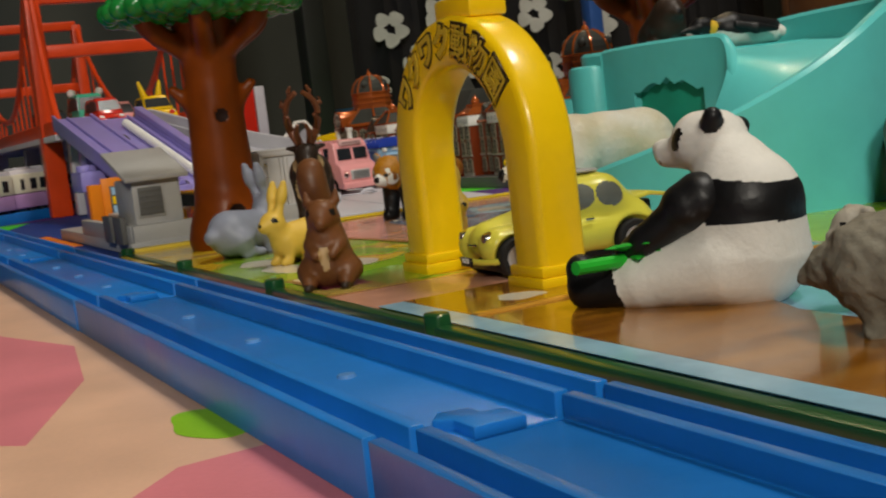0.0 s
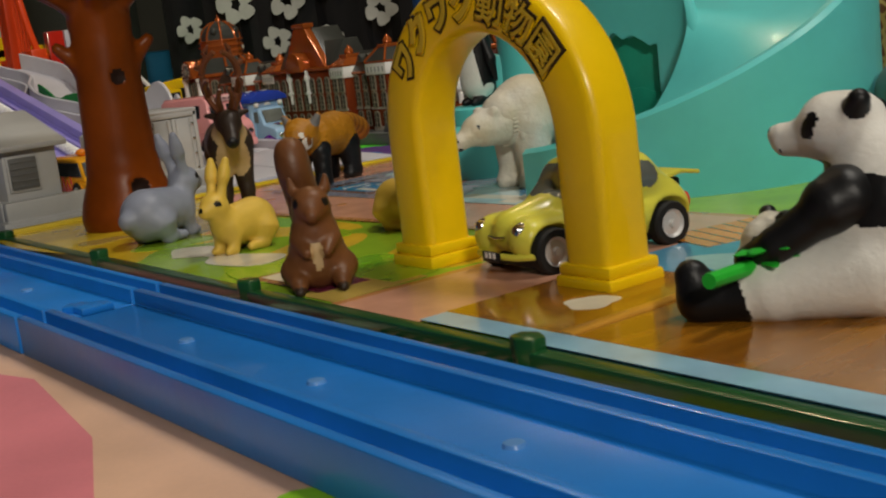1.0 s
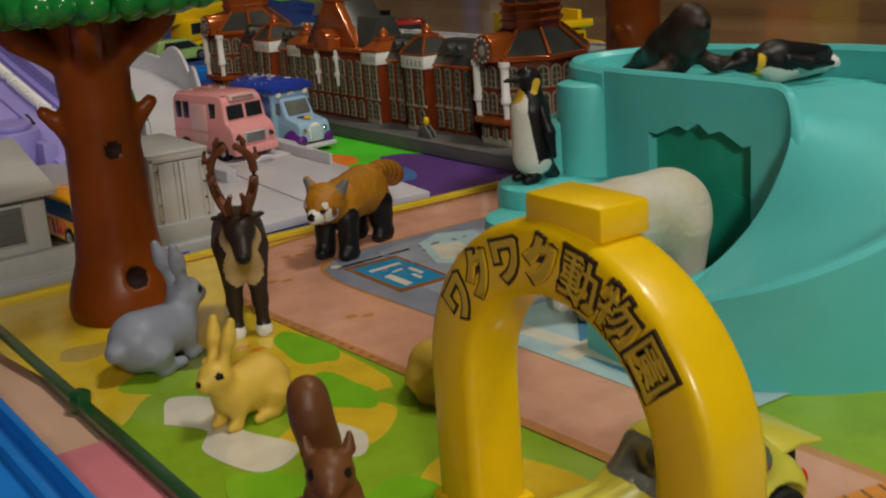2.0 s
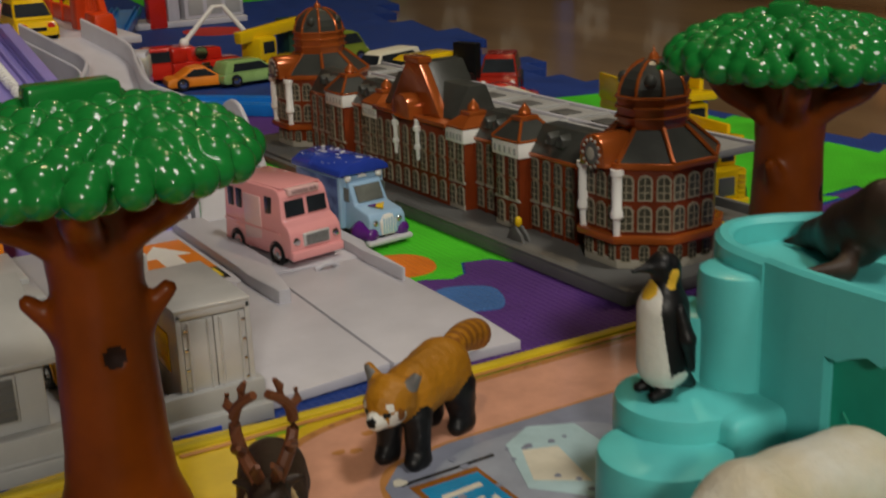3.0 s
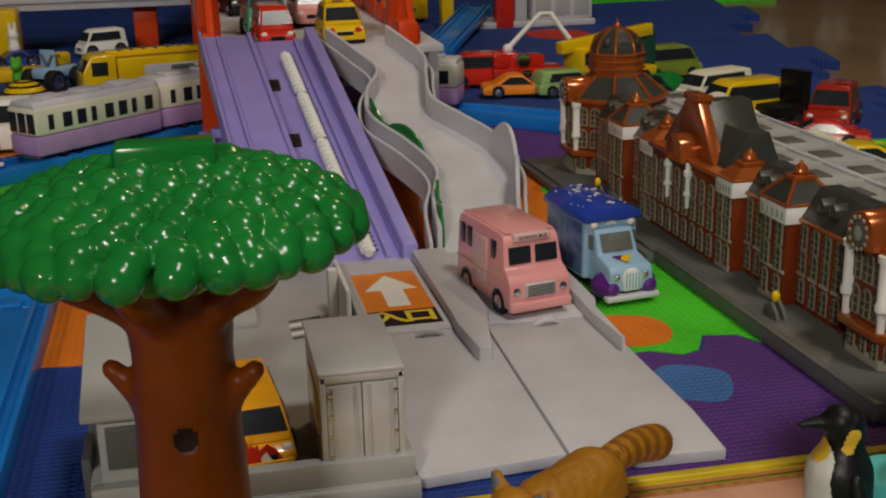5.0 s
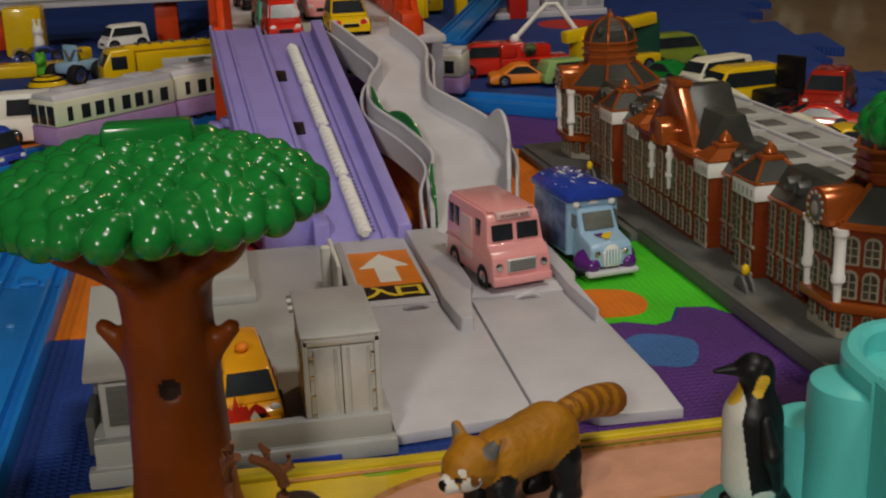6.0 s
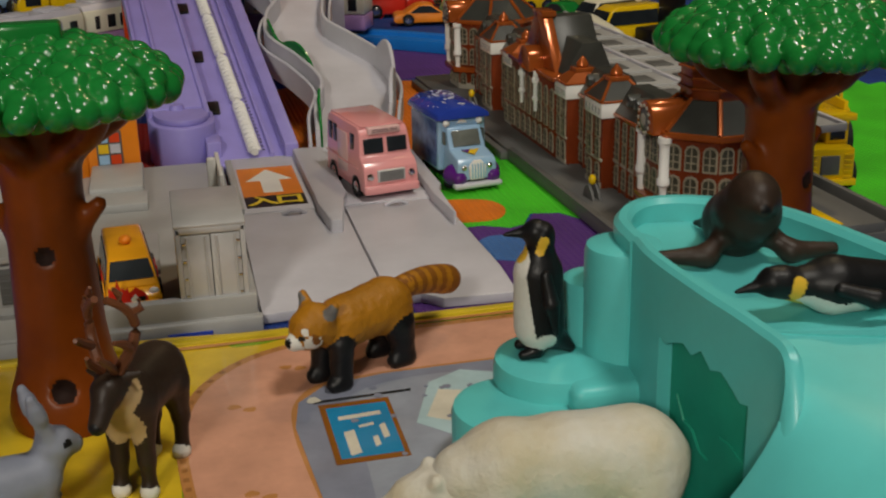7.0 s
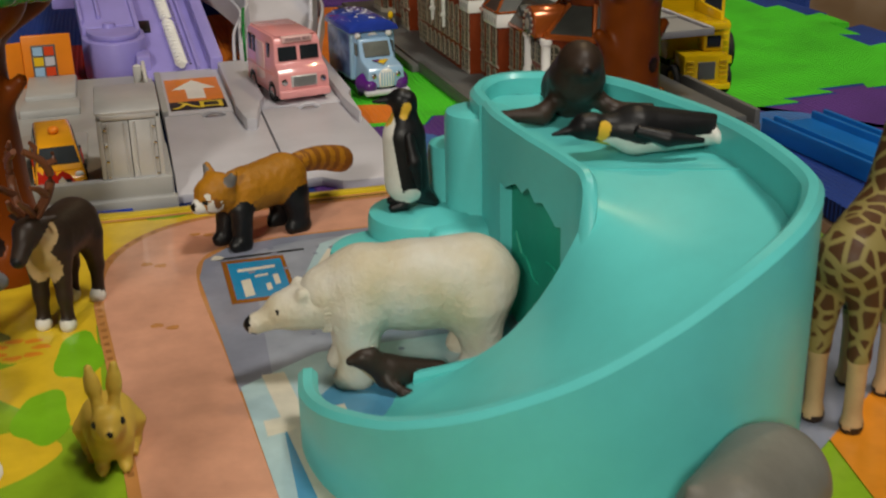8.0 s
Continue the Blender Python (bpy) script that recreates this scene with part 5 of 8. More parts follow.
def squirrel():
    p = [limb((0, 0, 0.75), (0.1, 0, 1.5), 0.82, 0.62), limb((0.2, 0, 2.1), (0.35, 0, 2.2), 0.52, 0.5), limb((0.6, 0, 2.05), (0.8, 0, 1.98), 0.3, 0.2)]
    for s in (1, -1):
        p += [limb((0.15, 0.42 * s, 2.6), (0.1, 0.46 * s, 2.9), 0.16, 0.07), limb((0.35, 0.45 * s, 1.35), (0.85, 0.25 * s, 1.05), 0.22, 0.15), limb((0.1, 0.6 * s, 0.5), (0.7, 0.55 * s, 0.3), 0.42, 0.25), limb((0.6, 0.55 * s, 0.12), (1.1, 0.55 * s, 0.12), 0.15, 0.13)]
    for a, b in zip(*(lambda q: (q, q[1:]))(smooth_line([(-0.7, 0, 0.5), (-1.0, -0.1, 1.4), (-0.75, -0.2, 2.4), (-0.55, -0.3, 3.0), (-0.65, -0.35, 3.5)], 2))):
        p.append(limb(tuple(a), tuple(b), 0.42, 0.43))
    paints = [limb((0.98, 0, 0.6), (0.85, 0, 1.2), 0.2, 0.16, 1)] + [dot(0.62, 0.36 * s, 2.3, 0.12, 2) for s in (1, -1)] + [limb((0.6, 0.55 * s, 0.05), (1.2, 0.55 * s, 0.05), 0.2, 0.2, 3) for s in (1, -1)]
    figure("squirrel_figure", p, [FUR_BROWN, FUR_TAN, FUR_BLACK, FUR_DARK], 1.3, 9.9, 0, 240, "brown squirrel figure sitting upright on the board", "squirrel figure", paints=paints, res=0.065, k=0.14)


def reindeer():
    p = [limb((-1.5, 0, 2.75), (0.4, 0, 2.75), 0.82, 0.8), limb((0.4, 0, 2.8), (1.15, 0, 3.35), 0.72, 0.45, 2), limb((1.15, 0, 3.5), (1.45, 0, 3.6), 0.42, 0.4), limb((1.5, 0, 3.5), (2.2, 0, 2.95), 0.36, 0.24), dot(-2.25, 0, 3.0, 0.25, 2)]
    for s in (1, -1):
        p += [limb((0.45, 0.35 * s, 2.2), (0.5, 0.38 * s, 1.1), 0.38, 0.22), limb((0.5, 0.38 * s, 1.1), (0.52, 0.4 * s, 0.2), 0.21, 0.2), dot(0.6, 0.4 * s, 0.16, 0.24, 3),
              limb((-1.6, 0.38 * s, 2.3), (-1.85, 0.42 * s, 1.2), 0.5, 0.24), limb((-1.85, 0.42 * s, 1.2), (-1.7, 0.44 * s, 0.2), 0.22, 0.2), dot(-1.6, 0.44 * s, 0.16, 0.24, 3), limb((1.05, 0.3 * s, 3.8), (0.95, 0.72 * s, 3.85), 0.15, 0.08)]
    paints = [dot(2.35, 0, 2.95, 0.16, 1), limb((0.9, 0, 2.2), (1.2, 0, 3.0), 0.62, 0.4, 2)]
    deer = figure("reindeer_figure", p, [FUR_DARK, FUR_BLACK, FUR_TAN, FUR_WHITE], 6.4, 24.45, 0, 247, "dark brown reindeer figure with a pale chest", "reindeer figure", paints=paints, res=0.08, k=0.2, size=1.08)
    horn = bmesh.new()
    for s in (1, -1):
        main = smooth_line([(1.2, 0.2 * s, 3.95), (0.9, 0.5 * s, 4.5), (0.75, 0.62 * s, 5.1), (0.95, 0.5 * s, 5.6), (1.25, 0.14 * s, 5.95)], 3)
        tube([tuple(q) for q in main], [0.17 - 0.006 * i for i in range(len(main))], 8, bm=horn)
        tube([tuple(main[3]), (1.5, 0.6 * s, 4.9), (1.8, 0.5 * s, 5.05)], [0.13, 0.11, 0.06], 7, bm=horn)
        tube([tuple(main[8]), (0.6, 0.75 * s, 5.5), (0.62, 0.72 * s, 5.75)], [0.12, 0.11, 0.06], 7, bm=horn)
        tube([(1.25, 0.18 * s, 4.0), (1.7, 0.25 * s, 4.4), (2.0, 0.15 * s, 4.7)], [0.12, 0.11, 0.06], 7, bm=horn)
        tube([tuple(main[10]), (1.0, 0.4 * s, 6.0), (1.1, 0.3 * s, 6.2)], [0.11, 0.1, 0.05], 7, bm=horn)
    part("antlers", horn, material("antler_brown", (0.15, 0.05, 0.02), rough=0.4, var=0.2, grain=400), deer, "red brown branching antlers")


GIRAFFE_HIDE = material("giraffe_hide", (0.62, 0.45, 0.16), rough=0.5, var=0.1)


def giraffe_pattern():
    nt = GIRAFFE_HIDE.node_tree
    N, L = nt.nodes, nt.links
    v, tc, r, mx = N.new("ShaderNodeTexVoronoi"), N.new("ShaderNodeTexCoord"), N.new("ShaderNodeMapRange"), N.new("ShaderNodeMix")
    v.feature = "DISTANCE_TO_EDGE"
    v.inputs["Scale"].default_value = 185
    L.new(tc.outputs["Object"], v.inputs["Vector"])
    r.inputs["From Min"].default_value, r.inputs["From Max"].default_value = 0.10, 0.15
    L.new(v.outputs["Distance"], r.inputs["Value"])
    mx.data_type = "RGBA"
    mx.inputs["A"].default_value, mx.inputs["B"].default_value = (0.25, 0.20, 0.065, 1), (0.075, 0.03, 0.01, 1)
    L.new(r.outputs["Result"], mx.inputs["Factor"])
    L.new(mx.outputs["Result"], N["Principled BSDF"].inputs["Base Color"])


giraffe_pattern()


def giraffe():
    p = [limb((-1.8, 0, 5.0), (0.6, 0, 5.3), 0.95, 1.0), limb((0.7, 0, 5.6), (2.4, 0, 10.2), 0.75, 0.38), limb((2.4, 0, 10.3), (3.3, 0, 10.0), 0.42, 0.26)]
    for s in (1, -1):
        p += [limb((0.6, 0.5 * s, 4.8), (0.65, 0.55 * s, 2.4), 0.46, 0.27), limb((0.65, 0.55 * s, 2.4), (0.65, 0.55 * s, 0.3), 0.27, 0.26, 1), dot(0.7, 0.55 * s, 0.2, 0.3, 2),
              limb((-1.8, 0.5 * s, 4.7), (-2.0, 0.55 * s, 2.4), 0.56, 0.28), limb((-2.0, 0.55 * s, 2.4), (-1.95, 0.55 * s, 0.3), 0.27, 0.26, 1), dot(-1.9, 0.55 * s, 0.2, 0.3, 2), limb((2.3, 0.2 * s, 10.5), (2.25, 0.25 * s, 11.0), 0.1, 0.13)]
    figure("giraffe_figure", p, [GIRAFFE_HIDE, FUR_TAN, FUR_DARK], 28.7, 11.9, 0, 37, "brown patched giraffe figure standing beside the slide", "giraffe figure", res=0.11, k=0.25)


def rhino():
    p = [limb((-1.6, 0, 2.3), (0.6, 0, 2.4), 1.35, 1.3), limb((0.6, 0, 2.5), (1.7, 0, 2.1), 1.05, 0.8), limb((1.8, 0, 2.0), (2.7, 0, 1.5), 0.72, 0.5), limb((2.75, 0, 1.9), (3.0, 0, 2.6), 0.24, 0.06)]
    for s in (1, -1):
        p += [limb((0.5, 0.7 * s, 1.6), (0.55, 0.75 * s, 0.35), 0.55, 0.42), limb((-1.6, 0.7 * s, 1.6), (-1.65, 0.75 * s, 0.35), 0.6, 0.42), limb((1.3, 0.55 * s, 3.0), (1.25, 0.7 * s, 3.45), 0.24, 0.1)]
    figure("rhino_figure", p, [HIDE], 20.9, 4.6, 0, 220, "grey rhino figure standing on the board", "rhino figure", res=0.11, k=0.3, size=1.0)


def fluffy_beast():
    p = [limb((-0.9, 0, 1.35), (0.4, 0, 1.45), 1.25, 1.1), limb((1.1, 0, 1.6), (1.4, 0, 1.5), 0.65, 0.5), limb((1.7, 0, 1.35), (1.95, 0, 1.3), 0.32, 0.22)]
    for s in (1, -1):
        p += [limb((0.4, 0.5 * s, 0.7), (0.5, 0.55 * s, 0.2), 0.34, 0.24), limb((-0.9, 0.5 * s, 0.7), (-0.95, 0.55 * s, 0.2), 0.38, 0.26), dot(0.95, 0.5 * s, 2.15, 0.2)]
    figure("woolly_figure", p, [FUR_FLUFF], 4.4, -9.3, 0, 118, "grey brown woolly animal figure on the wood print", "animal figure", res=0.08, k=0.2, rough=0.06, size=0.86)
    q = [limb((0, 0, 0.5), (0, 0, 1.3), 0.6, 0.5), limb((0.1, 0, 2.0), (0.2, 0, 2.0), 0.55, 0.5), limb((0.5, 0, 1.85), (0.7, 0, 1.8), 0.28, 0.2), dot(0, 0.5, 2.35, 0.18), dot(0, -0.5, 2.35, 0.18)]
    figure("lion_cub_figure", q, [FUR_PALE, FUR_BLACK], 6.2, -6.6, 0, 160, "small pale grey animal figure sitting beyond the panda", "animal figure", paints=[dot(0.58, 0.28 * s, 2.12, 0.09, 1) for s in (1, -1)], res=0.08, k=0.15, size=0.8)


sitting_panda()
baby_panda()
polar_bear()
red_panda()
penguins()
sea_lion("sea_lion_figure", 23.6, 21.6, 6.25, 262, 0.94, FUR_DARK, "dark brown sea lion figure on the slide top")
sea_lion_pup()
rabbit("rabbit_figure", 3.05, 17.95, 200, [FUR_YELLOW, FUR_BLACK], "pale yellow rabbit figure on the printed lawn")
rabbit("rabbit_figure", 7.85, 14.9, 272, [FUR_YELLOW, FUR_BLACK], "pale yellow rabbit figure beside the printed path")
rabbit("rabbit_figure", 3.1, 23.6, 20, [FUR_GREY, FUR_BLACK], "blue grey rabbit figure turned away beside the tree", 1.22)
squirrel()
reindeer()
giraffe()
rhino()
fluffy_beast()

# ---- toy vehicles; a vehicle's front points along +x ----
def wheel(parent, x, y, r, w=0.5, rim=CHROME):
    s = 1 if y > 0 else -1
    m = Matrix.Translation((x, y, r)) @ Matrix.Rotation(radians(-90 * s), 4, "X")
    wh = part("wheel", lathe([(0, -w / 2), (r * 0.62, -w / 2), (r * 0.92, -w / 2), (r, -w / 2 + 0.06), (r, w / 2 - 0.06), (r * 0.92, w / 2), (r * 0.66, w / 2), (r * 0.62, w / 2 - 0.05)], 22, m=m), RUBBER, parent, "black tyre")
    part("hub", lathe([(0, w / 2 + 0.02), (r * 0.16, w / 2 + 0.02), (r * 0.2, w / 2 - 0.06), (r * 0.5, w / 2 - 0.08), (r * 0.62, w / 2 - 0.01), (r * 0.64, w / 2 - 0.06)], 18, m=m), rim, wh)


def shell(profile, w, bevel, taper=0.0, ztop=1.0):
    """A side outline pulled to a width, with the upper part drawn in."""
    b = prism(profile, -w / 2, w / 2, 0, axis="y")
    zs = [v.co.z for v in b.verts]
    lo, hi = min(zs), max(zs)
    for v in b.verts:
        t = max(0, (v.co.z - lo) / (hi - lo) - (1 - ztop)) / ztop
        v.co.y *= 1 - taper * t
    sharp = [e for e in b.edges if e.calc_face_angle(0) > 0.35]
    bmesh.ops.bevel(b, geom=sharp, offset=bevel, segments=3, affect="EDGES", profile=0.5, clamp_overlap=True)
    return b


def pane_on(profile_pts, y, t=0.02):
    """A flat side window at y."""
    return prism(profile_pts, y - t, y + t, 0, axis="y")


def car(name, x, y, z, rz, paint, label, L=6.0, W=2.6, H=2.3, wb=3.4, r=0.55, style="round", group="toy cars", extra=None, category="toy car", trim=CHROME, grille=True):
    c = thing(name, x, y, z, rz, label, category, group)
    h = L / 2
    belt = H * 0.56
    body = [(-h, 0.45), (-h * 0.98, belt * 0.85), (-h * 0.86, belt), (h * 0.45, belt * 1.0), (h * 0.86, belt * 0.82), (h, belt * 0.55), (h, 0.4), (h * 0.9, 0.28), (-h * 0.92, 0.28)]
    cab = {"round": [(-h * 0.90, belt * 0.9), (-h * 0.62, H * 0.86), (-h * 0.30, H), (h * 0.06, H * 0.97), (h * 0.42, belt * 0.95)],
           "van": [(-h * 0.97, belt * 0.9), (-h * 0.93, H * 0.97), (-h * 0.8, H), (h * 0.40, H), (h * 0.62, H * 0.9), (h * 0.88, belt * 0.8)],
           "sport": [(-h * 0.75, belt * 0.9), (-h * 0.35, H * 0.94), (-h * 0.1, H), (h * 0.1, H * 0.96), (h * 0.5, belt * 0.92)],
           "kei": [(-h * 0.95, belt * 0.9), (-h * 0.8, H * 0.97), (-h * 0.6, H), (h * 0.25, H), (h * 0.72, belt * 0.9)]}[style]
    part("body", shell(body, W, 0.22, 0.10, 0.5), paint, c)
    part("cabin", shell(cab, W * 0.94, 0.16, 0.22, 1.0), paint, c)
    # glazing slightly proud of the cabin
    top, bot = H * 0.90, belt * 1.06
    fx0, fx1 = cab[-2][0], cab[-1][0]
    wx = lambda zz, a, b: a[0] + (b[0] - a[0]) * (zz - a[1]) / (b[1] - a[1])
    a, b = cab[-1], cab[-2]
    yw = lambda zz: W * 0.94 / 2 * (1 - 0.22 * max(0, (zz - belt * 0.9) / (H - belt * 0.9))) - 0.12
    g = bmesh.new()
    q = [g.verts.new((wx(zz, a, b) + d, s * yw(zz), zz)) for d in (-0.15, 0.045) for zz, s in ((bot, 1), (top, 1), (top, -1), (bot, -1))]
    for f in ((0, 1, 2, 3), (4, 5, 6, 7), (0, 1, 5, 4), (1, 2, 6, 5), (2, 3, 7, 6), (3, 0, 4, 7)):
        g.faces.new([q[i] for i in f])
    part("windscreen", g, DARK_GLASS, c, "dark windscreen", smooth=0)
    rear = cab[0]
    for s in (1, -1):
        pts = [(wx(bot, a, b) - 0.22, bot), (wx(top, a, b) - 0.28, top), (cab[1][0] * 0.72, top), (rear[0] * 0.72, bot)]
        mid = (bot + top) / 2
        sb = prism(pts, -0.03, 0.03, 0, axis="y")
        for v in sb.verts:
            v.co.y += s * (yw(v.co.z) + 0.13)
        part("side_window", sb, DARK_GLASS, c, smooth=0)
    for s in (1, -1):
        part("headlight", ball(h * 0.93, s * W * 0.36, belt * 0.66, 0.1, 0.24, 0.2, 2), WHITE if style != "round" else CHROME, c, "clear headlight")
        part("tail_light", ball(-h * 0.97, s * W * 0.40, belt * 0.68, 0.06, 0.14, 0.2, 2), RED, c, "red tail light")
        for wxp in (wb / 2, -wb / 2):
            wheel(c, wxp, s * (W / 2 - 0.14), r, 0.46, trim)
            part("wheel_arch", lathe([(r * 1.22, -0.02), (r * 1.3, 0.04), (r * 1.16, 0.05)], 14, m=Matrix.Translation((wxp, s * (W / 2 + 0.0), r)) @ Matrix.Rotation(radians(-90 * s), 4, "X"), start=0, sweep=180), paint, c)
    part("bumper", rbox(h * 0.96, h * 1.03, -W * 0.44, W * 0.44, 0.32, 0.58, 0.05), trim if style == "round" else paint, c)
    if grille:
        part("grille", rbox(h * 0.985, h * 1.01, -W * 0.2, W * 0.2, belt * 0.42, belt * 0.6, 0.02), BLACK, c)
    part("chassis", rbox(-h * 0.9, h * 0.9, -W * 0.4, W * 0.4, 0.16, 0.4, 0.03), BLACK, c)
    return c


# small classic car driving out through the arch
def classic_car():
    f = thing("classic_car", 6.75, 5.72, 0.0, 175, "pale yellow classic toy car under the arch", "toy car", "toy cars")
    p = [limb((0.9, 0, 1.1), (2.0, 0, 0.98), 0.62, 0.5), limb((-1.0, 0, 1.15), (-2.05, 0, 1.05), 0.8, 0.6)]
    for s in (1, -1):
        p += [limb((-2.0, 0.68 * s, 0.88), (2.05, 0.68 * s, 0.84), 0.56, 0.5), limb((-1.1, 0.55 * s, 1.75), (0.0, 0.55 * s, 1.8), 0.58, 0.56),
              limb((0.0, 0.58 * s, 1.75), (0.75, 0.66 * s, 1.2), 0.52, 0.42), limb((-1.1, 0.55 * s, 1.75), (-1.9, 0.6 * s, 1.2), 0.55, 0.45)]
    p.append(limb((-1.0, 0, 1.85), (0.0, 0, 1.9), 0.62, 0.58))
    paints = [limb((0.66, -0.6, 1.92), (0.66, 0.6, 1.92), 0.46, 0.46, 1), limb((-1.95, -0.4, 2.0), (-1.95, 0.4, 2.0), 0.3, 0.3, 3)]
    for s in (1, -1):
        paints += [limb((-0.28, 1.15 * s, 1.86), (0.12, 1.15 * s, 1.82), 0.36, 0.34, 3 + s), limb((-1.2, 1.15 * s, 1.82), (-1.0, 1.15 * s, 1.86), 0.32, 0.32, 6 + s)]
    wells = [((x, 1.42 * s, 0.5), 0.74) for x in (1.72, -1.72) for s in (1, -1)]
    me = organic(p, paints=paints, cuts=wells, res=0.05, k=0.2)
    split_skin(me, ["body", "windscreen", "side_window", "rear_window", "side_window", "quarter_window", "bonnet", "quarter_window"], [LEMON] + [PALE_GLASS] * 7, f, {"windscreen": "grey glass windscreen"})
    for s in (1, -1):
        for x in (1.72, -1.72):
            wheel(f, x, s * 1.02, 0.54, 0.42, SILVER)
        part("headlight", lathe([(0, 0.14), (0.13, 0.11), (0.19, 0.0), (0.22, -0.1)], 16, m=Matrix.Translation((2.38, s * 0.74, 1.08)) @ Matrix.Rotation(radians(82), 4, "Y")), CHROME, f, "round chrome headlight")
        part("tail_light", ball(-2.5, s * 0.85, 0.95, 0.1, 0.12, 0.22), RED, f, "red tail light")
        part("door_handle", rbox(-0.5, -0.25, s * 1.21 - 0.03, s * 1.21 + 0.03, 1.22, 1.28, 0.02), CHROME, f)
    part("bumper", tube([(2.2, -1.05, 0.5), (2.5, -0.75, 0.5), (2.62, 0, 0.5), (2.5, 0.75, 0.5), (2.2, 1.05, 0.5)], 0.08, 8), LEMON, f)
    part("chassis", rbox(-2.2, 2.2, -0.9, 0.9, 0.2, 0.5, 0.03), BLACK, f)
    f.matrix_basis = f.matrix_basis @ Matrix.Translation((-0.1 * CM, 0, 0)) @ Matrix.Scale(1.09, 4)
    part("nose_strip", tube([(2.48, -0.32, 0.92), (2.54, 0, 0.9), (2.48, 0.32, 0.92)], 0.035, 6), CHROME, f)
    return f


fiat = classic_car()
part("sunroof", rbox(-1.1, 0.0, -0.6, 0.6, 2.42, 2.5, 0.04), GREY_WARM, fiat)
part("engine_bay", rbox(-2.62, -2.3, -0.6, 0.6, 0.8, 1.5, 0.08), BLACK, fiat, "dark open engine bay")
part("engine_lid", prism([(-1.9, 1.62), (-2.5, 1.72), (-3.1, 1.6), (-3.1, 1.5), (-2.5, 1.6), (-1.9, 1.5)], -0.8, 0.8, 0.04, axis="y"), LEMON, fiat, "raised yellow engine lid")
part("number_plate", rbox(2.66, 2.72, -0.34, 0.34, 0.38, 0.62, 0.02), BLACK, fiat, "small dark plate with pale bars")
for k in (-0.16, 0.0, 0.16):
    part("plate_bar", rbox(2.715, 2.73, k - 0.05, k + 0.05, 0.47, 0.6, 0), WHITE, fiat)


PALE_PINK = material("pale_pink_enamel", (0.80, 0.52, 0.50), rough=0.25, var=0.05, coat=0.4)


def school_bus():
    bus = thing("school_bus", 18.05, 50.9, 0.5, -79, "glossy pink toy school bus on the grey ramp", "toy bus")
    L, W, H = 5.9, 3.05, 3.75
    h = L / 2
    body = [(-h, 0.5), (-h, H * 0.86), (-h * 0.96, H * 0.95), (-h * 0.86, H), (h * 0.52, H), (h * 0.63, H * 0.97), (h * 0.69, H * 0.90), (h * 0.76, H * 0.60), (h * 0.90, H * 0.54), (h * 0.98, H * 0.46), (h, H * 0.36), (h, 0.45), (-h * 0.95, 0.42)]
    part("body", shell(body, W, 0.5, 0.12, 0.6), PINK, bus)
    part("roof_rail", rbox(-h * 0.92, h * 0.62, -W * 0.40, W * 0.40, H - 0.02, H + 0.06, 0.05), PINK, bus)
    part("bumper", rbox(h * 0.92, h * 1.06, -W * 0.51, W * 0.51, 0.38, 0.85, 0.12, 3), PINK, bus)
    part("destination_sign", rbox(h * 0.56, h * 0.735, -W * 0.30, W * 0.30, H * 0.90, H * 1.0, 0.08, 3), PALE_PINK, bus)
    ink = material("bus_ink", (0.10, 0.04, 0.05), rough=0.4)
    m = Matrix.Translation((h * 0.745, 0, H * 0.95)) @ Matrix(((0, 0, 1, 0), (1, 0, 0, 0), (0, 1, 0, 0), (0, 0, 0, 1)))
    letters("sign_text", "SCHOOL BUS", 0.24, 0.01, ink, bus, m, label="dark lettering")
    for s in (1, -1):
        g = rbox(-0.04, 0.05, -0.55, 0.55, -0.4, 0.4, 0.16, 3, m=Matrix.Translation((h * 0.745, s * 0.66, H * 0.745)) @ Matrix.Rotation(radians(-8), 4, "Y"))
        part("windscreen", g, DARK_GLASS, bus, "dark split windscreen")
        part("headlight", lathe([(0, 0.12), (0.14, 0.1), (0.2, 0.0)], 16, m=Matrix.Translation((h * 1.0, s * 1.16, 1.32)) @ Matrix.Rotation(radians(90), 4, "Y")), CHROME, bus, "chrome headlight")
        for k, (x0, x1) in enumerate(((-2.6, -2.05), (-1.85, -1.3), (0.75, 1.35))):
            part("side_window", rbox(x0, x1, s * W * 0.462 - 0.05, s * W * 0.462 + 0.05, 2.3, 3.3, 0.05), DARK_GLASS, bus)
        part("door", rbox(-1.05, 0.45, s * W * 0.485 - 0.04, s * W * 0.485 + 0.04, 0.8, 3.2, 0.05), PALE_PINK, bus, "pale side door")
        part("side_moulding", rbox(-h * 0.98, h * 0.7, s * W * 0.5 - 0.03, s * W * 0.5 + 0.03, 1.55, 1.65, 0.02), PINK, bus)
        for wx in (1.75, -1.75):
            part("wheel_arch", lathe([(0.60, 0.02), (0.66, 0.045), (0.58, 0.05)], 16, m=Matrix.Translation((wx, s * (W / 2 - 0.02), 0.55)) @ Matrix.Rotation(radians(-90 * s), 4, "X")), BLACK, bus)
            wheel(bus, wx, s * (W / 2 - 0.16), 0.56, 0.42)
    part("grille_frame", rbox(h * 0.97, h * 1.03, -0.78, 0.78, 1.0, 1.66, 0.1, 3), SILVER, bus, "silver grille")
    for k in range(5):
        part("grille_bar", rbox(h * 1.02, h * 1.045, -0.66, 0.66, 1.08 + 0.11 * k, 1.13 + 0.11 * k, 0.01), GREY_DARK, bus)
    bus.matrix_basis = bus.matrix_basis @ Matrix.Scale(0.94, 4)


school_bus()


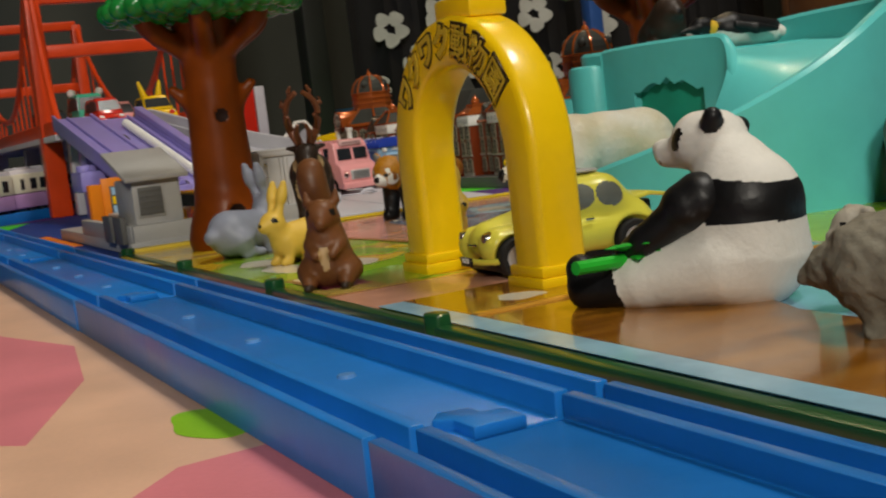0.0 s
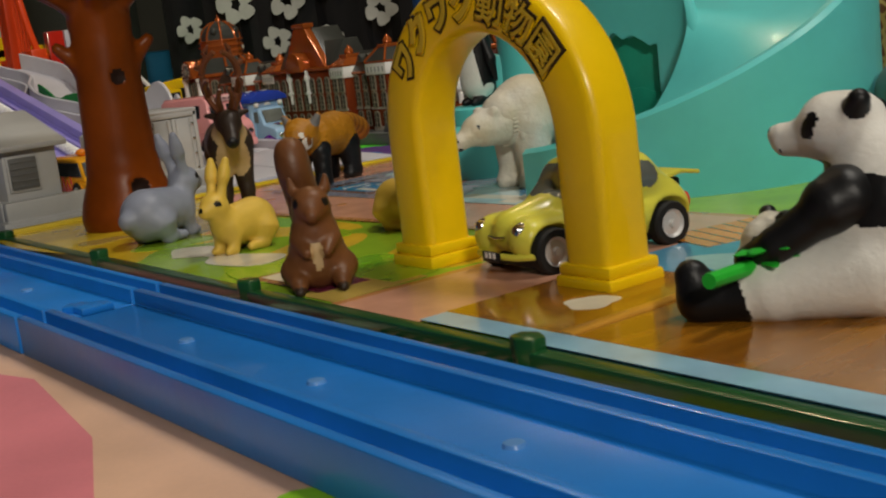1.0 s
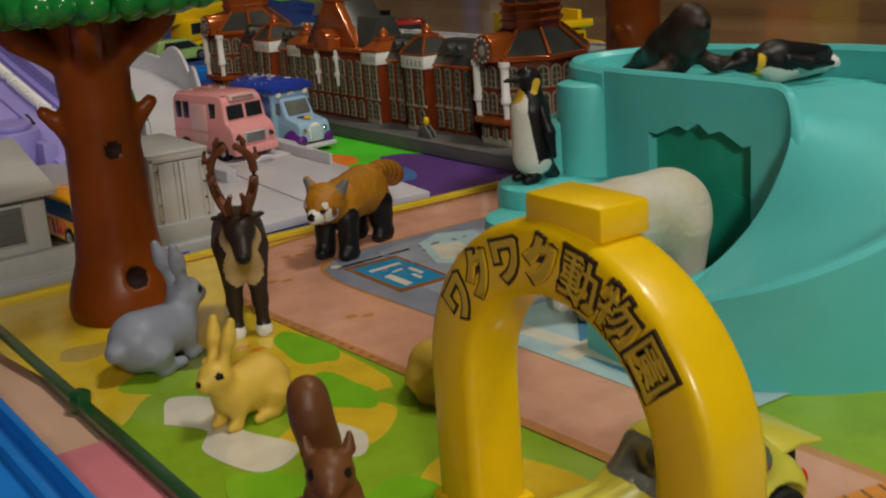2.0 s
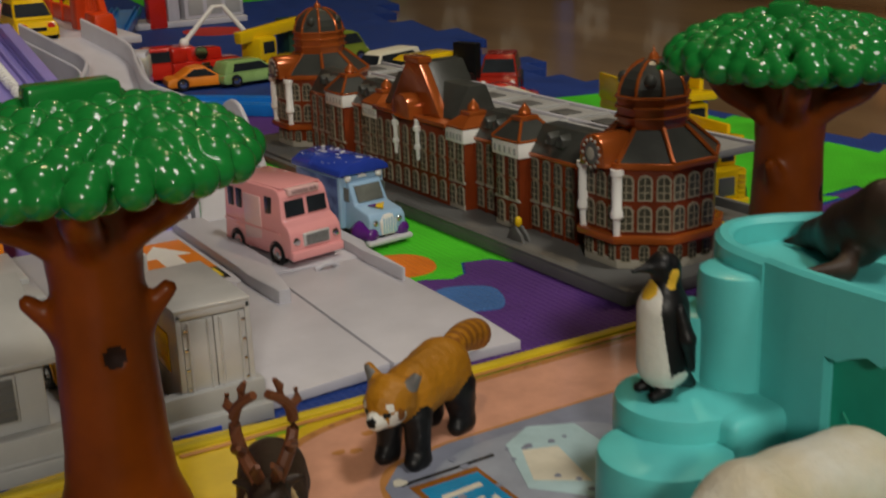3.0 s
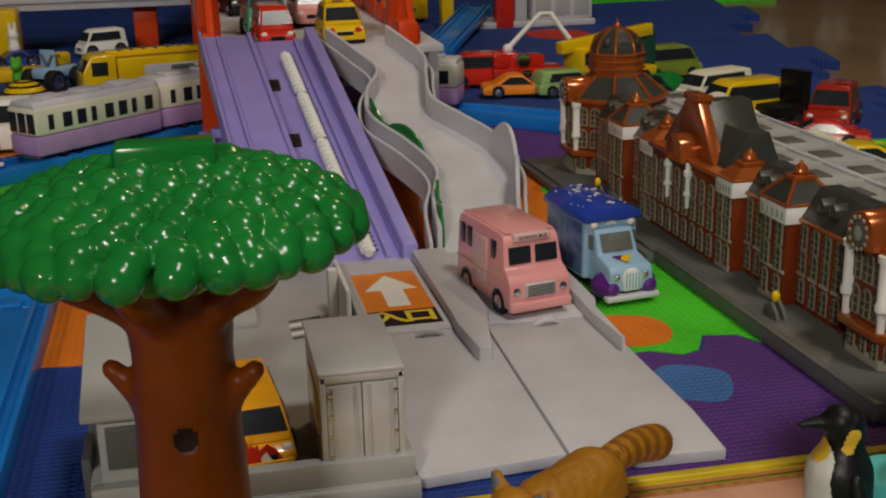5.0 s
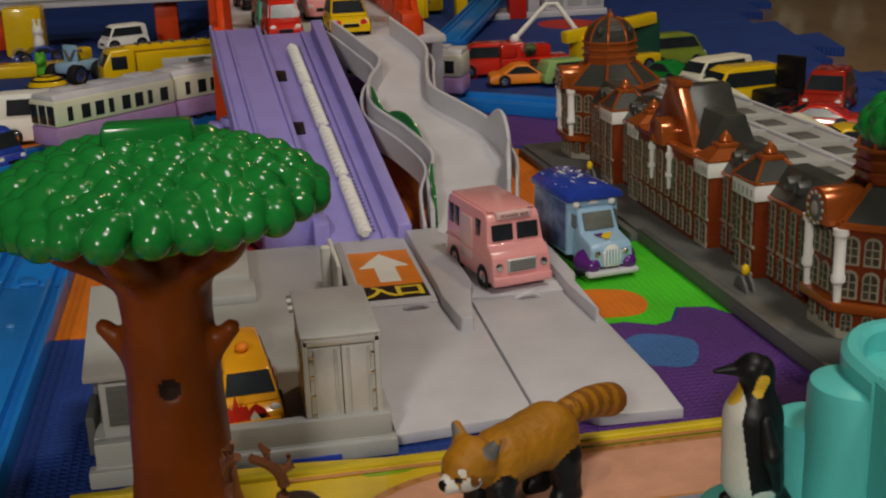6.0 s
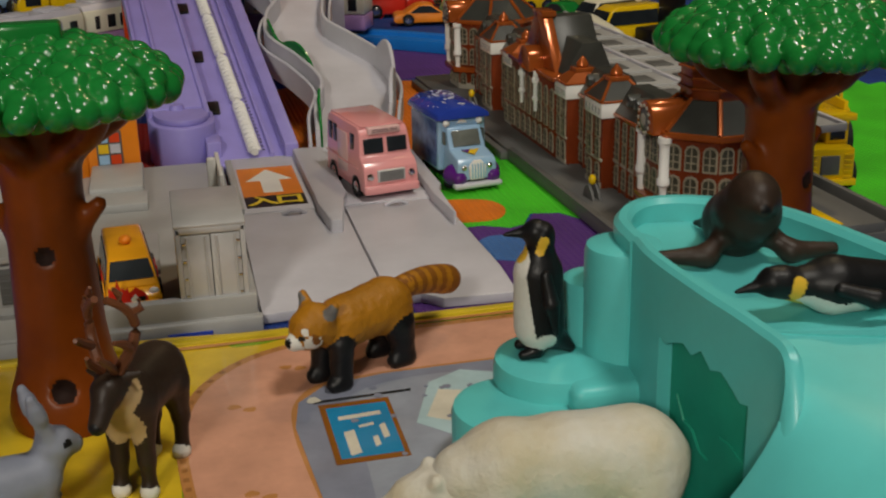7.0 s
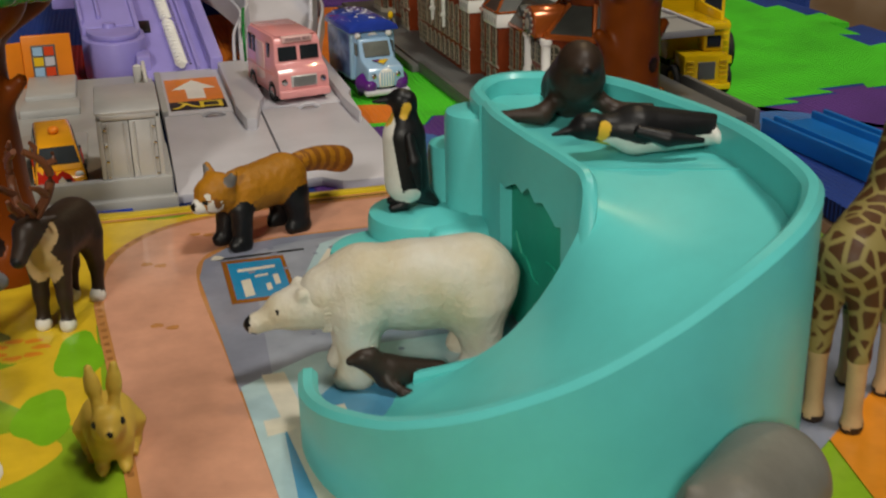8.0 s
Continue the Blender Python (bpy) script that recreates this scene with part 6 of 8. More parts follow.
BOX_PRINT = material("blue_violet_print", (0.05, 0.09, 0.30), rough=0.3, var=0.3, rgb2=(0.16, 0.24, 0.50), patch=160, coat=0.4)


def fancy_truck():
    t = thing("delivery_truck", 23.25, 53.9, -0.3, -82, "pale blue toy delivery truck with a deep blue roof", "toy truck")
    part("box", shell([(-3.1, 0.7), (-3.1, 3.4), (-2.9, 3.55), (0.9, 3.55), (1.0, 3.4), (1.0, 0.7)], 2.8, 0.15, 0.04), SKY, t)
    for s in (1, -1):
        part("side_print", rbox(-2.95, 0.8, s * 1.4 - 0.02, s * 1.4 + 0.03, 0.85, 3.3, 0.02), BOX_PRINT, t, "blue and violet printed side")
    roof = [(-1.55, 3.45), (-1.45, 3.75), (-0.9, 4.05), (0, 4.15), (0.9, 4.05), (1.45, 3.75), (1.55, 3.45)]
    part("roof", prism(roof, -3.3, 1.3, 0.08, axis="x"), NAVY, t, "deep blue roof with white flakes")
    for k in range(34):
        u, v = random.uniform(-3.0, 1.0), random.uniform(-1.15, 1.15)
        zz = 4.17 - 0.26 * v * v
        b = bmesh.new()
        rr = random.uniform(0.05, 0.15)
        for a in (0, 60, 120):
            rbox(-rr, rr, -0.022, 0.022, -0.012, 0.02, 0, bm=b, m=Matrix.Translation((u, v, zz)) @ Matrix.Rotation(math.atan(0.5 * v), 4, "X") @ Matrix.Rotation(radians(a), 4, "Z"))
        part("flake", b, WHITE, t, smooth=0)
    part("cab", shell([(0.6, 0.7), (0.6, 3.0), (0.75, 3.1), (1.25, 3.05), (1.75, 2.0), (2.9, 1.75), (3.1, 1.5), (3.1, 0.6)], 2.3, 0.22, 0.16), SKY, t)
    part("windscreen", rbox(-0.03, 0.05, -0.78, 0.78, -0.46, 0.42, 0.1, m=Matrix.Translation((1.56, 0, 2.52)) @ Matrix.Rotation(radians(-25), 4, "Y")), PALE_GLASS, t, "dark windscreen")
    for s in (1, -1):
        part("fender", organic([limb((2.3, 0.98 * s, 0.75), (2.9, 0.95 * s, 0.7), 0.62, 0.42), limb((2.3, 0.98 * s, 0.7), (1.5, 1.0 * s, 0.45), 0.55, 0.3)], res=0.09, k=0.2), [VIOLET], t, "glossy violet fender")
        part("headlight", ball(3.0, 0.72 * s, 1.28, 0.2, 0.2, 0.2), CHROME, t)
        part("side_window", rbox(0.75, 1.4, s * 1.12 - 0.03, s * 1.12 + 0.03, 2.15, 2.85, 0.08), PALE_GLASS, t)
        part("roof_lamp", ball(1.15, 0.95 * s, 3.28, 0.12, 0.2, 0.2), WHITE, t)
        for wx in (2.1, -1.9):
            wheel(t, wx, s * 1.15, 0.55, 0.42)
    part("grille", prism([(-0.42, 0.62), (-0.5, 1.35), (-0.2, 1.68), (0.2, 1.68), (0.5, 1.35), (0.42, 0.62)], 3.0, 3.22, 0.08, axis="x"), WHITE, t, "pale fluted grille")
    for k in range(5):
        part("grille_bar", rbox(3.2, 3.25, -0.36 + 0.16 * k, -0.28 + 0.16 * k, 0.7, 1.5, 0.01), SKY, t)
    part("bonnet_crest", prism([(-0.5, 0.0), (0.5, 0.0), (0.0, -0.62)], 0.0, 0.04, 0, m=Matrix.Translation((2.15, 0, 1.97)) @ Matrix.Rotation(radians(10), 4, "Y") @ Matrix.Rotation(radians(90), 4, "Z")), CAB_YELLOW, t, "small coloured crest")
    part("bonnet_crest", prism([(-0.5, 0.0), (0.0, 0.0), (-0.25, -0.31)], 0.0, 0.06, 0, m=Matrix.Translation((2.15, 0, 1.97)) @ Matrix.Rotation(radians(10), 4, "Y") @ Matrix.Rotation(radians(90), 4, "Z")), VIOLET, t)
    part("brow_crest", prism([(-0.3, 3.2), (0.3, 3.2), (0, 3.55)], 1.0, 1.08, 0.02, axis="x"), WHITE, t)
    part("bumper", rbox(2.9, 3.4, -1.35, 1.35, 0.2, 0.5, 0.12, 3), GREY, t, "pale running board")
    part("chassis", rbox(-3.1, 2.9, -1.1, 1.1, 0.3, 0.75, 0.05), BLACK, t)


fancy_truck()

# ---- grey entry ramp ----
ramp = thing("entry_ramp", 0, 0, 0, 0, "light grey plastic double entry ramp with kerbs", "toy ramp")


def plate(pts, z0, z1, zr, name="plate", mat=GREY, label=""):
    """A ramp plate whose far edge lies higher."""
    b = prism(pts, z0, z1, 0)
    ys = [p[1] for p in pts]
    for v in b.verts:
        if v.co.z > z0 + 1e-4:
            v.co.z += (zr - z1) * (v.co.y - min(ys)) / (max(ys) - min(ys))
    bmesh.ops.bevel(b, geom=[e for e in b.edges if e.calc_face_angle(0) > 0.5], offset=0.05, segments=2, affect="EDGES", profile=0.5)
    return part(name, b, mat, ramp, label)


plate([(10.95, 36.05), (16.02, 36.5), (16.02, 47.8), (11.05, 47.8)], -0.3, 0.12, 0.5)
plate([(16.12, 36.4), (17.4, 36.5), (18.2, 35.7), (21.25, 35.55), (21.35, 38.5), (20.9, 47.8), (16.12, 47.8)], -0.3, 0.12, 0.5)
part("upper_deck", rbox(11.0, 21.1, 47.8, 58.6, -0.3, 0.55, 0.06), GREY, ramp)
for x0, x1, tip in ((14.75, 16.4, 44.3), (20.45, 21.15, 43.9)):
    part("kerb", prism([(x0 + 0.2, tip), (x1 - (x1 - x0) * 0.55, tip - 0.1), (x1 - 0.3, 47.6), (x1, 48.5), (x1, 57.6), (x0, 57.6), (x0, 48.5), (x0 - 0.05, 47.2)], -0.2, 1.0, 0.14), GREY, ramp, "raised kerb")
part("kerb", rbox(10.95, 11.3, 47.8, 57.0, 0.5, 0.8, 0.06), GREY_WARM, ramp)
for cx in (13.6, 18.6):
    part("clip", tube([(cx - 0.55, 47.3, 0.5), (cx - 0.2, 47.15, 0.72), (cx + 0.2, 47.15, 0.72), (cx + 0.55, 47.3, 0.5)], 0.13, 8), GREY, ramp)
decal = thing("entry_sign", 0, 0, 0, 0, "orange floor sticker with a white arrow and lettering", "floor sign")
part("sticker", rbox(11.45, 14.45, 48.55, 55.65, 0.5, 0.562, 0), ORANGE, decal, smooth=0)
part("black_strip", rbox(11.45, 14.45, 48.55, 50.35, 0.55, 0.57, 0), BLACK, decal, smooth=0)
part("arrow", prism([(12.5, 50.9), (13.5, 50.9), (13.5, 53.1), (14.2, 53.1), (13.0, 55.2), (11.75, 53.1), (12.5, 53.1)], 0.555, 0.572, 0), WHITE, decal, "white arrow", smooth=0)
YTXT = material("sign_yellow_ink", (0.85, 0.65, 0.03), rough=0.4)
letters("sign_text", "入", 1.5, 0.008, YTXT, decal, Matrix.Translation((12.3, 49.45, 0.575)), offset=0.05, label="yellow lettering")
letters("sign_text", "口", 1.5, 0.008, YTXT, decal, Matrix.Translation((13.65, 49.45, 0.575)), offset=0.05, label="yellow lettering")

# ---- parking deck with kiosk, container and gate ----
lot = thing("parking_deck", 0, 0, 0, 0, "grey plastic toy parking deck beside the ramp", "toy parking deck")
part("base", rbox(0.9, 10.85, 35.7, 58.5, -0.34, 0.35, 0.08), GREY_WARM, lot)
part("front_ledge", rbox(0.7, 10.95, 35.5, 36.1, -0.34, 0.28, 0.08), GREY_WARM, lot)
part("front_wall", rbox(0.95, 10.8, 35.75, 36.3, 0.2, 1.15, 0.08), GREY_WARM, lot)
part("side_wall", rbox(0.9, 1.4, 36.3, 50, 0.2, 1.15, 0.08), GREY_WARM, lot)
part("side_wall", rbox(10.45, 10.85, 36.3, 41.5, 0.2, 1.0, 0.08), GREY_WARM, lot)
part("inner_step", rbox(1.4, 7.2, 41.2, 46, 0.3, 0.62, 0.06), GREY_WARM, lot)
part("wall_slot", rbox(7.3, 9.0, 35.42, 35.52, -0.3, -0.05, 0.04), NAVY, lot)
for gx in (1.1, 2.0):
    part("window_panel", rbox(0.62, 0.9, 37 + 3 * (gx - 1.1), 39 + 3 * (gx - 1.1), 0.2, 1.6, 0.05), GREY_DARK, lot)
kiosk = thing("kiosk", 0, 0, 0, 0, "orange kiosk with a poster behind a grey step", "toy kiosk")
part("back_panel", rbox(3.75, 6.5, 57.4, 57.75, 0.3, 3.35, 0.08), ORANGE, kiosk)
part("side_panel", prism([(2.9, 57.0), (3.75, 57.4), (3.75, 57.75), (2.75, 57.35)], 0.3, 3.0, 0.06), ORANGE, kiosk)
part("poster", rbox(4.25, 5.6, 57.33, 57.4, 0.85, 2.8, 0.02), GREY_DARK, kiosk, "poster with small coloured pictures")
for k in range(6):
    part("poster_tile", rbox(4.35 + 0.62 * (k % 2), 4.88 + 0.62 * (k % 2), 57.28, 57.34, 1.0 + 0.6 * (k // 2), 1.5 + 0.6 * (k // 2), 0), (SKY, GREY, CAB_YELLOW, ORANGE_RED)[(k * 3) % 4], kiosk)
part("step", rbox(3.9, 6.6, 52.6, 57.3, 0.3, 1.0, 0.12), GREY_WARM, kiosk, "pale grey step")
part("lower_step", rbox(3.7, 6.8, 50.4, 52.8, 0.3, 0.75, 0.1), GREY_WARM, kiosk)
booth = thing("ticket_booth", 0, 0, 0, 0, "pale grey booth with a pitched roof and dark shutter", "toy booth")
part("body", rbox(1.25, 3.7, 36.25, 40.4, 0.35, 3.4, 0.1), GREY_WARM, booth)
part("roof", prism([(35.8, 3.3), (40.8, 4.7), (40.9, 4.95), (35.75, 3.55)], 0.85, 4.1, 0.06, axis="x"), GREY_WARM, booth, "pale pitched roof")
part("shutter_frame", rbox(1.4, 2.8, 36.14, 36.26, 1.5, 3.1, 0.04), GREY_WARM, booth)
part("shutter", rbox(1.5, 2.7, 36.08, 36.16, 1.6, 3.0, 0.02), GREY_DARK, booth, "dark ribbed shutter")
for k in range(5):
    part("shutter_rib", rbox(1.5, 2.7, 36.04, 36.1, 1.68 + 0.27 * k, 1.76 + 0.27 * k, 0.01), GREY_DARK, booth)
gate = thing("barrier_gate", 0, 0, 0, 0, "white plastic barrier gate with a striped base", "toy gate")
part("post", rbox(9.75, 10.2, 49.6, 50.1, 0.35, 2.9, 0.12), WHITE, gate)
part("arm", rbox(10.2, 10.42, 47.2, 51.6, 0.9, 2.75, 0.1), WHITE, gate)
for k in range(5):
    part("stripe", prism([(8.1, 48.6 + 0.5 * k), (9.5, 48.9 + 0.5 * k), (9.5, 49.15 + 0.5 * k), (8.1, 48.85 + 0.5 * k)], 0.34, 0.365, 0), WHITE if k % 2 else GREY_DARK, gate)
box = thing("container", 0, 0, 0, 0, "silver grey cargo container with double doors", "container")
part("body", rbox(7.95, 10.5, 36.1, 40.7, 0.4, 3.95, 0.08), SILVER, box)
for px in (7.92, 10.35):
    part("corner_post", rbox(px, px + 0.2, 35.96, 36.2, 0.4, 3.95, 0.04), SILVER, box)
part("head_bar", rbox(7.92, 10.55, 35.96, 36.2, 3.7, 3.97, 0.05), SILVER, box)
part("door_recess", rbox(8.1, 10.37, 36.04, 36.12, 0.5, 3.7, 0.0), GREY_DARK, box, smooth=0)
part("roof_sheet", rbox(7.88, 10.58, 35.95, 40.8, 3.95, 4.1, 0.06), SILVER, box)
for k in range(2):
    x0 = 8.13 + 1.12 * k
    part("door", rbox(x0, x0 + 1.08, 35.98, 36.08, 0.7, 3.66, 0.03), SILVER, box, "ribbed silver door")
    for u in (0.2, 0.9):
        part("lock_bar", tube([(x0 + u, 35.95, 0.75), (x0 + u, 35.95, 3.62)], 0.05, 6), SILVER, box)
    for u in range(4):
        part("hinge", rbox(x0 + 0.03 + 0.9 * k, x0 + 0.17 + 0.9 * k, 35.92, 36.0, 1.2 + 0.7 * u, 1.3 + 0.7 * u, 0.02), CHROME, box)
part("emblem", rbox(7.9, 7.96, 37.0, 39.8, 1.6, 3.0, 0.02), CAB_YELLOW, box, "dark and yellow side emblem")
wagon = car("wagon_car", 5.95, 39.7, 0.35, -85, AMBER, "orange yellow toy wagon with painted flames", L=6.2, W=2.5, H=2.4, wb=3.5, style="van")
for s in (1, -1):
    for k in range(4):
        part("flame", prism([(-0.6 + 0.5 * k, 0.6), (-0.1 + 0.5 * k, 0.6), (-0.45 + 0.5 * k, 1.25 + 0.2 * (k % 2))], s * 1.25 - 0.02, s * 1.25 + 0.02, 0, axis="y"), RED, wagon)
part("rear_flame", prism([(-0.7, 0.5), (0.7, 0.5), (0.45, 1.0), (0.1, 1.25), (-0.2, 1.0), (-0.5, 1.3)], 3.05, 3.12, 0, axis="x"), RED, wagon, "red and cream flame print")
part("rear_flame", prism([(-1.15, 0.4), (-0.1, 0.4), (-0.25, 1.3), (-0.5, 1.0), (-0.7, 1.75), (-0.85, 1.1), (-1.1, 1.4)], 3.1, 3.16, 0, axis="x"), RED, wagon)
part("rear_flame", prism([(-0.35, 0.5), (0.35, 0.5), (0.05, 0.95)], 3.1, 3.14, 0, axis="x"), CREAM, wagon)
part("roof_knob", ball(0.2, 0, 2.6, 0.35, 0.3, 0.22), ORANGE, wagon)
wagon.matrix_basis = wagon.matrix_basis @ Matrix.Scale(0.86, 4)

# ---- lilac conveyor ramp with the white screw ----
lift = thing("conveyor_ramp", 0, 0, 0, 0, "lilac plastic conveyor ramp with a white screw", "toy ramp")


LEAN = -0.066                                    # the ramp drifts sideways as it climbs
lift_z = lambda y: 0.45 + 0.283 * (y - 57.5)


def sloped(x0, x1, y0, y1, h0, h1, thick, name, mat, parent, bevel=0.08, label=""):
    """A bar that climbs with the ramp, h0 and h1 above its line at the two ends."""
    b = bmesh.new()
    low, top = (y0, lift_z(y0) + h0, LEAN * (y0 - 58)), (y1, lift_z(y1) + h1, LEAN * (y1 - 58))
    v = [b.verts.new((x + q[2], q[0], q[1] - d)) for d in (thick, 0) for x, q in ((x0, low), (x1, low), (x1, top), (x0, top))]
    for f in ((3, 2, 1, 0), (4, 5, 6, 7), (0, 1, 5, 4), (1, 2, 6, 5), (2, 3, 7, 6), (3, 0, 4, 7)):
        b.faces.new([v[i] for i in f])
    bmesh.ops.bevel(b, geom=b.edges[:], offset=bevel, segments=2, affect="EDGES", profile=0.5)
    return part(name, b, mat, parent, label)


sloped(10.6, 14.95, 57.4, 84.6, 0.0, 0.0, 0.6, "lane", PURPLE, lift)
sloped(14.35, 15.1, 57.6, 84.4, 0.8, 0.9, 1.4, "side_rail", PURPLE, lift)
sloped(14.25, 14.37, 58.4, 84.2, 0.25, 0.3, 0.4, "rail_lip", PURPLE, lift)
sloped(13.55, 13.75, 57.8, 84.2, 0.3, 0.3, 0.5, "guide_rib", PURPLE, lift)
sloped(7.35, 10.7, 62.6, 84.9, 0.75, 0.35, 0.9, "left_lane", PURPLE, lift)
sloped(8.4, 8.6, 63.6, 84.4, 1.0, 0.6, 0.4, "guide_rib", PURPLE, lift)
sloped(7.3, 7.5, 63.0, 84.9, 1.05, 0.75, 1.4, "edge_rib", PURPLE, lift)
sloped(10.5, 10.8, 61.5, 84.8, 0.95, 0.6, 2.2, "divider", PURPLE, lift)
outline = [(7.1, 64.2), (7.0, 61.6), (7.6, 59.9), (8.9, 59.1), (10.1, 59.5), (10.75, 60.8), (10.75, 64.2)]
part("rounded_end", prism([tuple(p) for p in smooth_line(outline, 5)], -0.3, 2.2, 0.15), PURPLE, lift, "rounded lilac end")
part("end_plate", prism([(8.9 + (p[0] - 8.9) * 0.82, 61.8 + (p[1] - 61.6) * 0.9) for p in smooth_line(outline, 5)], 2.2, 2.55, 0.08), PURPLE, lift)
part("bolt", lathe([(0, 2.85), (0.35, 2.83), (0.45, 2.55)], 18, m=Matrix.Translation((8.7, 62.6, 0))), PURPLE, lift)
part("front_step", rbox(10.1, 10.9, 58.2, 60.2, -0.3, 1.5, 0.08), PURPLE, lift)
part("support", rbox(8.0, 13.5, 70, 72, -0.3, 3.6, 0.1), PURPLE, lift)
part("support", rbox(7.0, 12.8, 80, 83, -0.3, 6.2, 0.1), PURPLE, lift)
part("gear_box", rbox(5.0, 7.0, 72, 76.5, 2.2, 3.8, 0.15), PURPLE, lift)
for gx, gy in ((5.4, 72.6), (6.3, 74.6)):
    part("gear_knob", lathe([(0, 0.5), (0.45, 0.5), (0.55, 0.35), (0.55, 0)], 12, m=Matrix.Translation((gx, gy, 3.8))), PURPLE, lift)
for py in (63.6, 70.3, 77.6):
    part("pad", rbox(-0.42, 0.42, -0.75, 0.75, 0, 0.12, 0.03, m=Matrix.Translation((11.15 + LEAN * (py - 58), py, lift_z(py) + 0.02)) @ Matrix.Rotation(radians(15.8), 4, "X")), BLACK, lift, "small dark pad")
# white screw: a rod with a thread wound round it, in four lengths
for k in range(4):
    y0, y1 = 57.7 + 5.95 * k, 63.45 + 5.95 * k
    on = lambda y: (12.7 - 0.073 * (y - 57.6), y, lift_z(y) + 0.42)
    screw = tube([on(y0), on(y1)], 0.22, 10)
    turn = []
    for i in range(12 * 11 + 1):
        y = y0 + 0.15 + (y1 - y0 - 0.3) * i / (12 * 11)
        c, a = on(y), i * 2 * math.pi / 12
        turn.append((c[0] + 0.24 * math.cos(a), c[1], c[2] + 0.24 * math.sin(a)))
    tube(turn, 0.15, 6, bm=screw)
    part("screw", screw, WHITE, lift, "white threaded screw")
teeth_bm = bmesh.new()
for i in range(60):
    y = 58.6 + i * 0.4
    x = 13.25 - 0.073 * (y - 57.6)
    rbox(x, x + 0.14, y, y + 0.18, lift_z(y) - 0.05, lift_z(y) + 0.04, 0, bm=teeth_bm)
part("slot_row", teeth_bm, BLACK, lift, smooth=0)

# ---- grey winding slide ----
road = thing("winding_road", 0, 0, 0, 0, "grey plastic winding downhill road with high walls", "toy road")
left = smooth_line([(16.3, 57.9), (16.7, 61.3), (17.5, 64.4), (16.6, 67.8), (15.1, 71.4), (15.4, 75.0), (16.6, 78.3), (15.8, 81.4), (14.3, 85.8)], 7)
right = smooth_line([(20.4, 57.9), (21.3, 61.6), (22.1, 65.0), (21.7, 68.2), (20.5, 70.8), (19.2, 73.6), (19.5, 76.8), (20.0, 80.6), (18.5, 85.8)], 7)
zat = lambda y: 0.6 + (y - 58) * 0.245
part("roadway", sheet([[(a[0] + (b[0] - a[0]) * t, a[1] + (b[1] - a[1]) * t, zat(a[1] + (b[1] - a[1]) * t)) for t in np.linspace(0, 1, 7)] for a, b in zip(left, right)], 0.25), GREY, road)
scallop = lambda i: 1.3 + (1.2 * abs(math.sin((i - 4) / 17 * math.pi * 2)) if 5 < i < 21 else 0.0)
part("left_wall", strip_wall([(p[0], p[1], zat(p[1]) - 0.5, zat(p[1]) + 1.3) for p in left], 0.24), GREY, road)
part("right_wall", strip_wall([(p[0], p[1], zat(p[1]) - 0.5, zat(p[1]) + scallop(i)) for i, p in enumerate(right)], 0.24), GREY, road)
part("left_skirt", strip_wall([(p[0] - 0.45, p[1], zat(p[1]) - 1.0, zat(p[1]) + 0.55) for p in left], 0.2), GREY, road)
part("right_skirt", strip_wall([(p[0] + 0.45, p[1], zat(p[1]) - 1.0, zat(p[1]) + 0.45) for p in right], 0.2), GREY, road)
for i0, i1 in ((18, 31), (1, 9)):
    q = left[i0:i1]
    part("hedge", strip_wall([(p[0] + 0.2, p[1], zat(p[1]), zat(p[1]) + 1.0 + 0.9 * abs(math.sin(k / (len(q) - 1) * math.pi * 1.6)) ** 0.7) for k, p in enumerate(q)], 0.16), LEAF, road, "green hedge panel")
for y in (68, 79):
    part("leg", rbox(17.4, 18.8, y, y + 1.2, -0.3, zat(y) - 0.2, 0.1), GREY, road)

# ---- upper road with the red bridge ----
deck = thing("upper_road", 0, 0, 0, 0, "grey plastic raised toy road far behind", "toy road")
part("slab", rbox(5.6, 22.5, 85.2, 190, 6.7, 7.25, 0.1), GREY, deck)
for y in (90, 120, 150, 180):
    for x in (7.5, 21.5):
        part("pier", rbox(x, x + 1.6, y, y + 1.6, -0.3, 6.7, 0.15), GREY, deck)
bridge = thing("suspension_bridge", 0, 0, 0, 0, "orange red plastic suspension bridge over the raised road", "toy bridge")
for y in (93, 150):
    for x in (6.4, 20.6):
        part("pylon_leg", prism([(x - 1.0, 0), (x + 1.0, 0), (x + 0.6, 24), (x - 0.6, 24)], y - 0.9, y + 0.9, 0.15, axis="y", m=Matrix.Translation((0, 0, 7.9 - 8.2))), ORANGE_RED, bridge)
    for z in (14.5, 19.5, 23.0):
        part("cross_beam", rbox(6.4, 20.6, y - 0.7, y + 0.7, z, z + 1.2, 0.15), ORANGE_RED, bridge)
for x in (6.4, 20.6):
    for y0, y1, z0, z1 in ((93, 121, 23.5, 10.0), (121, 150, 10.0, 23.5), (93, 86.0, 23.5, 8.0), (150, 176, 23.5, 9)):
        pts = []
        for k in range(9):
            t = k / 8
            s = t * t if z1 > z0 else 1 - (1 - t) ** 2
            pts.append((x, y0 + (y1 - y0) * t, z0 + (z1 - z0) * s))
        part("main_cable", tube(pts, 0.32, 8), ORANGE_RED, bridge)
        for q in pts[1:-1]:
            part("hanger", tube([q, (x, q[1], 7.25)], 0.12, 6), ORANGE_RED, bridge)
part("parapet", rbox(5.8, 6.2, 86.5, 150, 7.25, 8.5, 0.1), ORANGE_RED, bridge)
part("parapet", rbox(20.6, 21.0, 86.0, 150, 7.25, 8.5, 0.1), ORANGE_RED, bridge)
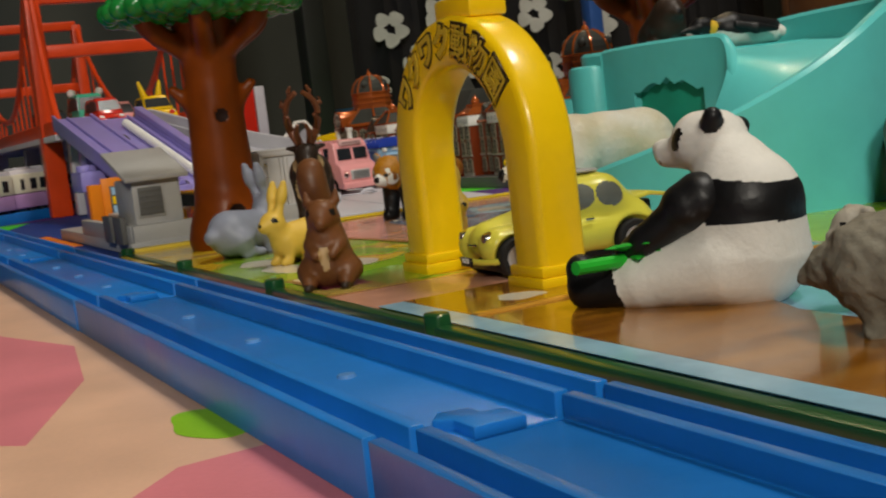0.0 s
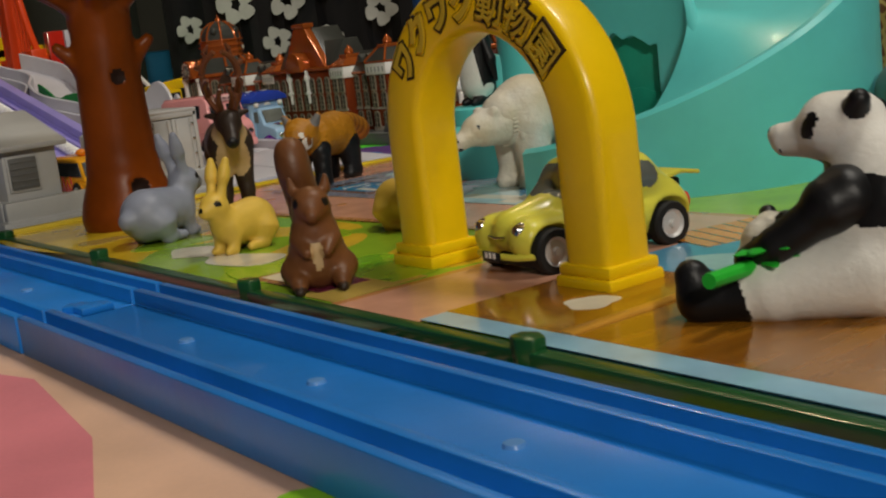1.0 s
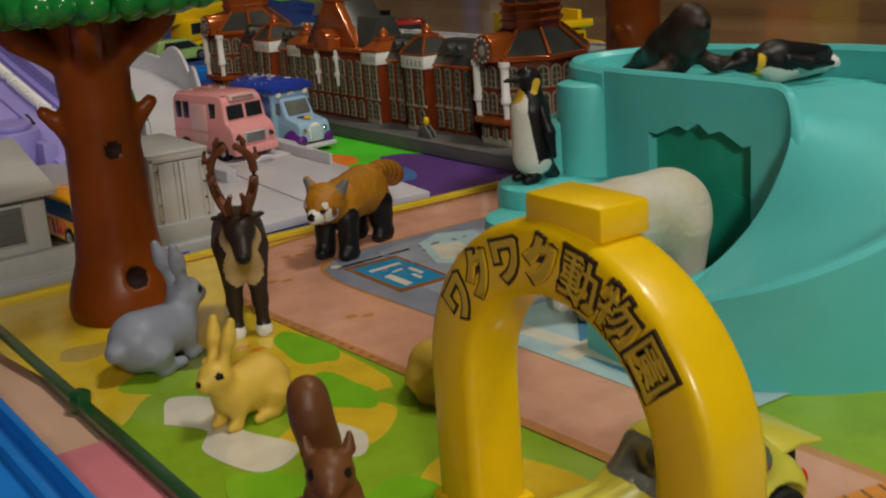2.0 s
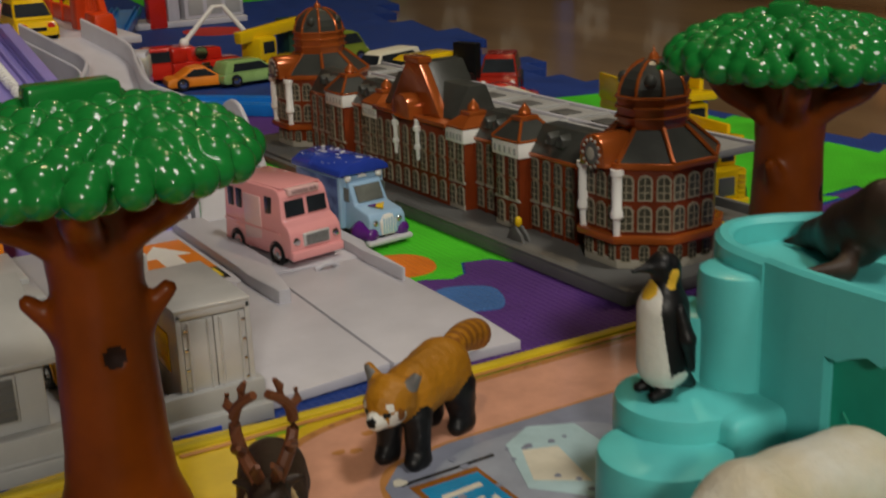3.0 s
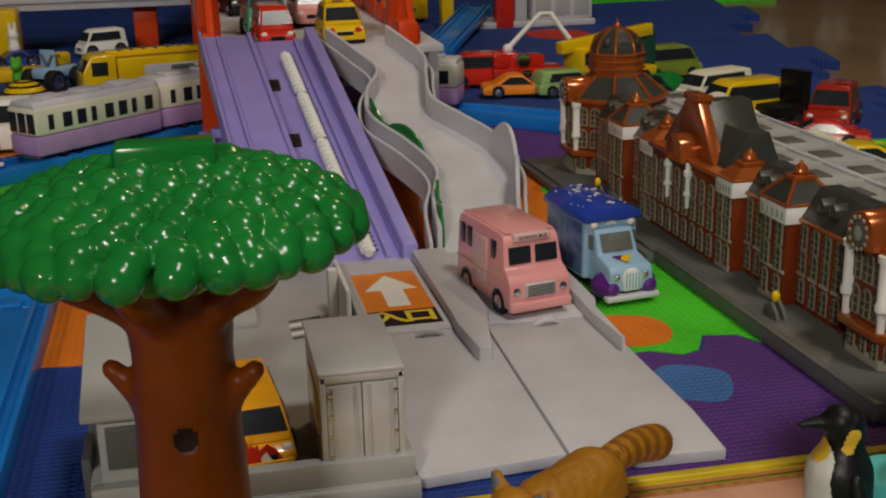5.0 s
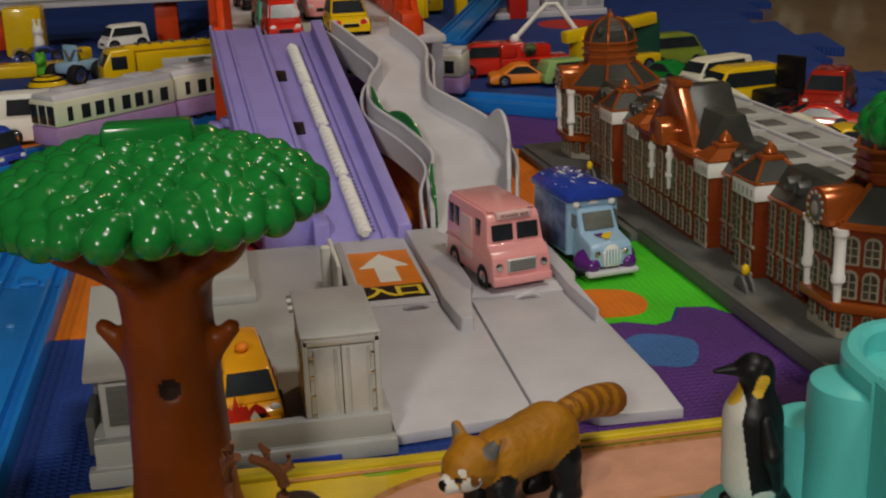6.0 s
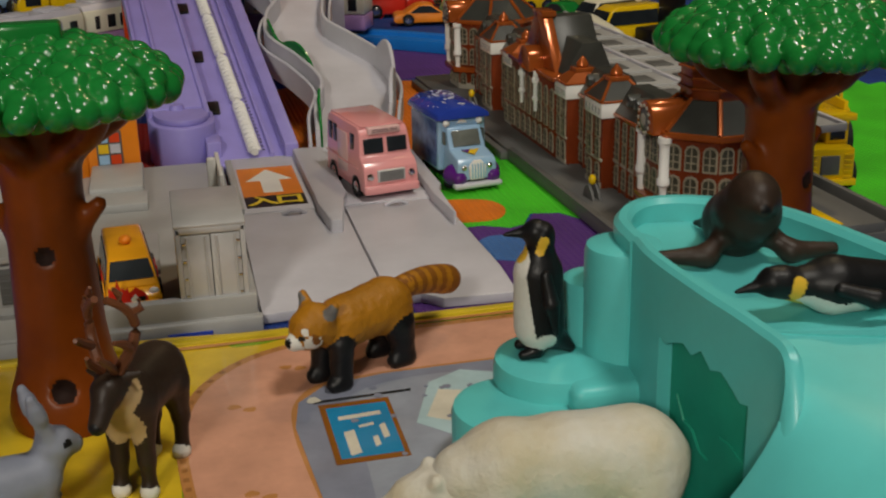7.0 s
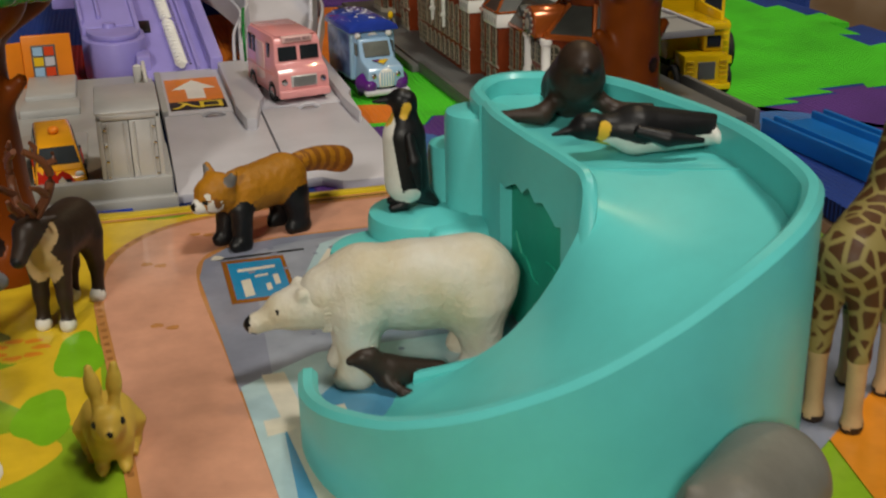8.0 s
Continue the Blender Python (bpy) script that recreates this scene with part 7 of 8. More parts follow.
part("parapet_end", rbox(19.3, 20.7, 85.3, 88.0, 7.25, 8.9, 0.15), ORANGE_RED, bridge)

# vehicles at the top of the ramps
ear_car = car("ear_car", 15.7, 89.8, 7.27, -88, CAB_YELLOW, "yellow toy car with pointed ears on its roof", L=5.2, W=3.0, H=2.75, wb=3.2, style="kei")
for s in (1, -1):
    part("ear", organic([limb((-0.4, 0.7 * s, 2.8), (-0.7, 1.0 * s, 4.1), 0.34, 0.16)], res=0.08), [CAB_YELLOW], ear_car, "pointed yellow ear")
    part("cheek", ball(2.52, 0.95 * s, 0.95, 0.06, 0.28, 0.28), RED, ear_car, "round red cheek")
car("red_car", 10.75, 88.6, 7.27, -86, RED, "glossy red toy van waiting on the lilac ramp", L=5.6, W=2.5, H=2.9, wb=3.3, style="van")
tealcar = car("teal_car", 10.6, 95.6, 7.27, -86, material("mint_enamel", (0.05, 0.40, 0.26), rough=0.25, coat=0.5), "mint green toy car with round ears", L=5.6, W=3.0, H=3.8, wb=3.3, style="van")
for s in (1, -1):
    part("ear", ball(0.2, 1.35 * s, 3.95, 0.4, 0.4, 0.4), WHITE, tealcar, "round white ear")
car("pink_van", 14.6, 101.5, 7.27, -86, PINK, "pink toy van on the raised road", L=5.8, W=2.8, H=3.0, wb=3.4, style="van")
car("black_van", 9.6, 112, 7.27, -80, BLACK, "dark toy van on the raised road", L=5.8, W=2.8, H=3.2, wb=3.4, style="van")


# ---- brick station ----
def build_station():
    st = thing("station_building", 27.45, 37.5, -0.02, 1.7, "red brown brick station model with copper domes", "station model")
    part("base_plate", rbox(0, 12.4, -0.7, 44.4, -0.3, 0.35, 0.08), GREY_DARK, st, "dark grey pavement base")
    part("base_step", rbox(-0.4, 1.2, 20.5, 44.0, -0.3, 0.18, 0.06), GREY_DARK, st)
    part("kerb", rbox(0.0, 0.35, -0.7, 20.4, 0.3, 0.45, 0.04), GREY_DARK, st)
    win_frame, win_pane, bar_m = bmesh.new(), bmesh.new(), bmesh.new()
    # one window: stone frame with a round head, dark pane, glazing bars
    head = [(-0.34, -0.6), (0.34, -0.6), (0.34, 0.35), (0.24, 0.52), (0, 0.6), (-0.24, 0.52), (-0.34, 0.35)]
    hole = [(x * 0.76, z * 0.84) for x, z in head]
    prism(head, -0.06, 0.05, 0, axis="x", bm=win_frame)
    prism(hole, -0.09, 0.0, 0, axis="x", bm=win_pane)
    rbox(-0.12, -0.07, -0.025, 0.025, -0.5, 0.5, 0, bm=bar_m)
    for z in (-0.2, 0.12):
        rbox(-0.12, -0.07, -0.26, 0.26, z - 0.02, z + 0.02, 0, bm=bar_m)
    me_f, me_p, me_b = bm_mesh(win_frame, 0), bm_mesh(win_pane, 0), bm_mesh(bar_m, 0)
    me_f.materials.append(WINDOW_TAN)
    me_p.materials.append(WINDOW_DIM)
    me_b.materials.append(WINDOW_TAN)

    def window(x, y, z, rz=0, k=1.0):
        f = new("window", me_f)
        f.parent = st
        f.matrix_basis = at(x, y, z, rz) @ Matrix.Diagonal((1, k, k, 1))
        for nm, me in (("pane", me_p), ("glazing_bar", me_b)):
            o = new(nm, me)
            o.parent = f

    def wing(y0, y1, x0=2.7, h=4.1, roof=1.3):
        part("wing_wall", rbox(x0, 5.4, y0, y1, 0.3, h, 0.03), BRICK, st)
        part("cornice", rbox(x0 - 0.14, 5.4, y0, y1, h, h + 0.2, 0.05), COPPER, st)
        part("mansard", prism([(x0 - 0.05, h + 0.2), (x0 + 0.85, h + 0.2 + roof), (4.5, h + 0.2 + roof), (5.3, h + 0.2)], y0, y1, 0.03, axis="y"), SLATE, st, "dark slate roof")
        n = max(2, int((y1 - y0) / 0.95))
        for k in range(n):
            y = y0 + (k + 0.5) * (y1 - y0) / n
            for z in (1.15, 2.45, 3.55):
                window(x0 - 0.02, y, z, 0, 0.92)
        for k in range(n + 1):
            y = y0 + k * (y1 - y0) / n
            part("pilaster", rbox(x0 - 0.1, x0 + 0.05, y - 0.07, y + 0.07, 0.3, h, 0.02), BRICK, st)
        part("band", rbox(x0 - 0.08, x0 + 0.05, y0, y1, 1.75, 1.9, 0.02), STONE, st)
        if roof > 1 and y1 - y0 > 2.4:
            for y in ((y0 + y1) / 2 - 0.5, (y0 + y1) / 2 + 0.5):
                part("dormer", prism([(-0.28, 0), (0.28, 0), (0.28, 0.35), (0, 0.6), (-0.28, 0.35)], x0 + 0.05, x0 + 1.1, 0.03, axis="x", m=Matrix.Translation((0, y, h + 0.75))), SLATE, st)

    def block(y0, y1, x0=2.05, h=4.15, cap=0.85):
        part("block_wall", rbox(x0, 5.4, y0, y1, 0.3, h, 0.03), BRICK, st)
        part("white_cornice", rbox(x0 - 0.12, 4.4, y0 - 0.1, y1 + 0.1, h - 0.15, h + 0.6, 0.04), WHITE, st, "white cornice")
        for k in range(5):
            y = y0 + (k + 0.5) * (y1 - y0) / 5
            part("cornice_slot", rbox(x0 - 0.15, x0 - 0.1, y - 0.08, y + 0.08, h + 0.02, h + 0.36, 0), GREY_WARM, st)
        part("eave", rbox(x0 - 0.16, 4.45, y0 - 0.14, y1 + 0.14, h + 0.6, h + 0.73, 0.04), COPPER, st)
        ym, xm = (y0 + y1) / 2, (x0 + 4.3) / 2
        b = bmesh.new()
        lo = [b.verts.new(p) for p in ((x0 - 0.1, y0 - 0.1, h + 0.71), (4.4, y0 - 0.1, h + 0.71), (4.4, y1 + 0.1, h + 0.71), (x0 - 0.1, y1 + 0.1, h + 0.71))]
        hi = [b.verts.new((xm + dx, ym + dy, h + 0.71 + cap)) for dx, dy in ((-0.5, -0.45), (0.5, -0.45), (0.5, 0.45), (-0.5, 0.45))]
        b.faces.new(hi)
        for k in range(4):
            b.faces.new((lo[k], lo[(k + 1) % 4], hi[(k + 1) % 4], hi[k]))
        b.faces.new(lo)
        part("hip_roof", b, SLATE if cap > 0.6 else COPPER, st, smooth=0)
        if cap > 0.6:
            for p, q in zip(((x0 - 0.1, y0 - 0.1), (4.4, y0 - 0.1), (4.4, y1 + 0.1), (x0 - 0.1, y1 + 0.1)), ((xm - 0.5, ym - 0.45), (xm + 0.5, ym - 0.45), (xm + 0.5, ym + 0.45), (xm - 0.5, ym + 0.45))):
                part("hip", tube([(*p, h + 0.73), (*q, h + 0.73 + cap)], 0.09, 6), COPPER, st)
        part("roof_cap", rbox(xm - 0.55, xm + 0.55, ym - 0.5, ym + 0.5, h + 0.71 + cap - 0.05, h + 0.91 + cap, 0.05), COPPER, st)
        part("finial", lathe([(0, 0.65), (0.12, 0.5), (0.3, 0.3), (0.34, 0.1), (0.25, 0)], 14, m=Matrix.Translation((xm, ym, h + 0.89 + cap))), COPPER, st)
        for k in range(2):
            for z in (1.1, 2.4, 3.55):
                window(x0 - 0.02, y0 + (k + 0.5) * (y1 - y0) / 2, z, 0, 0.95)
        part("band", rbox(x0 - 0.06, x0 + 0.05, y0, y1, 1.75, 1.9, 0.02), STONE, st)
        part("ground_storey", rbox(x0 - 0.05, x0 + 0.1, y0 + 0.05, y1 - 0.05, 0.32, 0.62, 0.02), STONE, st)

    def tower(ym):
        xm, r = 4.9, 3.2
        octo = lambda rr: [(xm + rr * math.cos(radians(22.5 + 45 * k)), ym + rr * math.sin(radians(22.5 + 45 * k))) for k in range(8)]
        part("tower_wall", prism(octo(r), 0.3, 5.0, 0.04), BRICK, st)
        part("tower_plinth", prism(octo(r + 0.06), 0.3, 0.75, 0.03), STONE, st)
        part("balcony", prism(octo(r + 0.45), 1.55, 1.9, 0.06), COPPER, st, "copper balcony ring")
        part("tower_cornice", prism(octo(r + 0.2), 4.85, 5.15, 0.06), COPPER, st)
        b = bmesh.new()
        lo, hi = [b.verts.new((*p, 5.12)) for p in octo(r + 0.05)], [b.verts.new((*p, 6.35)) for p in octo(r * 0.54)]
        for k in range(8):
            b.faces.new((lo[k], lo[(k + 1) % 8], hi[(k + 1) % 8], hi[k]))
        b.faces.new(hi)
        b.faces.new(lo)
        part("skirt_roof", b, SLATE, st, "dark skirt roof", smooth=0)
        for k in range(8):
            a, c = octo(r + 0.05)[k], octo(r * 0.54)[k]
            part("hip", tube([(*a, 5.15), (*c, 6.4)], 0.12, 6), COPPER, st)
        part("drum", prism(octo(r * 0.54), 6.3, 7.7, 0.05), COPPER, st, "copper drum")
        for z in (6.75, 7.2, 7.65):
            part("drum_ring", prism(octo(r * 0.58), z, z + 0.13, 0.03), COPPER, st)
        dome = [(r * 0.52 * math.cos(radians(a)), 7.7 + 1.6 * math.sin(radians(a))) for a in (0, 15, 30, 45, 60, 72)] + [(0, 9.32)]
        part("dome", lathe(dome, 8, m=Matrix.Translation((xm, ym, 0)) @ Matrix.Rotation(radians(22.5), 4, "Z")), SLATE, st, "faceted dark dome", smooth=0)
        for k in range(8):
            a = radians(22.5 + 45 * k)
            part("dome_rib", tube([(xm + q * math.cos(a), ym + q * math.sin(a), z) for q, z in dome[:6]], 0.09, 6), COPPER, st)
        for k in range(4):
            a = radians(45 + 90 * k + 0)
            part("dome_window", ball(xm + 1.38 * math.cos(a), ym + 1.38 * math.sin(a), 8.45, 0.3, 0.3, 0.34), SLATE, st)
        part("lantern", lathe([(0, 0.9), (0.07, 0.6), (0.2, 0.5), (0.3, 0.2), (0.45, 0.1), (0.45, 0)], 12, m=Matrix.Translation((xm, ym, 9.0))), COPPER, st, "copper lantern")
        for k in (3, 4, 5, 2, 6):
            a = radians(45 * k)
            ca, sa = math.cos(a), math.sin(a)
            rr = r * math.cos(radians(22.5))
            for off in (-0.85, 0, 0.85):
                for z in (2.65, 4.05):
                    window(xm + ca * rr - sa * off, ym + sa * rr + ca * off, z, math.degrees(a) + 180, 1.0)
                window(xm + ca * rr - sa * off, ym + sa * rr + ca * off, 1.05, math.degrees(a) + 180, 0.7)
        for k in (3, 4):
            a = radians(22.5 + 45 * k)
            x, y = xm + (r + 0.12) * math.cos(a), ym + (r + 0.12) * math.sin(a)
            part("white_column", lathe([(0.16, 1.9), (0.18, 2.6), (0.3, 2.75), (0.3, 3.0), (0.24, 3.1), (0.24, 4.6), (0.32, 4.65), (0.32, 4.9), (0, 4.9)], 14, m=Matrix.Translation((x, y, 0))), WHITE, st, "white turned column")
        for k in (4,):
            a = radians(45 * k)
            x = xm + (r * 0.92 + 0.25) * math.cos(a)
            part("clock_gable", prism([(ym - 0.95, 4.9), (ym + 0.95, 4.9), (ym + 0.95, 5.4)] + [(ym + 0.95 * math.cos(radians(q)), 5.4 + 0.95 * math.sin(radians(q))) for q in range(15, 180, 15)] + [(ym - 0.95, 5.4)], x - 0.35, x + 1.6, 0.08, axis="x"), COPPER, st, "round copper gable")
            part("clock_face", lathe([(0, 0.06), (0.42, 0.06), (0.52, 0.0)], 20, m=Matrix.Translation((x - 0.36, ym, 5.5)) @ Matrix.Rotation(radians(-90), 4, "Y")), GREY_DARK, st, "dark clock face with pale studs")
            for q in range(12):
                part("clock_stud", ball(x - 0.4, ym + 0.62 * math.cos(q * 0.5236), 5.5 + 0.62 * math.sin(q * 0.5236), 0.06, 0.1, 0.1, 1), STONE, st)
            part("clock_centre", ball(x - 0.42, ym, 5.5, 0.05, 0.3, 0.3, 2), STONE, st)

    tower(3.6)
    wing(6.6, 10.6)
    block(10.6, 12.9)
    wing(12.9, 15.9)
    block(15.9, 17.6, 2.0, 4.1, 0.5)
    # centre with its gable and twin columns
    part("centre_wall", rbox(1.9, 5.4, 17.6, 26.0, 0.3, 4.6, 0.03), BRICK, st)
    part("centre_cornice", rbox(1.7, 5.4, 17.5, 26.1, 4.6, 4.85, 0.06), COPPER, st)
    part("centre_gable", prism([(18.9, 4.85), (24.9, 4.85), (22.6, 7.7), (21.2, 7.7)], 2.3, 2.9, 0.05, axis="x"), COPPER, st, "steep copper gable")
    part("centre_roof", prism([(19.0, 4.85), (24.8, 4.85), (22.5, 7.6), (21.3, 7.6)], 2.9, 5.3, 0.05, axis="x"), SLATE, st, "dark steep roof")
    part("centre_slope", prism([(2.5, 4.9), (3.5, 6.6), (4.6, 6.6), (5.3, 4.9)], 17.7, 25.9, 0.04, axis="y"), SLATE, st)
    part("centre_ridge", rbox(2.2, 3.1, 21.0, 22.8, 7.6, 7.95, 0.08), COPPER, st)
    part("arch_gable", prism([(20.9, 4.6), (22.9, 4.6), (22.9, 5.0)] + [(21.9 + 1.0 * math.cos(radians(q)), 5.0 + 1.0 * math.sin(radians(q))) for q in range(15, 180, 15)] + [(20.9, 5.0)], 1.4, 2.8, 0.08, axis="x"), COPPER, st)
    for y in (20.6, 23.2):
        part("white_column", lathe([(0.1, 2.4), (0.12, 3.0), (0.22, 3.05), (0.22, 3.2), (0.13, 3.3), (0.13, 4.0), (0.22, 4.05), (0.22, 4.3), (0.14, 4.35), (0.14, 4.7), (0, 4.7)], 12, m=Matrix.Translation((1.72, y, 0))), WHITE, st)
    for k in range(8):
        for z in (1.15, 2.45, 3.6):
            window(1.88, 18.1 + k * 1.05, z, 0, 0.95)
    block(26.0, 27.7, 2.0, 4.1, 0.5)
    wing(27.7, 30.7)
    block(30.7, 33.0)
    wing(33.0, 37.0)
    tower(40.0)
    # platform canopy behind
    for y0 in range(3, 43, 4):
        part("canopy_panel", rbox(5.6, 11.2, y0 + 0.1, y0 + 3.9, 4.3, 4.5, 0.05), GREY_WARM, st)
        part("canopy_rib", rbox(5.5, 11.3, y0 - 0.08, y0 + 0.12, 4.25, 4.62, 0.04), GREY_WARM, st)
    for x in (5.6, 8.3, 11.2):
        part("canopy_beam", rbox(x - 0.12, x + 0.12, 3, 43, 4.3, 4.66, 0.04), GREY, st)
    for y0 in range(7, 43, 4):
        for x in (6.6, 9.4):
            part("canopy_vent", rbox(x - 0.5, x + 0.7, y0 + 1.2, y0 + 2.8, 4.48, 4.57, 0.03), GREY_DARK, st)
    for y in range(9, 43, 8):
        part("canopy_post", rbox(10.0, 10.4, y, y + 0.4, 0.3, 4.32, 0.05), WHITE, st)
    part("platform", rbox(9.2, 11.6, -0.6, 43.5, 0.3, 0.8, 0.06), GREY_DARK, st)
    part("platform_edge", rbox(9.0, 9.5, -0.4, 12, 0.8, 0.9, 0.03), CAB_YELLOW, st, "yellow platform edge")
    part("platform_rail", rbox(12.0, 12.3, -0.7, 44, 0.3, 1.1, 0.05), GREY_DARK, st)
    for k, y in enumerate((9.3, 32.3)):
        part("lever_fin", prism([(y - 0.75, 0.3), (y + 0.75, 0.3), (y + 0.5, 0.85), (y, 1.05), (y - 0.5, 0.7)], 0.85, 1.0, 0.03, axis="x"), GREY_DARK, st)
        part("lever_fin", prism([(y - 0.75, 0.3), (y + 0.75, 0.3), (y + 0.5, 0.85), (y, 1.05), (y - 0.5, 0.7)], 1.2, 1.35, 0.03, axis="x"), GREY_DARK, st)
        part("lever_knob", ball(1.1, y + 0.05, 1.25, 0.2, 0.2, 0.28), CAB_YELLOW, st, "yellow lever knob")
    st.matrix_basis = st.matrix_basis @ Matrix.Diagonal((1, 0.91, 1, 1))


build_station()
for k, (x, y) in enumerate(((38.8, 60.0), (38.9, 73.0))):
    tr = thing("train_roof", x, y, 0, 0, "cream rounded toy train behind the station", "toy train", "cream trains")
    part("body", organic([limb((0, -2.4, 3.3), (0, 2.4, 3.5), 0.95, 1.05), limb((0, -2.4, 1.6), (0, 2.4, 1.6), 1.2, 1.2)], res=0.16, k=0.5), [CREAM], tr)
    part("window_band", rbox(-1.2, 1.2, -2.0, 2.0, 2.5, 2.85, 0.05), DARK_GLASS, tr)

# ---- vehicles and toys around the far railway ----
def train_car(x, y, rz, front=False):
    t = thing("train_car", x, y, TZ + 0.8, rz, "cream and lilac toy commuter train car on the track", "toy train", "train cars")
    L, W = 12.2, 3.6
    lilac = bpy.data.materials.get("train_lilac") or material("train_lilac", (0.46, 0.27, 0.55), rough=0.35)
    part("lower_body", rbox(-L / 2, L / 2, -W / 2, W / 2, 0.5, 2.1, 0.2), lilac, t)
    part("upper_body", rbox(-L / 2, L / 2, -W / 2, W / 2, 2.1, 4.3, 0.25), CREAM, t)
    part("roof", prism([(-W / 2 + 0.1, 4.2), (-W / 2 + 0.5, 4.75), (W / 2 - 0.5, 4.75), (W / 2 - 0.1, 4.2)], -L / 2 + 0.1, L / 2 - 0.1, 0.12, axis="x"), GREY, t)
    for k in range(3):
        part("roof_unit", rbox(-4.6 + 3.6 * k, -2.6 + 3.6 * k, -0.9, 0.9, 4.7, 5.0, 0.12), GREY, t)
    for s in (1, -1):
        for k in range(8):
            wx = -5.0 + 1.35 * k
            part("window", rbox(wx, wx + (0.85 if k % 3 else 0.5), s * W / 2 - 0.03, s * W / 2 + 0.03, 2.5, 3.7, 0.02), DARK_GLASS, t)
        for wx in (-3.6, -2.2, 2.2, 3.6):
            wheel(t, wx, s * 1.25, 0.55, 0.4, GREY_DARK)
    if front:
        for k in (-1, 0, 1):
            part("front_window", rbox(-L / 2 - 0.04, -L / 2 + 0.03, k * 1.12 - 0.45, k * 1.12 + 0.45, 2.3, 3.9, 0.03), DARK_GLASS, t)
    t.matrix_basis = t.matrix_basis @ Matrix.Diagonal((0.9, 0.86, 0.86, 1))
    part("underframe", rbox(-L / 2 + 0.4, L / 2 - 0.4, -1.2, 1.2, 0.15, 0.6, 0.05), GREY_DARK, t)


train_car(-2.6, 90.1, 43, True)
train_car(5.9, 97.7, 37)
train_car(21.3, 99.0, -24)


def big_truck(name, x, y, z, rz, label):
    t = thing(name, x, y, z, rz, label, "toy truck")
    part("cab", shell([(2.6, 0.6), (2.6, 4.2), (2.9, 4.4), (4.6, 4.3), (5.3, 3.0), (5.4, 0.6)], 3.0, 0.2, 0.06), CAB_YELLOW, t)
    part("box", rbox(-5.2, 2.5, -1.45, 1.45, 1.6, 3.9, 0.12), CAB_YELLOW, t)
    part("side_panel", rbox(-4.9, 0.4, -1.5, 1.5, 1.5, 3.3, 0.05), GREY, t, "silver side panel with dark bars")
    for s in (1, -1):
        part("brand_bar", rbox(-3.8, -1.8, s * 1.52 - 0.02, s * 1.52 + 0.02, 2.75, 3.15, 0), GREY_DARK, t)
        part("stripe", prism([(-4.8, 1.9), (-3.9, 1.9), (-2.9, 3.3), (-3.8, 3.3)], s * 1.52 - 0.02, s * 1.52 + 0.02, 0, axis="y"), WHITE, t)
        part("side_window", rbox(3.3, 4.6, s * 1.45 - 0.05, s * 1.45 + 0.05, 2.7, 3.8, 0.1), DARK_GLASS, t)
        for wx in (4.0, -1.9, -3.6):
            wheel(t, wx, s * 1.35, 0.75, 0.5)
    part("windscreen", rbox(-0.04, 0.05, -1.25, 1.25, -0.6, 0.5, 0.1, m=Matrix.Translation((4.98, 0, 3.5)) @ Matrix.Rotation(radians(-28), 4, "Y")), DARK_GLASS, t)
    part("ladder", rbox(-6.4, 3.2, -0.55, 0.55, 4.0, 4.5, 0.08), CAB_YELLOW, t)
    for k in range(9):
        part("rung", rbox(-6.0 + k, -5.8 + k, -0.6, 0.6, 4.45, 4.62, 0.03), GREY_DARK, t)
    part("chassis", rbox(-5.2, 5.3, -1.2, 1.2, 0.6, 1.5, 0.08), SILVER, t)
    t.matrix_basis = t.matrix_basis @ Matrix.Scale(1.08, 4)


big_truck("ladder_truck", 0.9, 112.3, -0.3, 195, "yellow toy ladder truck parked beyond the track")
car("camper_van", -7.6, 94.6, -0.3, 0, WHITE, "white toy camper van with a red stripe", L=7.6, W=3.0, H=3.9, wb=4.6, r=0.65, style="van")
car("blue_engine", -10.2, 84.6, -0.3, -40, NAVY, "blue and red toy engine car on the green mat", L=4.8, W=2.6, H=3.2, wb=2.8, style="van")
bee = thing("striped_toy", -9.9, 114.5, -0.3, 0, "yellow and black striped round toy bug", "toy")
part("body", lathe([(0, 2.2), (0.8, 2.1), (1.5, 1.7), (2.0, 1.0), (2.1, 0.4), (1.7, 0)], 24), CAB_YELLOW, bee)
for rr, zz in ((0.7, 2.16), (1.35, 1.85), (1.85, 1.3)):
    part("stripe", lathe([(rr, zz), (rr + 0.18, zz - 0.02), (rr + 0.2, zz - 0.15)], 24), BLACK, bee)
for s in (1, -1):
    part("wing", ball(0.2, 2.3 * s, 0.9, 0.8, 0.9, 0.12), CAB_YELLOW, bee)
quad = thing("quad_bike", -7.9, 122.4, -0.3, 230, "blue grey toy quad bike with a rider seat", "toy vehicle")
part("body", rbox(-1.6, 1.6, -0.8, 0.8, 0.9, 1.7, 0.25), SKY, quad)
part("seat", rbox(-1.2, 0.2, -0.5, 0.5, 1.7, 2.6, 0.2), CAB_YELLOW, quad)
for s in (1, -1):
    for wx in (1.2, -1.2):
        wheel(quad, wx, s * 1.1, 0.8, 0.7)
part("screen", rbox(0.5, 0.62, -0.7, 0.7, 1.6, 2.9, 0.05), SKY, quad)
for s in (1, -1):
    part("handlebar", tube([(0.7, 0, 1.7), (0.6, 0.5 * s, 2.5), (0.3, 0.95 * s, 2.5)], 0.12, 6), GREY_DARK, quad)
quad.matrix_basis = quad.matrix_basis @ Matrix.Scale(1.35, 4)
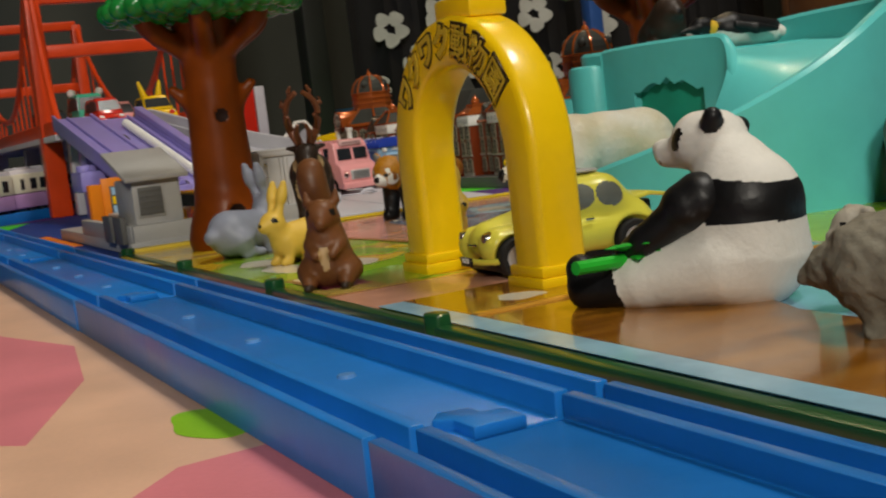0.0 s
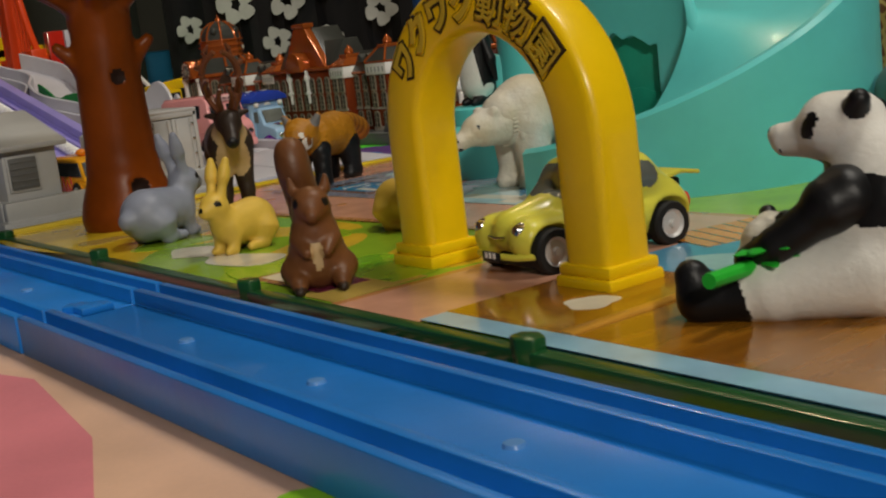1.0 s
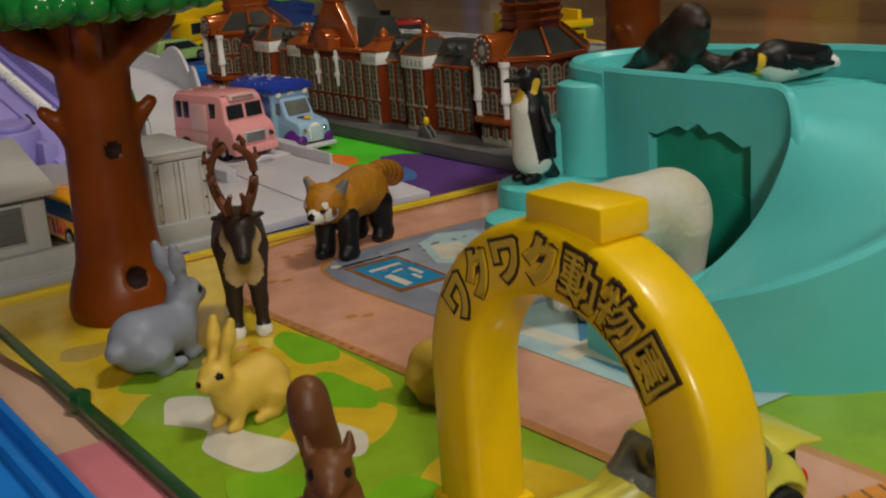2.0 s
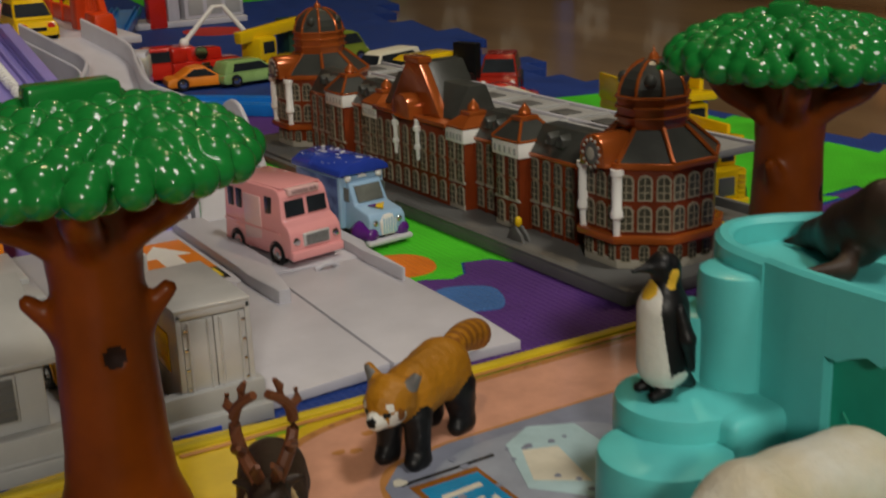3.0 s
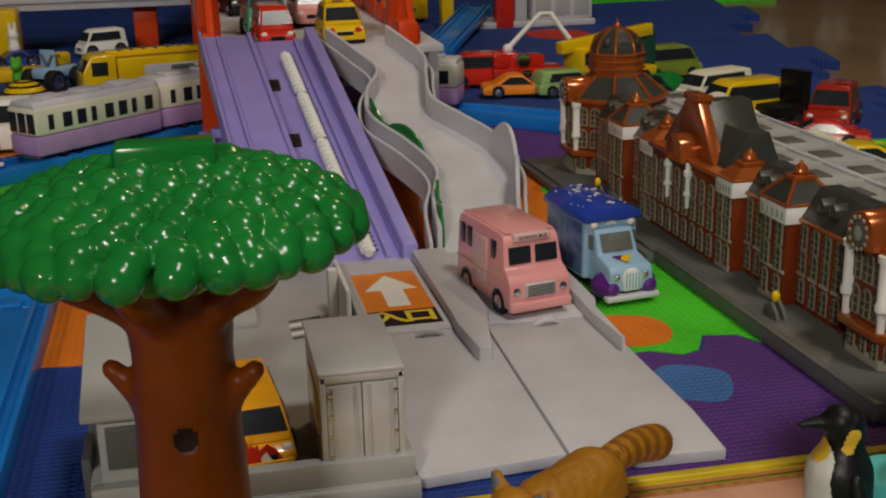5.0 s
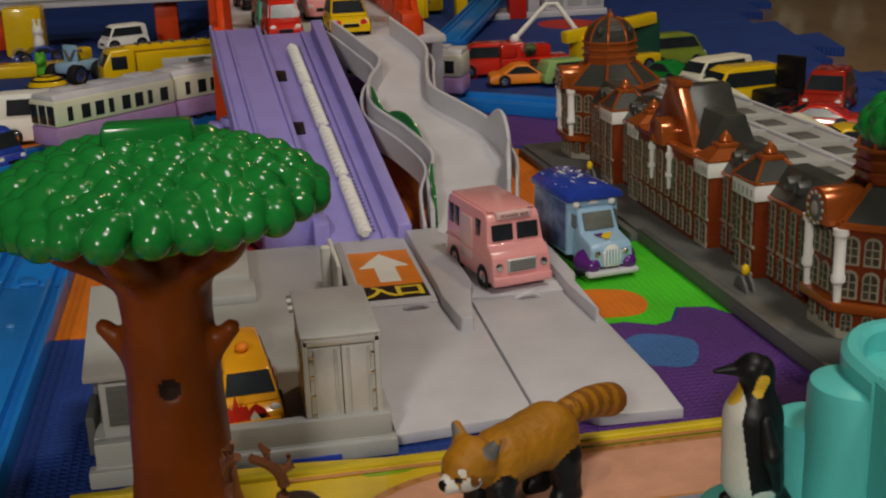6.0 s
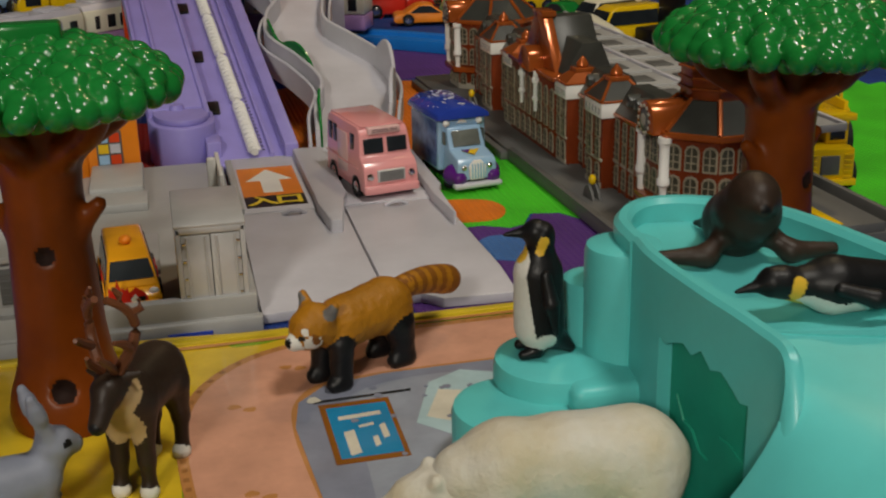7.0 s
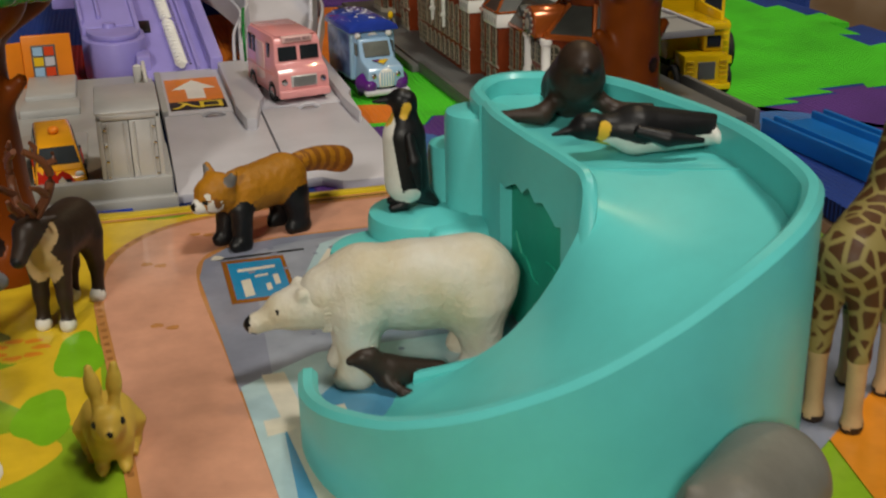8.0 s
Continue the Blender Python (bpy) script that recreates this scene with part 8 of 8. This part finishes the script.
blue_far = car("blue_car", -13.9, 139.4, -0.3, 200, NAVY, "dark blue open toy car far on the mats", L=5.6, W=3, H=1.9, wb=3.4, r=0.7, style="sport")
figure("white_rabbit_toy", [limb((0, 0, 0.7), (0, 0, 1.3), 0.62, 0.5), limb((0, 0, 2.0), (0.05, 0, 2.05), 0.6, 0.56), limb((0, 0.28, 2.5), (0, 0.34, 3.3), 0.2, 0.16), limb((0, -0.28, 2.5), (0, -0.34, 3.3), 0.2, 0.16)], [WHITE], -13.7, 139.6, 1.1, 250, "small white rabbit toy riding an open toy car", "toy figure", res=0.12, k=0.2)
figure("green_toy", [limb((0, 0, 0.6), (0, 0, 1.3), 0.6, 0.5), limb((0.1, 0, 1.9), (0.5, 0, 1.85), 0.6, 0.45), limb((0.1, 0.3, 2.3), (0.15, 0.3, 2.6), 0.26, 0.24), limb((0.1, -0.3, 2.3), (0.15, -0.3, 2.6), 0.26, 0.24)], [LEAF_PALE], -11.9, 126.4, -0.28, 260, "small green round-nosed toy standing on the mats", "toy figure", res=0.12, k=0.2)
car("white_car_far", -5.0, 146.5, -0.3, 205, WHITE, "white toy car far on the mats", L=5.4, W=3, H=3.0, wb=3.4, r=0.7, style="van")
tagged(part("yellow_beam", rbox(-24, -9.5, 128.5, 132.0, -0.34, 0.9, 0.2), CAB_YELLOW), "low yellow toy block lying on the mats", "toy block")

# left raised road with red piers
side_road = thing("side_road", 0, 0, 0, 0, "grey raised toy road on red piers", "toy road")
part("slab", rbox(-40, 6.5, 150, 160, 4.6, 5.8, 0.2), GREY, side_road)
part("rail", rbox(-40, 6.5, 149.6, 150.2, 5.5, 6.6, 0.1), GREY, side_road)
for x in (-34, -22, -1.4):
    part("pier", rbox(x, x + 2.8, 152, 155, -0.3, 4.7, 0.2), ORANGE_RED, side_road, "red pier")
tagged(part("yellow_block", rbox(-18.2, -13.8, 144.5, 148.5, -0.3, 5.4, 0.4), CAB_YELLOW), "yellow toy block with stepped top", "toy block")

# parked cars behind the railway curve and the station
car("fire_engine", 31.6, 111.0, -0.3, 172, RED, "glossy red toy fire engine with ladder gear", L=7.0, W=3.0, H=3.2, wb=4.2, r=0.65, style="van")
gear = thing("fire_gear", 35.6, 110.2, -0.3, 0, "red toy crane vehicle with silver fittings and a white folding boom", "toy vehicle")
part("chassis", rbox(-3.4, 3.4, -1.4, 1.4, 0.6, 1.8, 0.15), RED, gear)
part("cab", rbox(-3.4, -1.9, -1.35, 1.35, 1.8, 3.2, 0.25), RED, gear)
part("turret", rbox(-1.4, 1.6, -1.0, 1.0, 1.8, 2.9, 0.2), RED, gear)
for k in range(5):
    part("side_locker", rbox(-1.7 + k, -0.85 + k, -1.48, -1.38, 0.9, 1.65, 0.04), CHROME if k % 2 else RED, gear)
part("hose_reel", lathe([(0, 0.3), (0.6, 0.3), (0.7, 0.15), (0.7, -0.15), (0.6, -0.3), (0, -0.3)], 16, m=Matrix.Translation((-0.6, -1.2, 2.5)) @ Matrix.Rotation(radians(90), 4, "X")), CHROME, gear)
boom = [Vector(p) - Vector((35.6, 110.2, -0.3)) for p in ((33.82, 110.00, 3.18), (36.95, 110.00, 6.28), (37.95, 110.00, 6.28), (40.40, 109.00, 2.77))]
part("boom", tube([tuple(p) for p in boom], 0.24, 8), WHITE, gear, "white folding boom")
part("boom_joint", ball(*boom[0], 0.48, 0.48, 0.48), WHITE, gear)
part("boom_tip", ball(*boom[3], 0.42, 0.42, 0.42), WHITE, gear)
part("boom_seat", tube([(boom[0].x, boom[0].y, 1.5), tuple(boom[0])], 0.4, 8), RED, gear)
for s in (1, -1):
    for wx in (-2.4, 0, 2.4):
        wheel(gear, wx, s * 1.3, 0.65, 0.45)
car("orange_taxi", 33.4, 105.0, -0.3, -8, ORANGE, "orange toy sports car parked by the track", L=6.6, W=2.9, H=2.0, wb=3.8, style="sport")
car("green_car", 37.6, 104.2, -0.3, 8, material("pale_green_enamel", (0.30, 0.48, 0.16), rough=0.25, coat=0.5), "pale green toy car parked by the track", L=6.4, W=2.9, H=2.3, wb=3.8, style="kei")
crane = thing("crane_truck", 42.6, 106.6, -0.3, 20, "yellow toy crane truck with a long boom", "toy truck")
part("chassis", rbox(-4.5, 4.5, -1.5, 1.5, 0.6, 1.8, 0.15), CAB_YELLOW, crane)
part("cab", rbox(-4.4, -2.2, -1.4, 1.4, 1.8, 4.0, 0.3), CAB_YELLOW, crane)
part("boom", rbox(-5.5, 5.2, -0.5, 0.5, 4.0, 5.1, 0.15, m=Matrix.Rotation(radians(-5), 4, "Y")), CAB_YELLOW, crane)
for s in (1, -1):
    part("cab_window", rbox(-4.0, -2.6, s * 1.4 - 0.04, s * 1.4 + 0.04, 2.5, 3.6, 0.06), DARK_GLASS, crane)
    for wx in (-3, 0.8, 3):
        wheel(crane, wx, s * 1.35, 0.75, 0.5)
depot = thing("depot_building", 0, 0, 0, 0, "grey toy depot with a red pillar and yellow frame", "toy building")
part("base", rbox(38, 57.5, 153.5, 160, -0.34, 0.5, 0.15), GREY, depot)
part("block", rbox(49.0, 57.2, 154, 159, 0.5, 4.2, 0.2), GREY, depot)
for k in range(3):
    part("block_panel", rbox(49.5 + 2.6 * k, 51.5 + 2.6 * k, 153.86, 154.02, 1.0, 3.4, 0.05), GREY_WARM, depot)
part("red_pillar", rbox(44.0, 46.4, 153.4, 155.4, -0.3, 13, 0.2), RED, depot)
part("white_pillar", rbox(46.6, 48.2, 153.6, 155.6, -0.3, 13, 0.2), GREY, depot)
part("yellow_frame", rbox(37.4, 39.0, 156, 158, -0.34, 13, 0.2), CAB_YELLOW, depot)
part("yellow_frame", rbox(37.4, 44.2, 156, 157.6, 10, 11.4, 0.2), CAB_YELLOW, depot)
for k, (x, y) in enumerate(((32.0, 160.0), (35.6, 168.5))):
    w = thing("yellow_wagon", x, y, -0.3, 84, "orange yellow toy railway wagon with a dark window", "toy wagon", "yellow wagons")
    part("body", rbox(-3.6, 3.6, -2.1, 2.1, 0.4, 5.6, 0.35), CAB_YELLOW, w)
    part("nose", rbox(-4.0, -3.4, -1.6, 1.6, 0.4, 3.2, 0.25), CAB_YELLOW, w)
    part("window", rbox(-3.68, -3.55, -1.0, 1.0, 3.5, 4.6, 0.05), DARK_GLASS, w)
    part("coupler", ball(-4.1, 0, 1.8, 0.15, 0.4, 0.2), CHROME, w)
big_red = car("red_hatchback", 52.8, 84.6, -0.3, 232, material("dark_red_enamel", (0.36, 0.022, 0.012), rough=0.18, coat=0.5), "large glossy dark red toy hatchback on the blue mat", L=6.8, W=3.4, H=3.2, wb=4.2, r=0.75, style="kei")
car("olive_truck", 49.6, 109.8, -0.3, 8, material("olive_enamel", (0.20, 0.26, 0.03), rough=0.3, coat=0.4), "olive green toy truck behind the station", L=6.4, W=2.9, H=3.2, wb=3.8, style="van")
tagged(part("dark_green_box", rbox(43.6, 47.6, 107.8, 111.0, -0.34, 4.6, 0.15), material("dark_green_paint", (0.012, 0.06, 0.04), rough=0.4)), "dark green toy cargo box", "toy box")
car("cream_wagon", 48.9, 97.6, -0.3, 200, CREAM, "cream and yellow toy wagon behind the station", L=7, W=2.9, H=2.6, wb=4, style="van")
car("green_loco", 45.6, 101.5, -0.3, 120, LEAF, "green toy loader behind the station", L=6, W=2.8, H=2.0, wb=3.6, style="sport")
car("yellow_digger", 46.3, 86.8, -0.3, 190, CAB_YELLOW, "yellow toy digger with black hazard stripes", L=7, W=3.2, H=3.6, wb=4, style="van")
forklift = thing("forklift", 49.6, 84.8, -0.3, 200, "black toy forklift mast behind the station", "toy vehicle")
part("mast", rbox(-0.4, 0.4, -1.2, 1.2, 0.2, 4.4, 0.1), BLACK, forklift)
part("body", rbox(0.4, 3.0, -1.2, 1.2, 0.4, 2.0, 0.2), BLACK, forklift)
for s in (1, -1):
    wheel(forklift, 0.8, s * 1.2, 0.6, 0.4)
    wheel(forklift, 2.5, s * 1.2, 0.6, 0.4)
car("red_sports_car", 48.4, 78.6, -0.3, 150, RED, "red toy sports car behind the station", L=7, W=3, H=1.9, wb=4, style="sport")
car("yellow_sports_car", 46.4, 70.5, -0.3, 170, CAB_YELLOW, "yellow toy sports car behind the station", L=7.2, W=3.1, H=2.0, wb=4.2, r=0.7, style="sport")


def dump_truck(x, y, rz, k, label):
    d = thing("dump_truck", x, y, -0.3, rz, label, "toy truck", "dump trucks")
    part("bed", prism([(-3.4, 2.2), (-3.0, 4.2), (1.2, 4.4), (2.6, 4.5), (2.6, 4.1), (1.1, 3.8), (0.6, 1.9), (-3.2, 1.8)], -1.7, 1.7, 0.08, axis="y"), CAB_YELLOW, d, "yellow dump bed")
    part("bed_wall", rbox(-3.2, 1.2, -1.75, -1.5, 3.6, 4.9, 0.06), CAB_YELLOW, d)
    part("bed_wall", rbox(-3.2, 1.2, 1.5, 1.75, 3.6, 4.9, 0.06), CAB_YELLOW, d)
    part("nose", rbox(1.2, 3.3, -1.45, 1.45, 0.9, 2.7, 0.15), CAB_YELLOW, d)
    part("radiator", rbox(3.25, 3.38, -0.55, 0.55, 1.2, 2.3, 0.05), GREY_DARK, d, "dark radiator grille")
    for s in (1, -1):
        for j in range(5):
            part("step", rbox(3.2, 3.42, s * 1.05 - 0.24, s * 1.05 + 0.24, 1.0 + 0.32 * j, 1.12 + 0.32 * j, 0.02), CAB_YELLOW, d)
        part("headlight", ball(3.3, s * 1.05, 0.8, 0.1, 0.2, 0.14), WHITE, d)
        for wx in (2.0, -2.0):
            wheel(d, wx, s * 1.45, 0.95, 0.8, CAB_YELLOW)
    part("cab", rbox(1.1, 2.3, 0.1, 1.4, 2.7, 3.9, 0.1), CAB_YELLOW, d)
    part("cab_window", rbox(2.28, 2.34, 0.3, 1.2, 2.95, 3.7, 0.03), DARK_GLASS, d)
    part("bumper", rbox(3.2, 3.5, -1.55, 1.55, 0.55, 0.95, 0.06), CAB_YELLOW, d)
    d.matrix_basis = d.matrix_basis @ Matrix.Scale(k, 4)


dump_truck(40.9, 47.6, -97, 0.9, "yellow toy dump truck on the green mat")
dump_truck(43.6, 53.6, -102, 1.2, "larger yellow toy dump truck behind another")
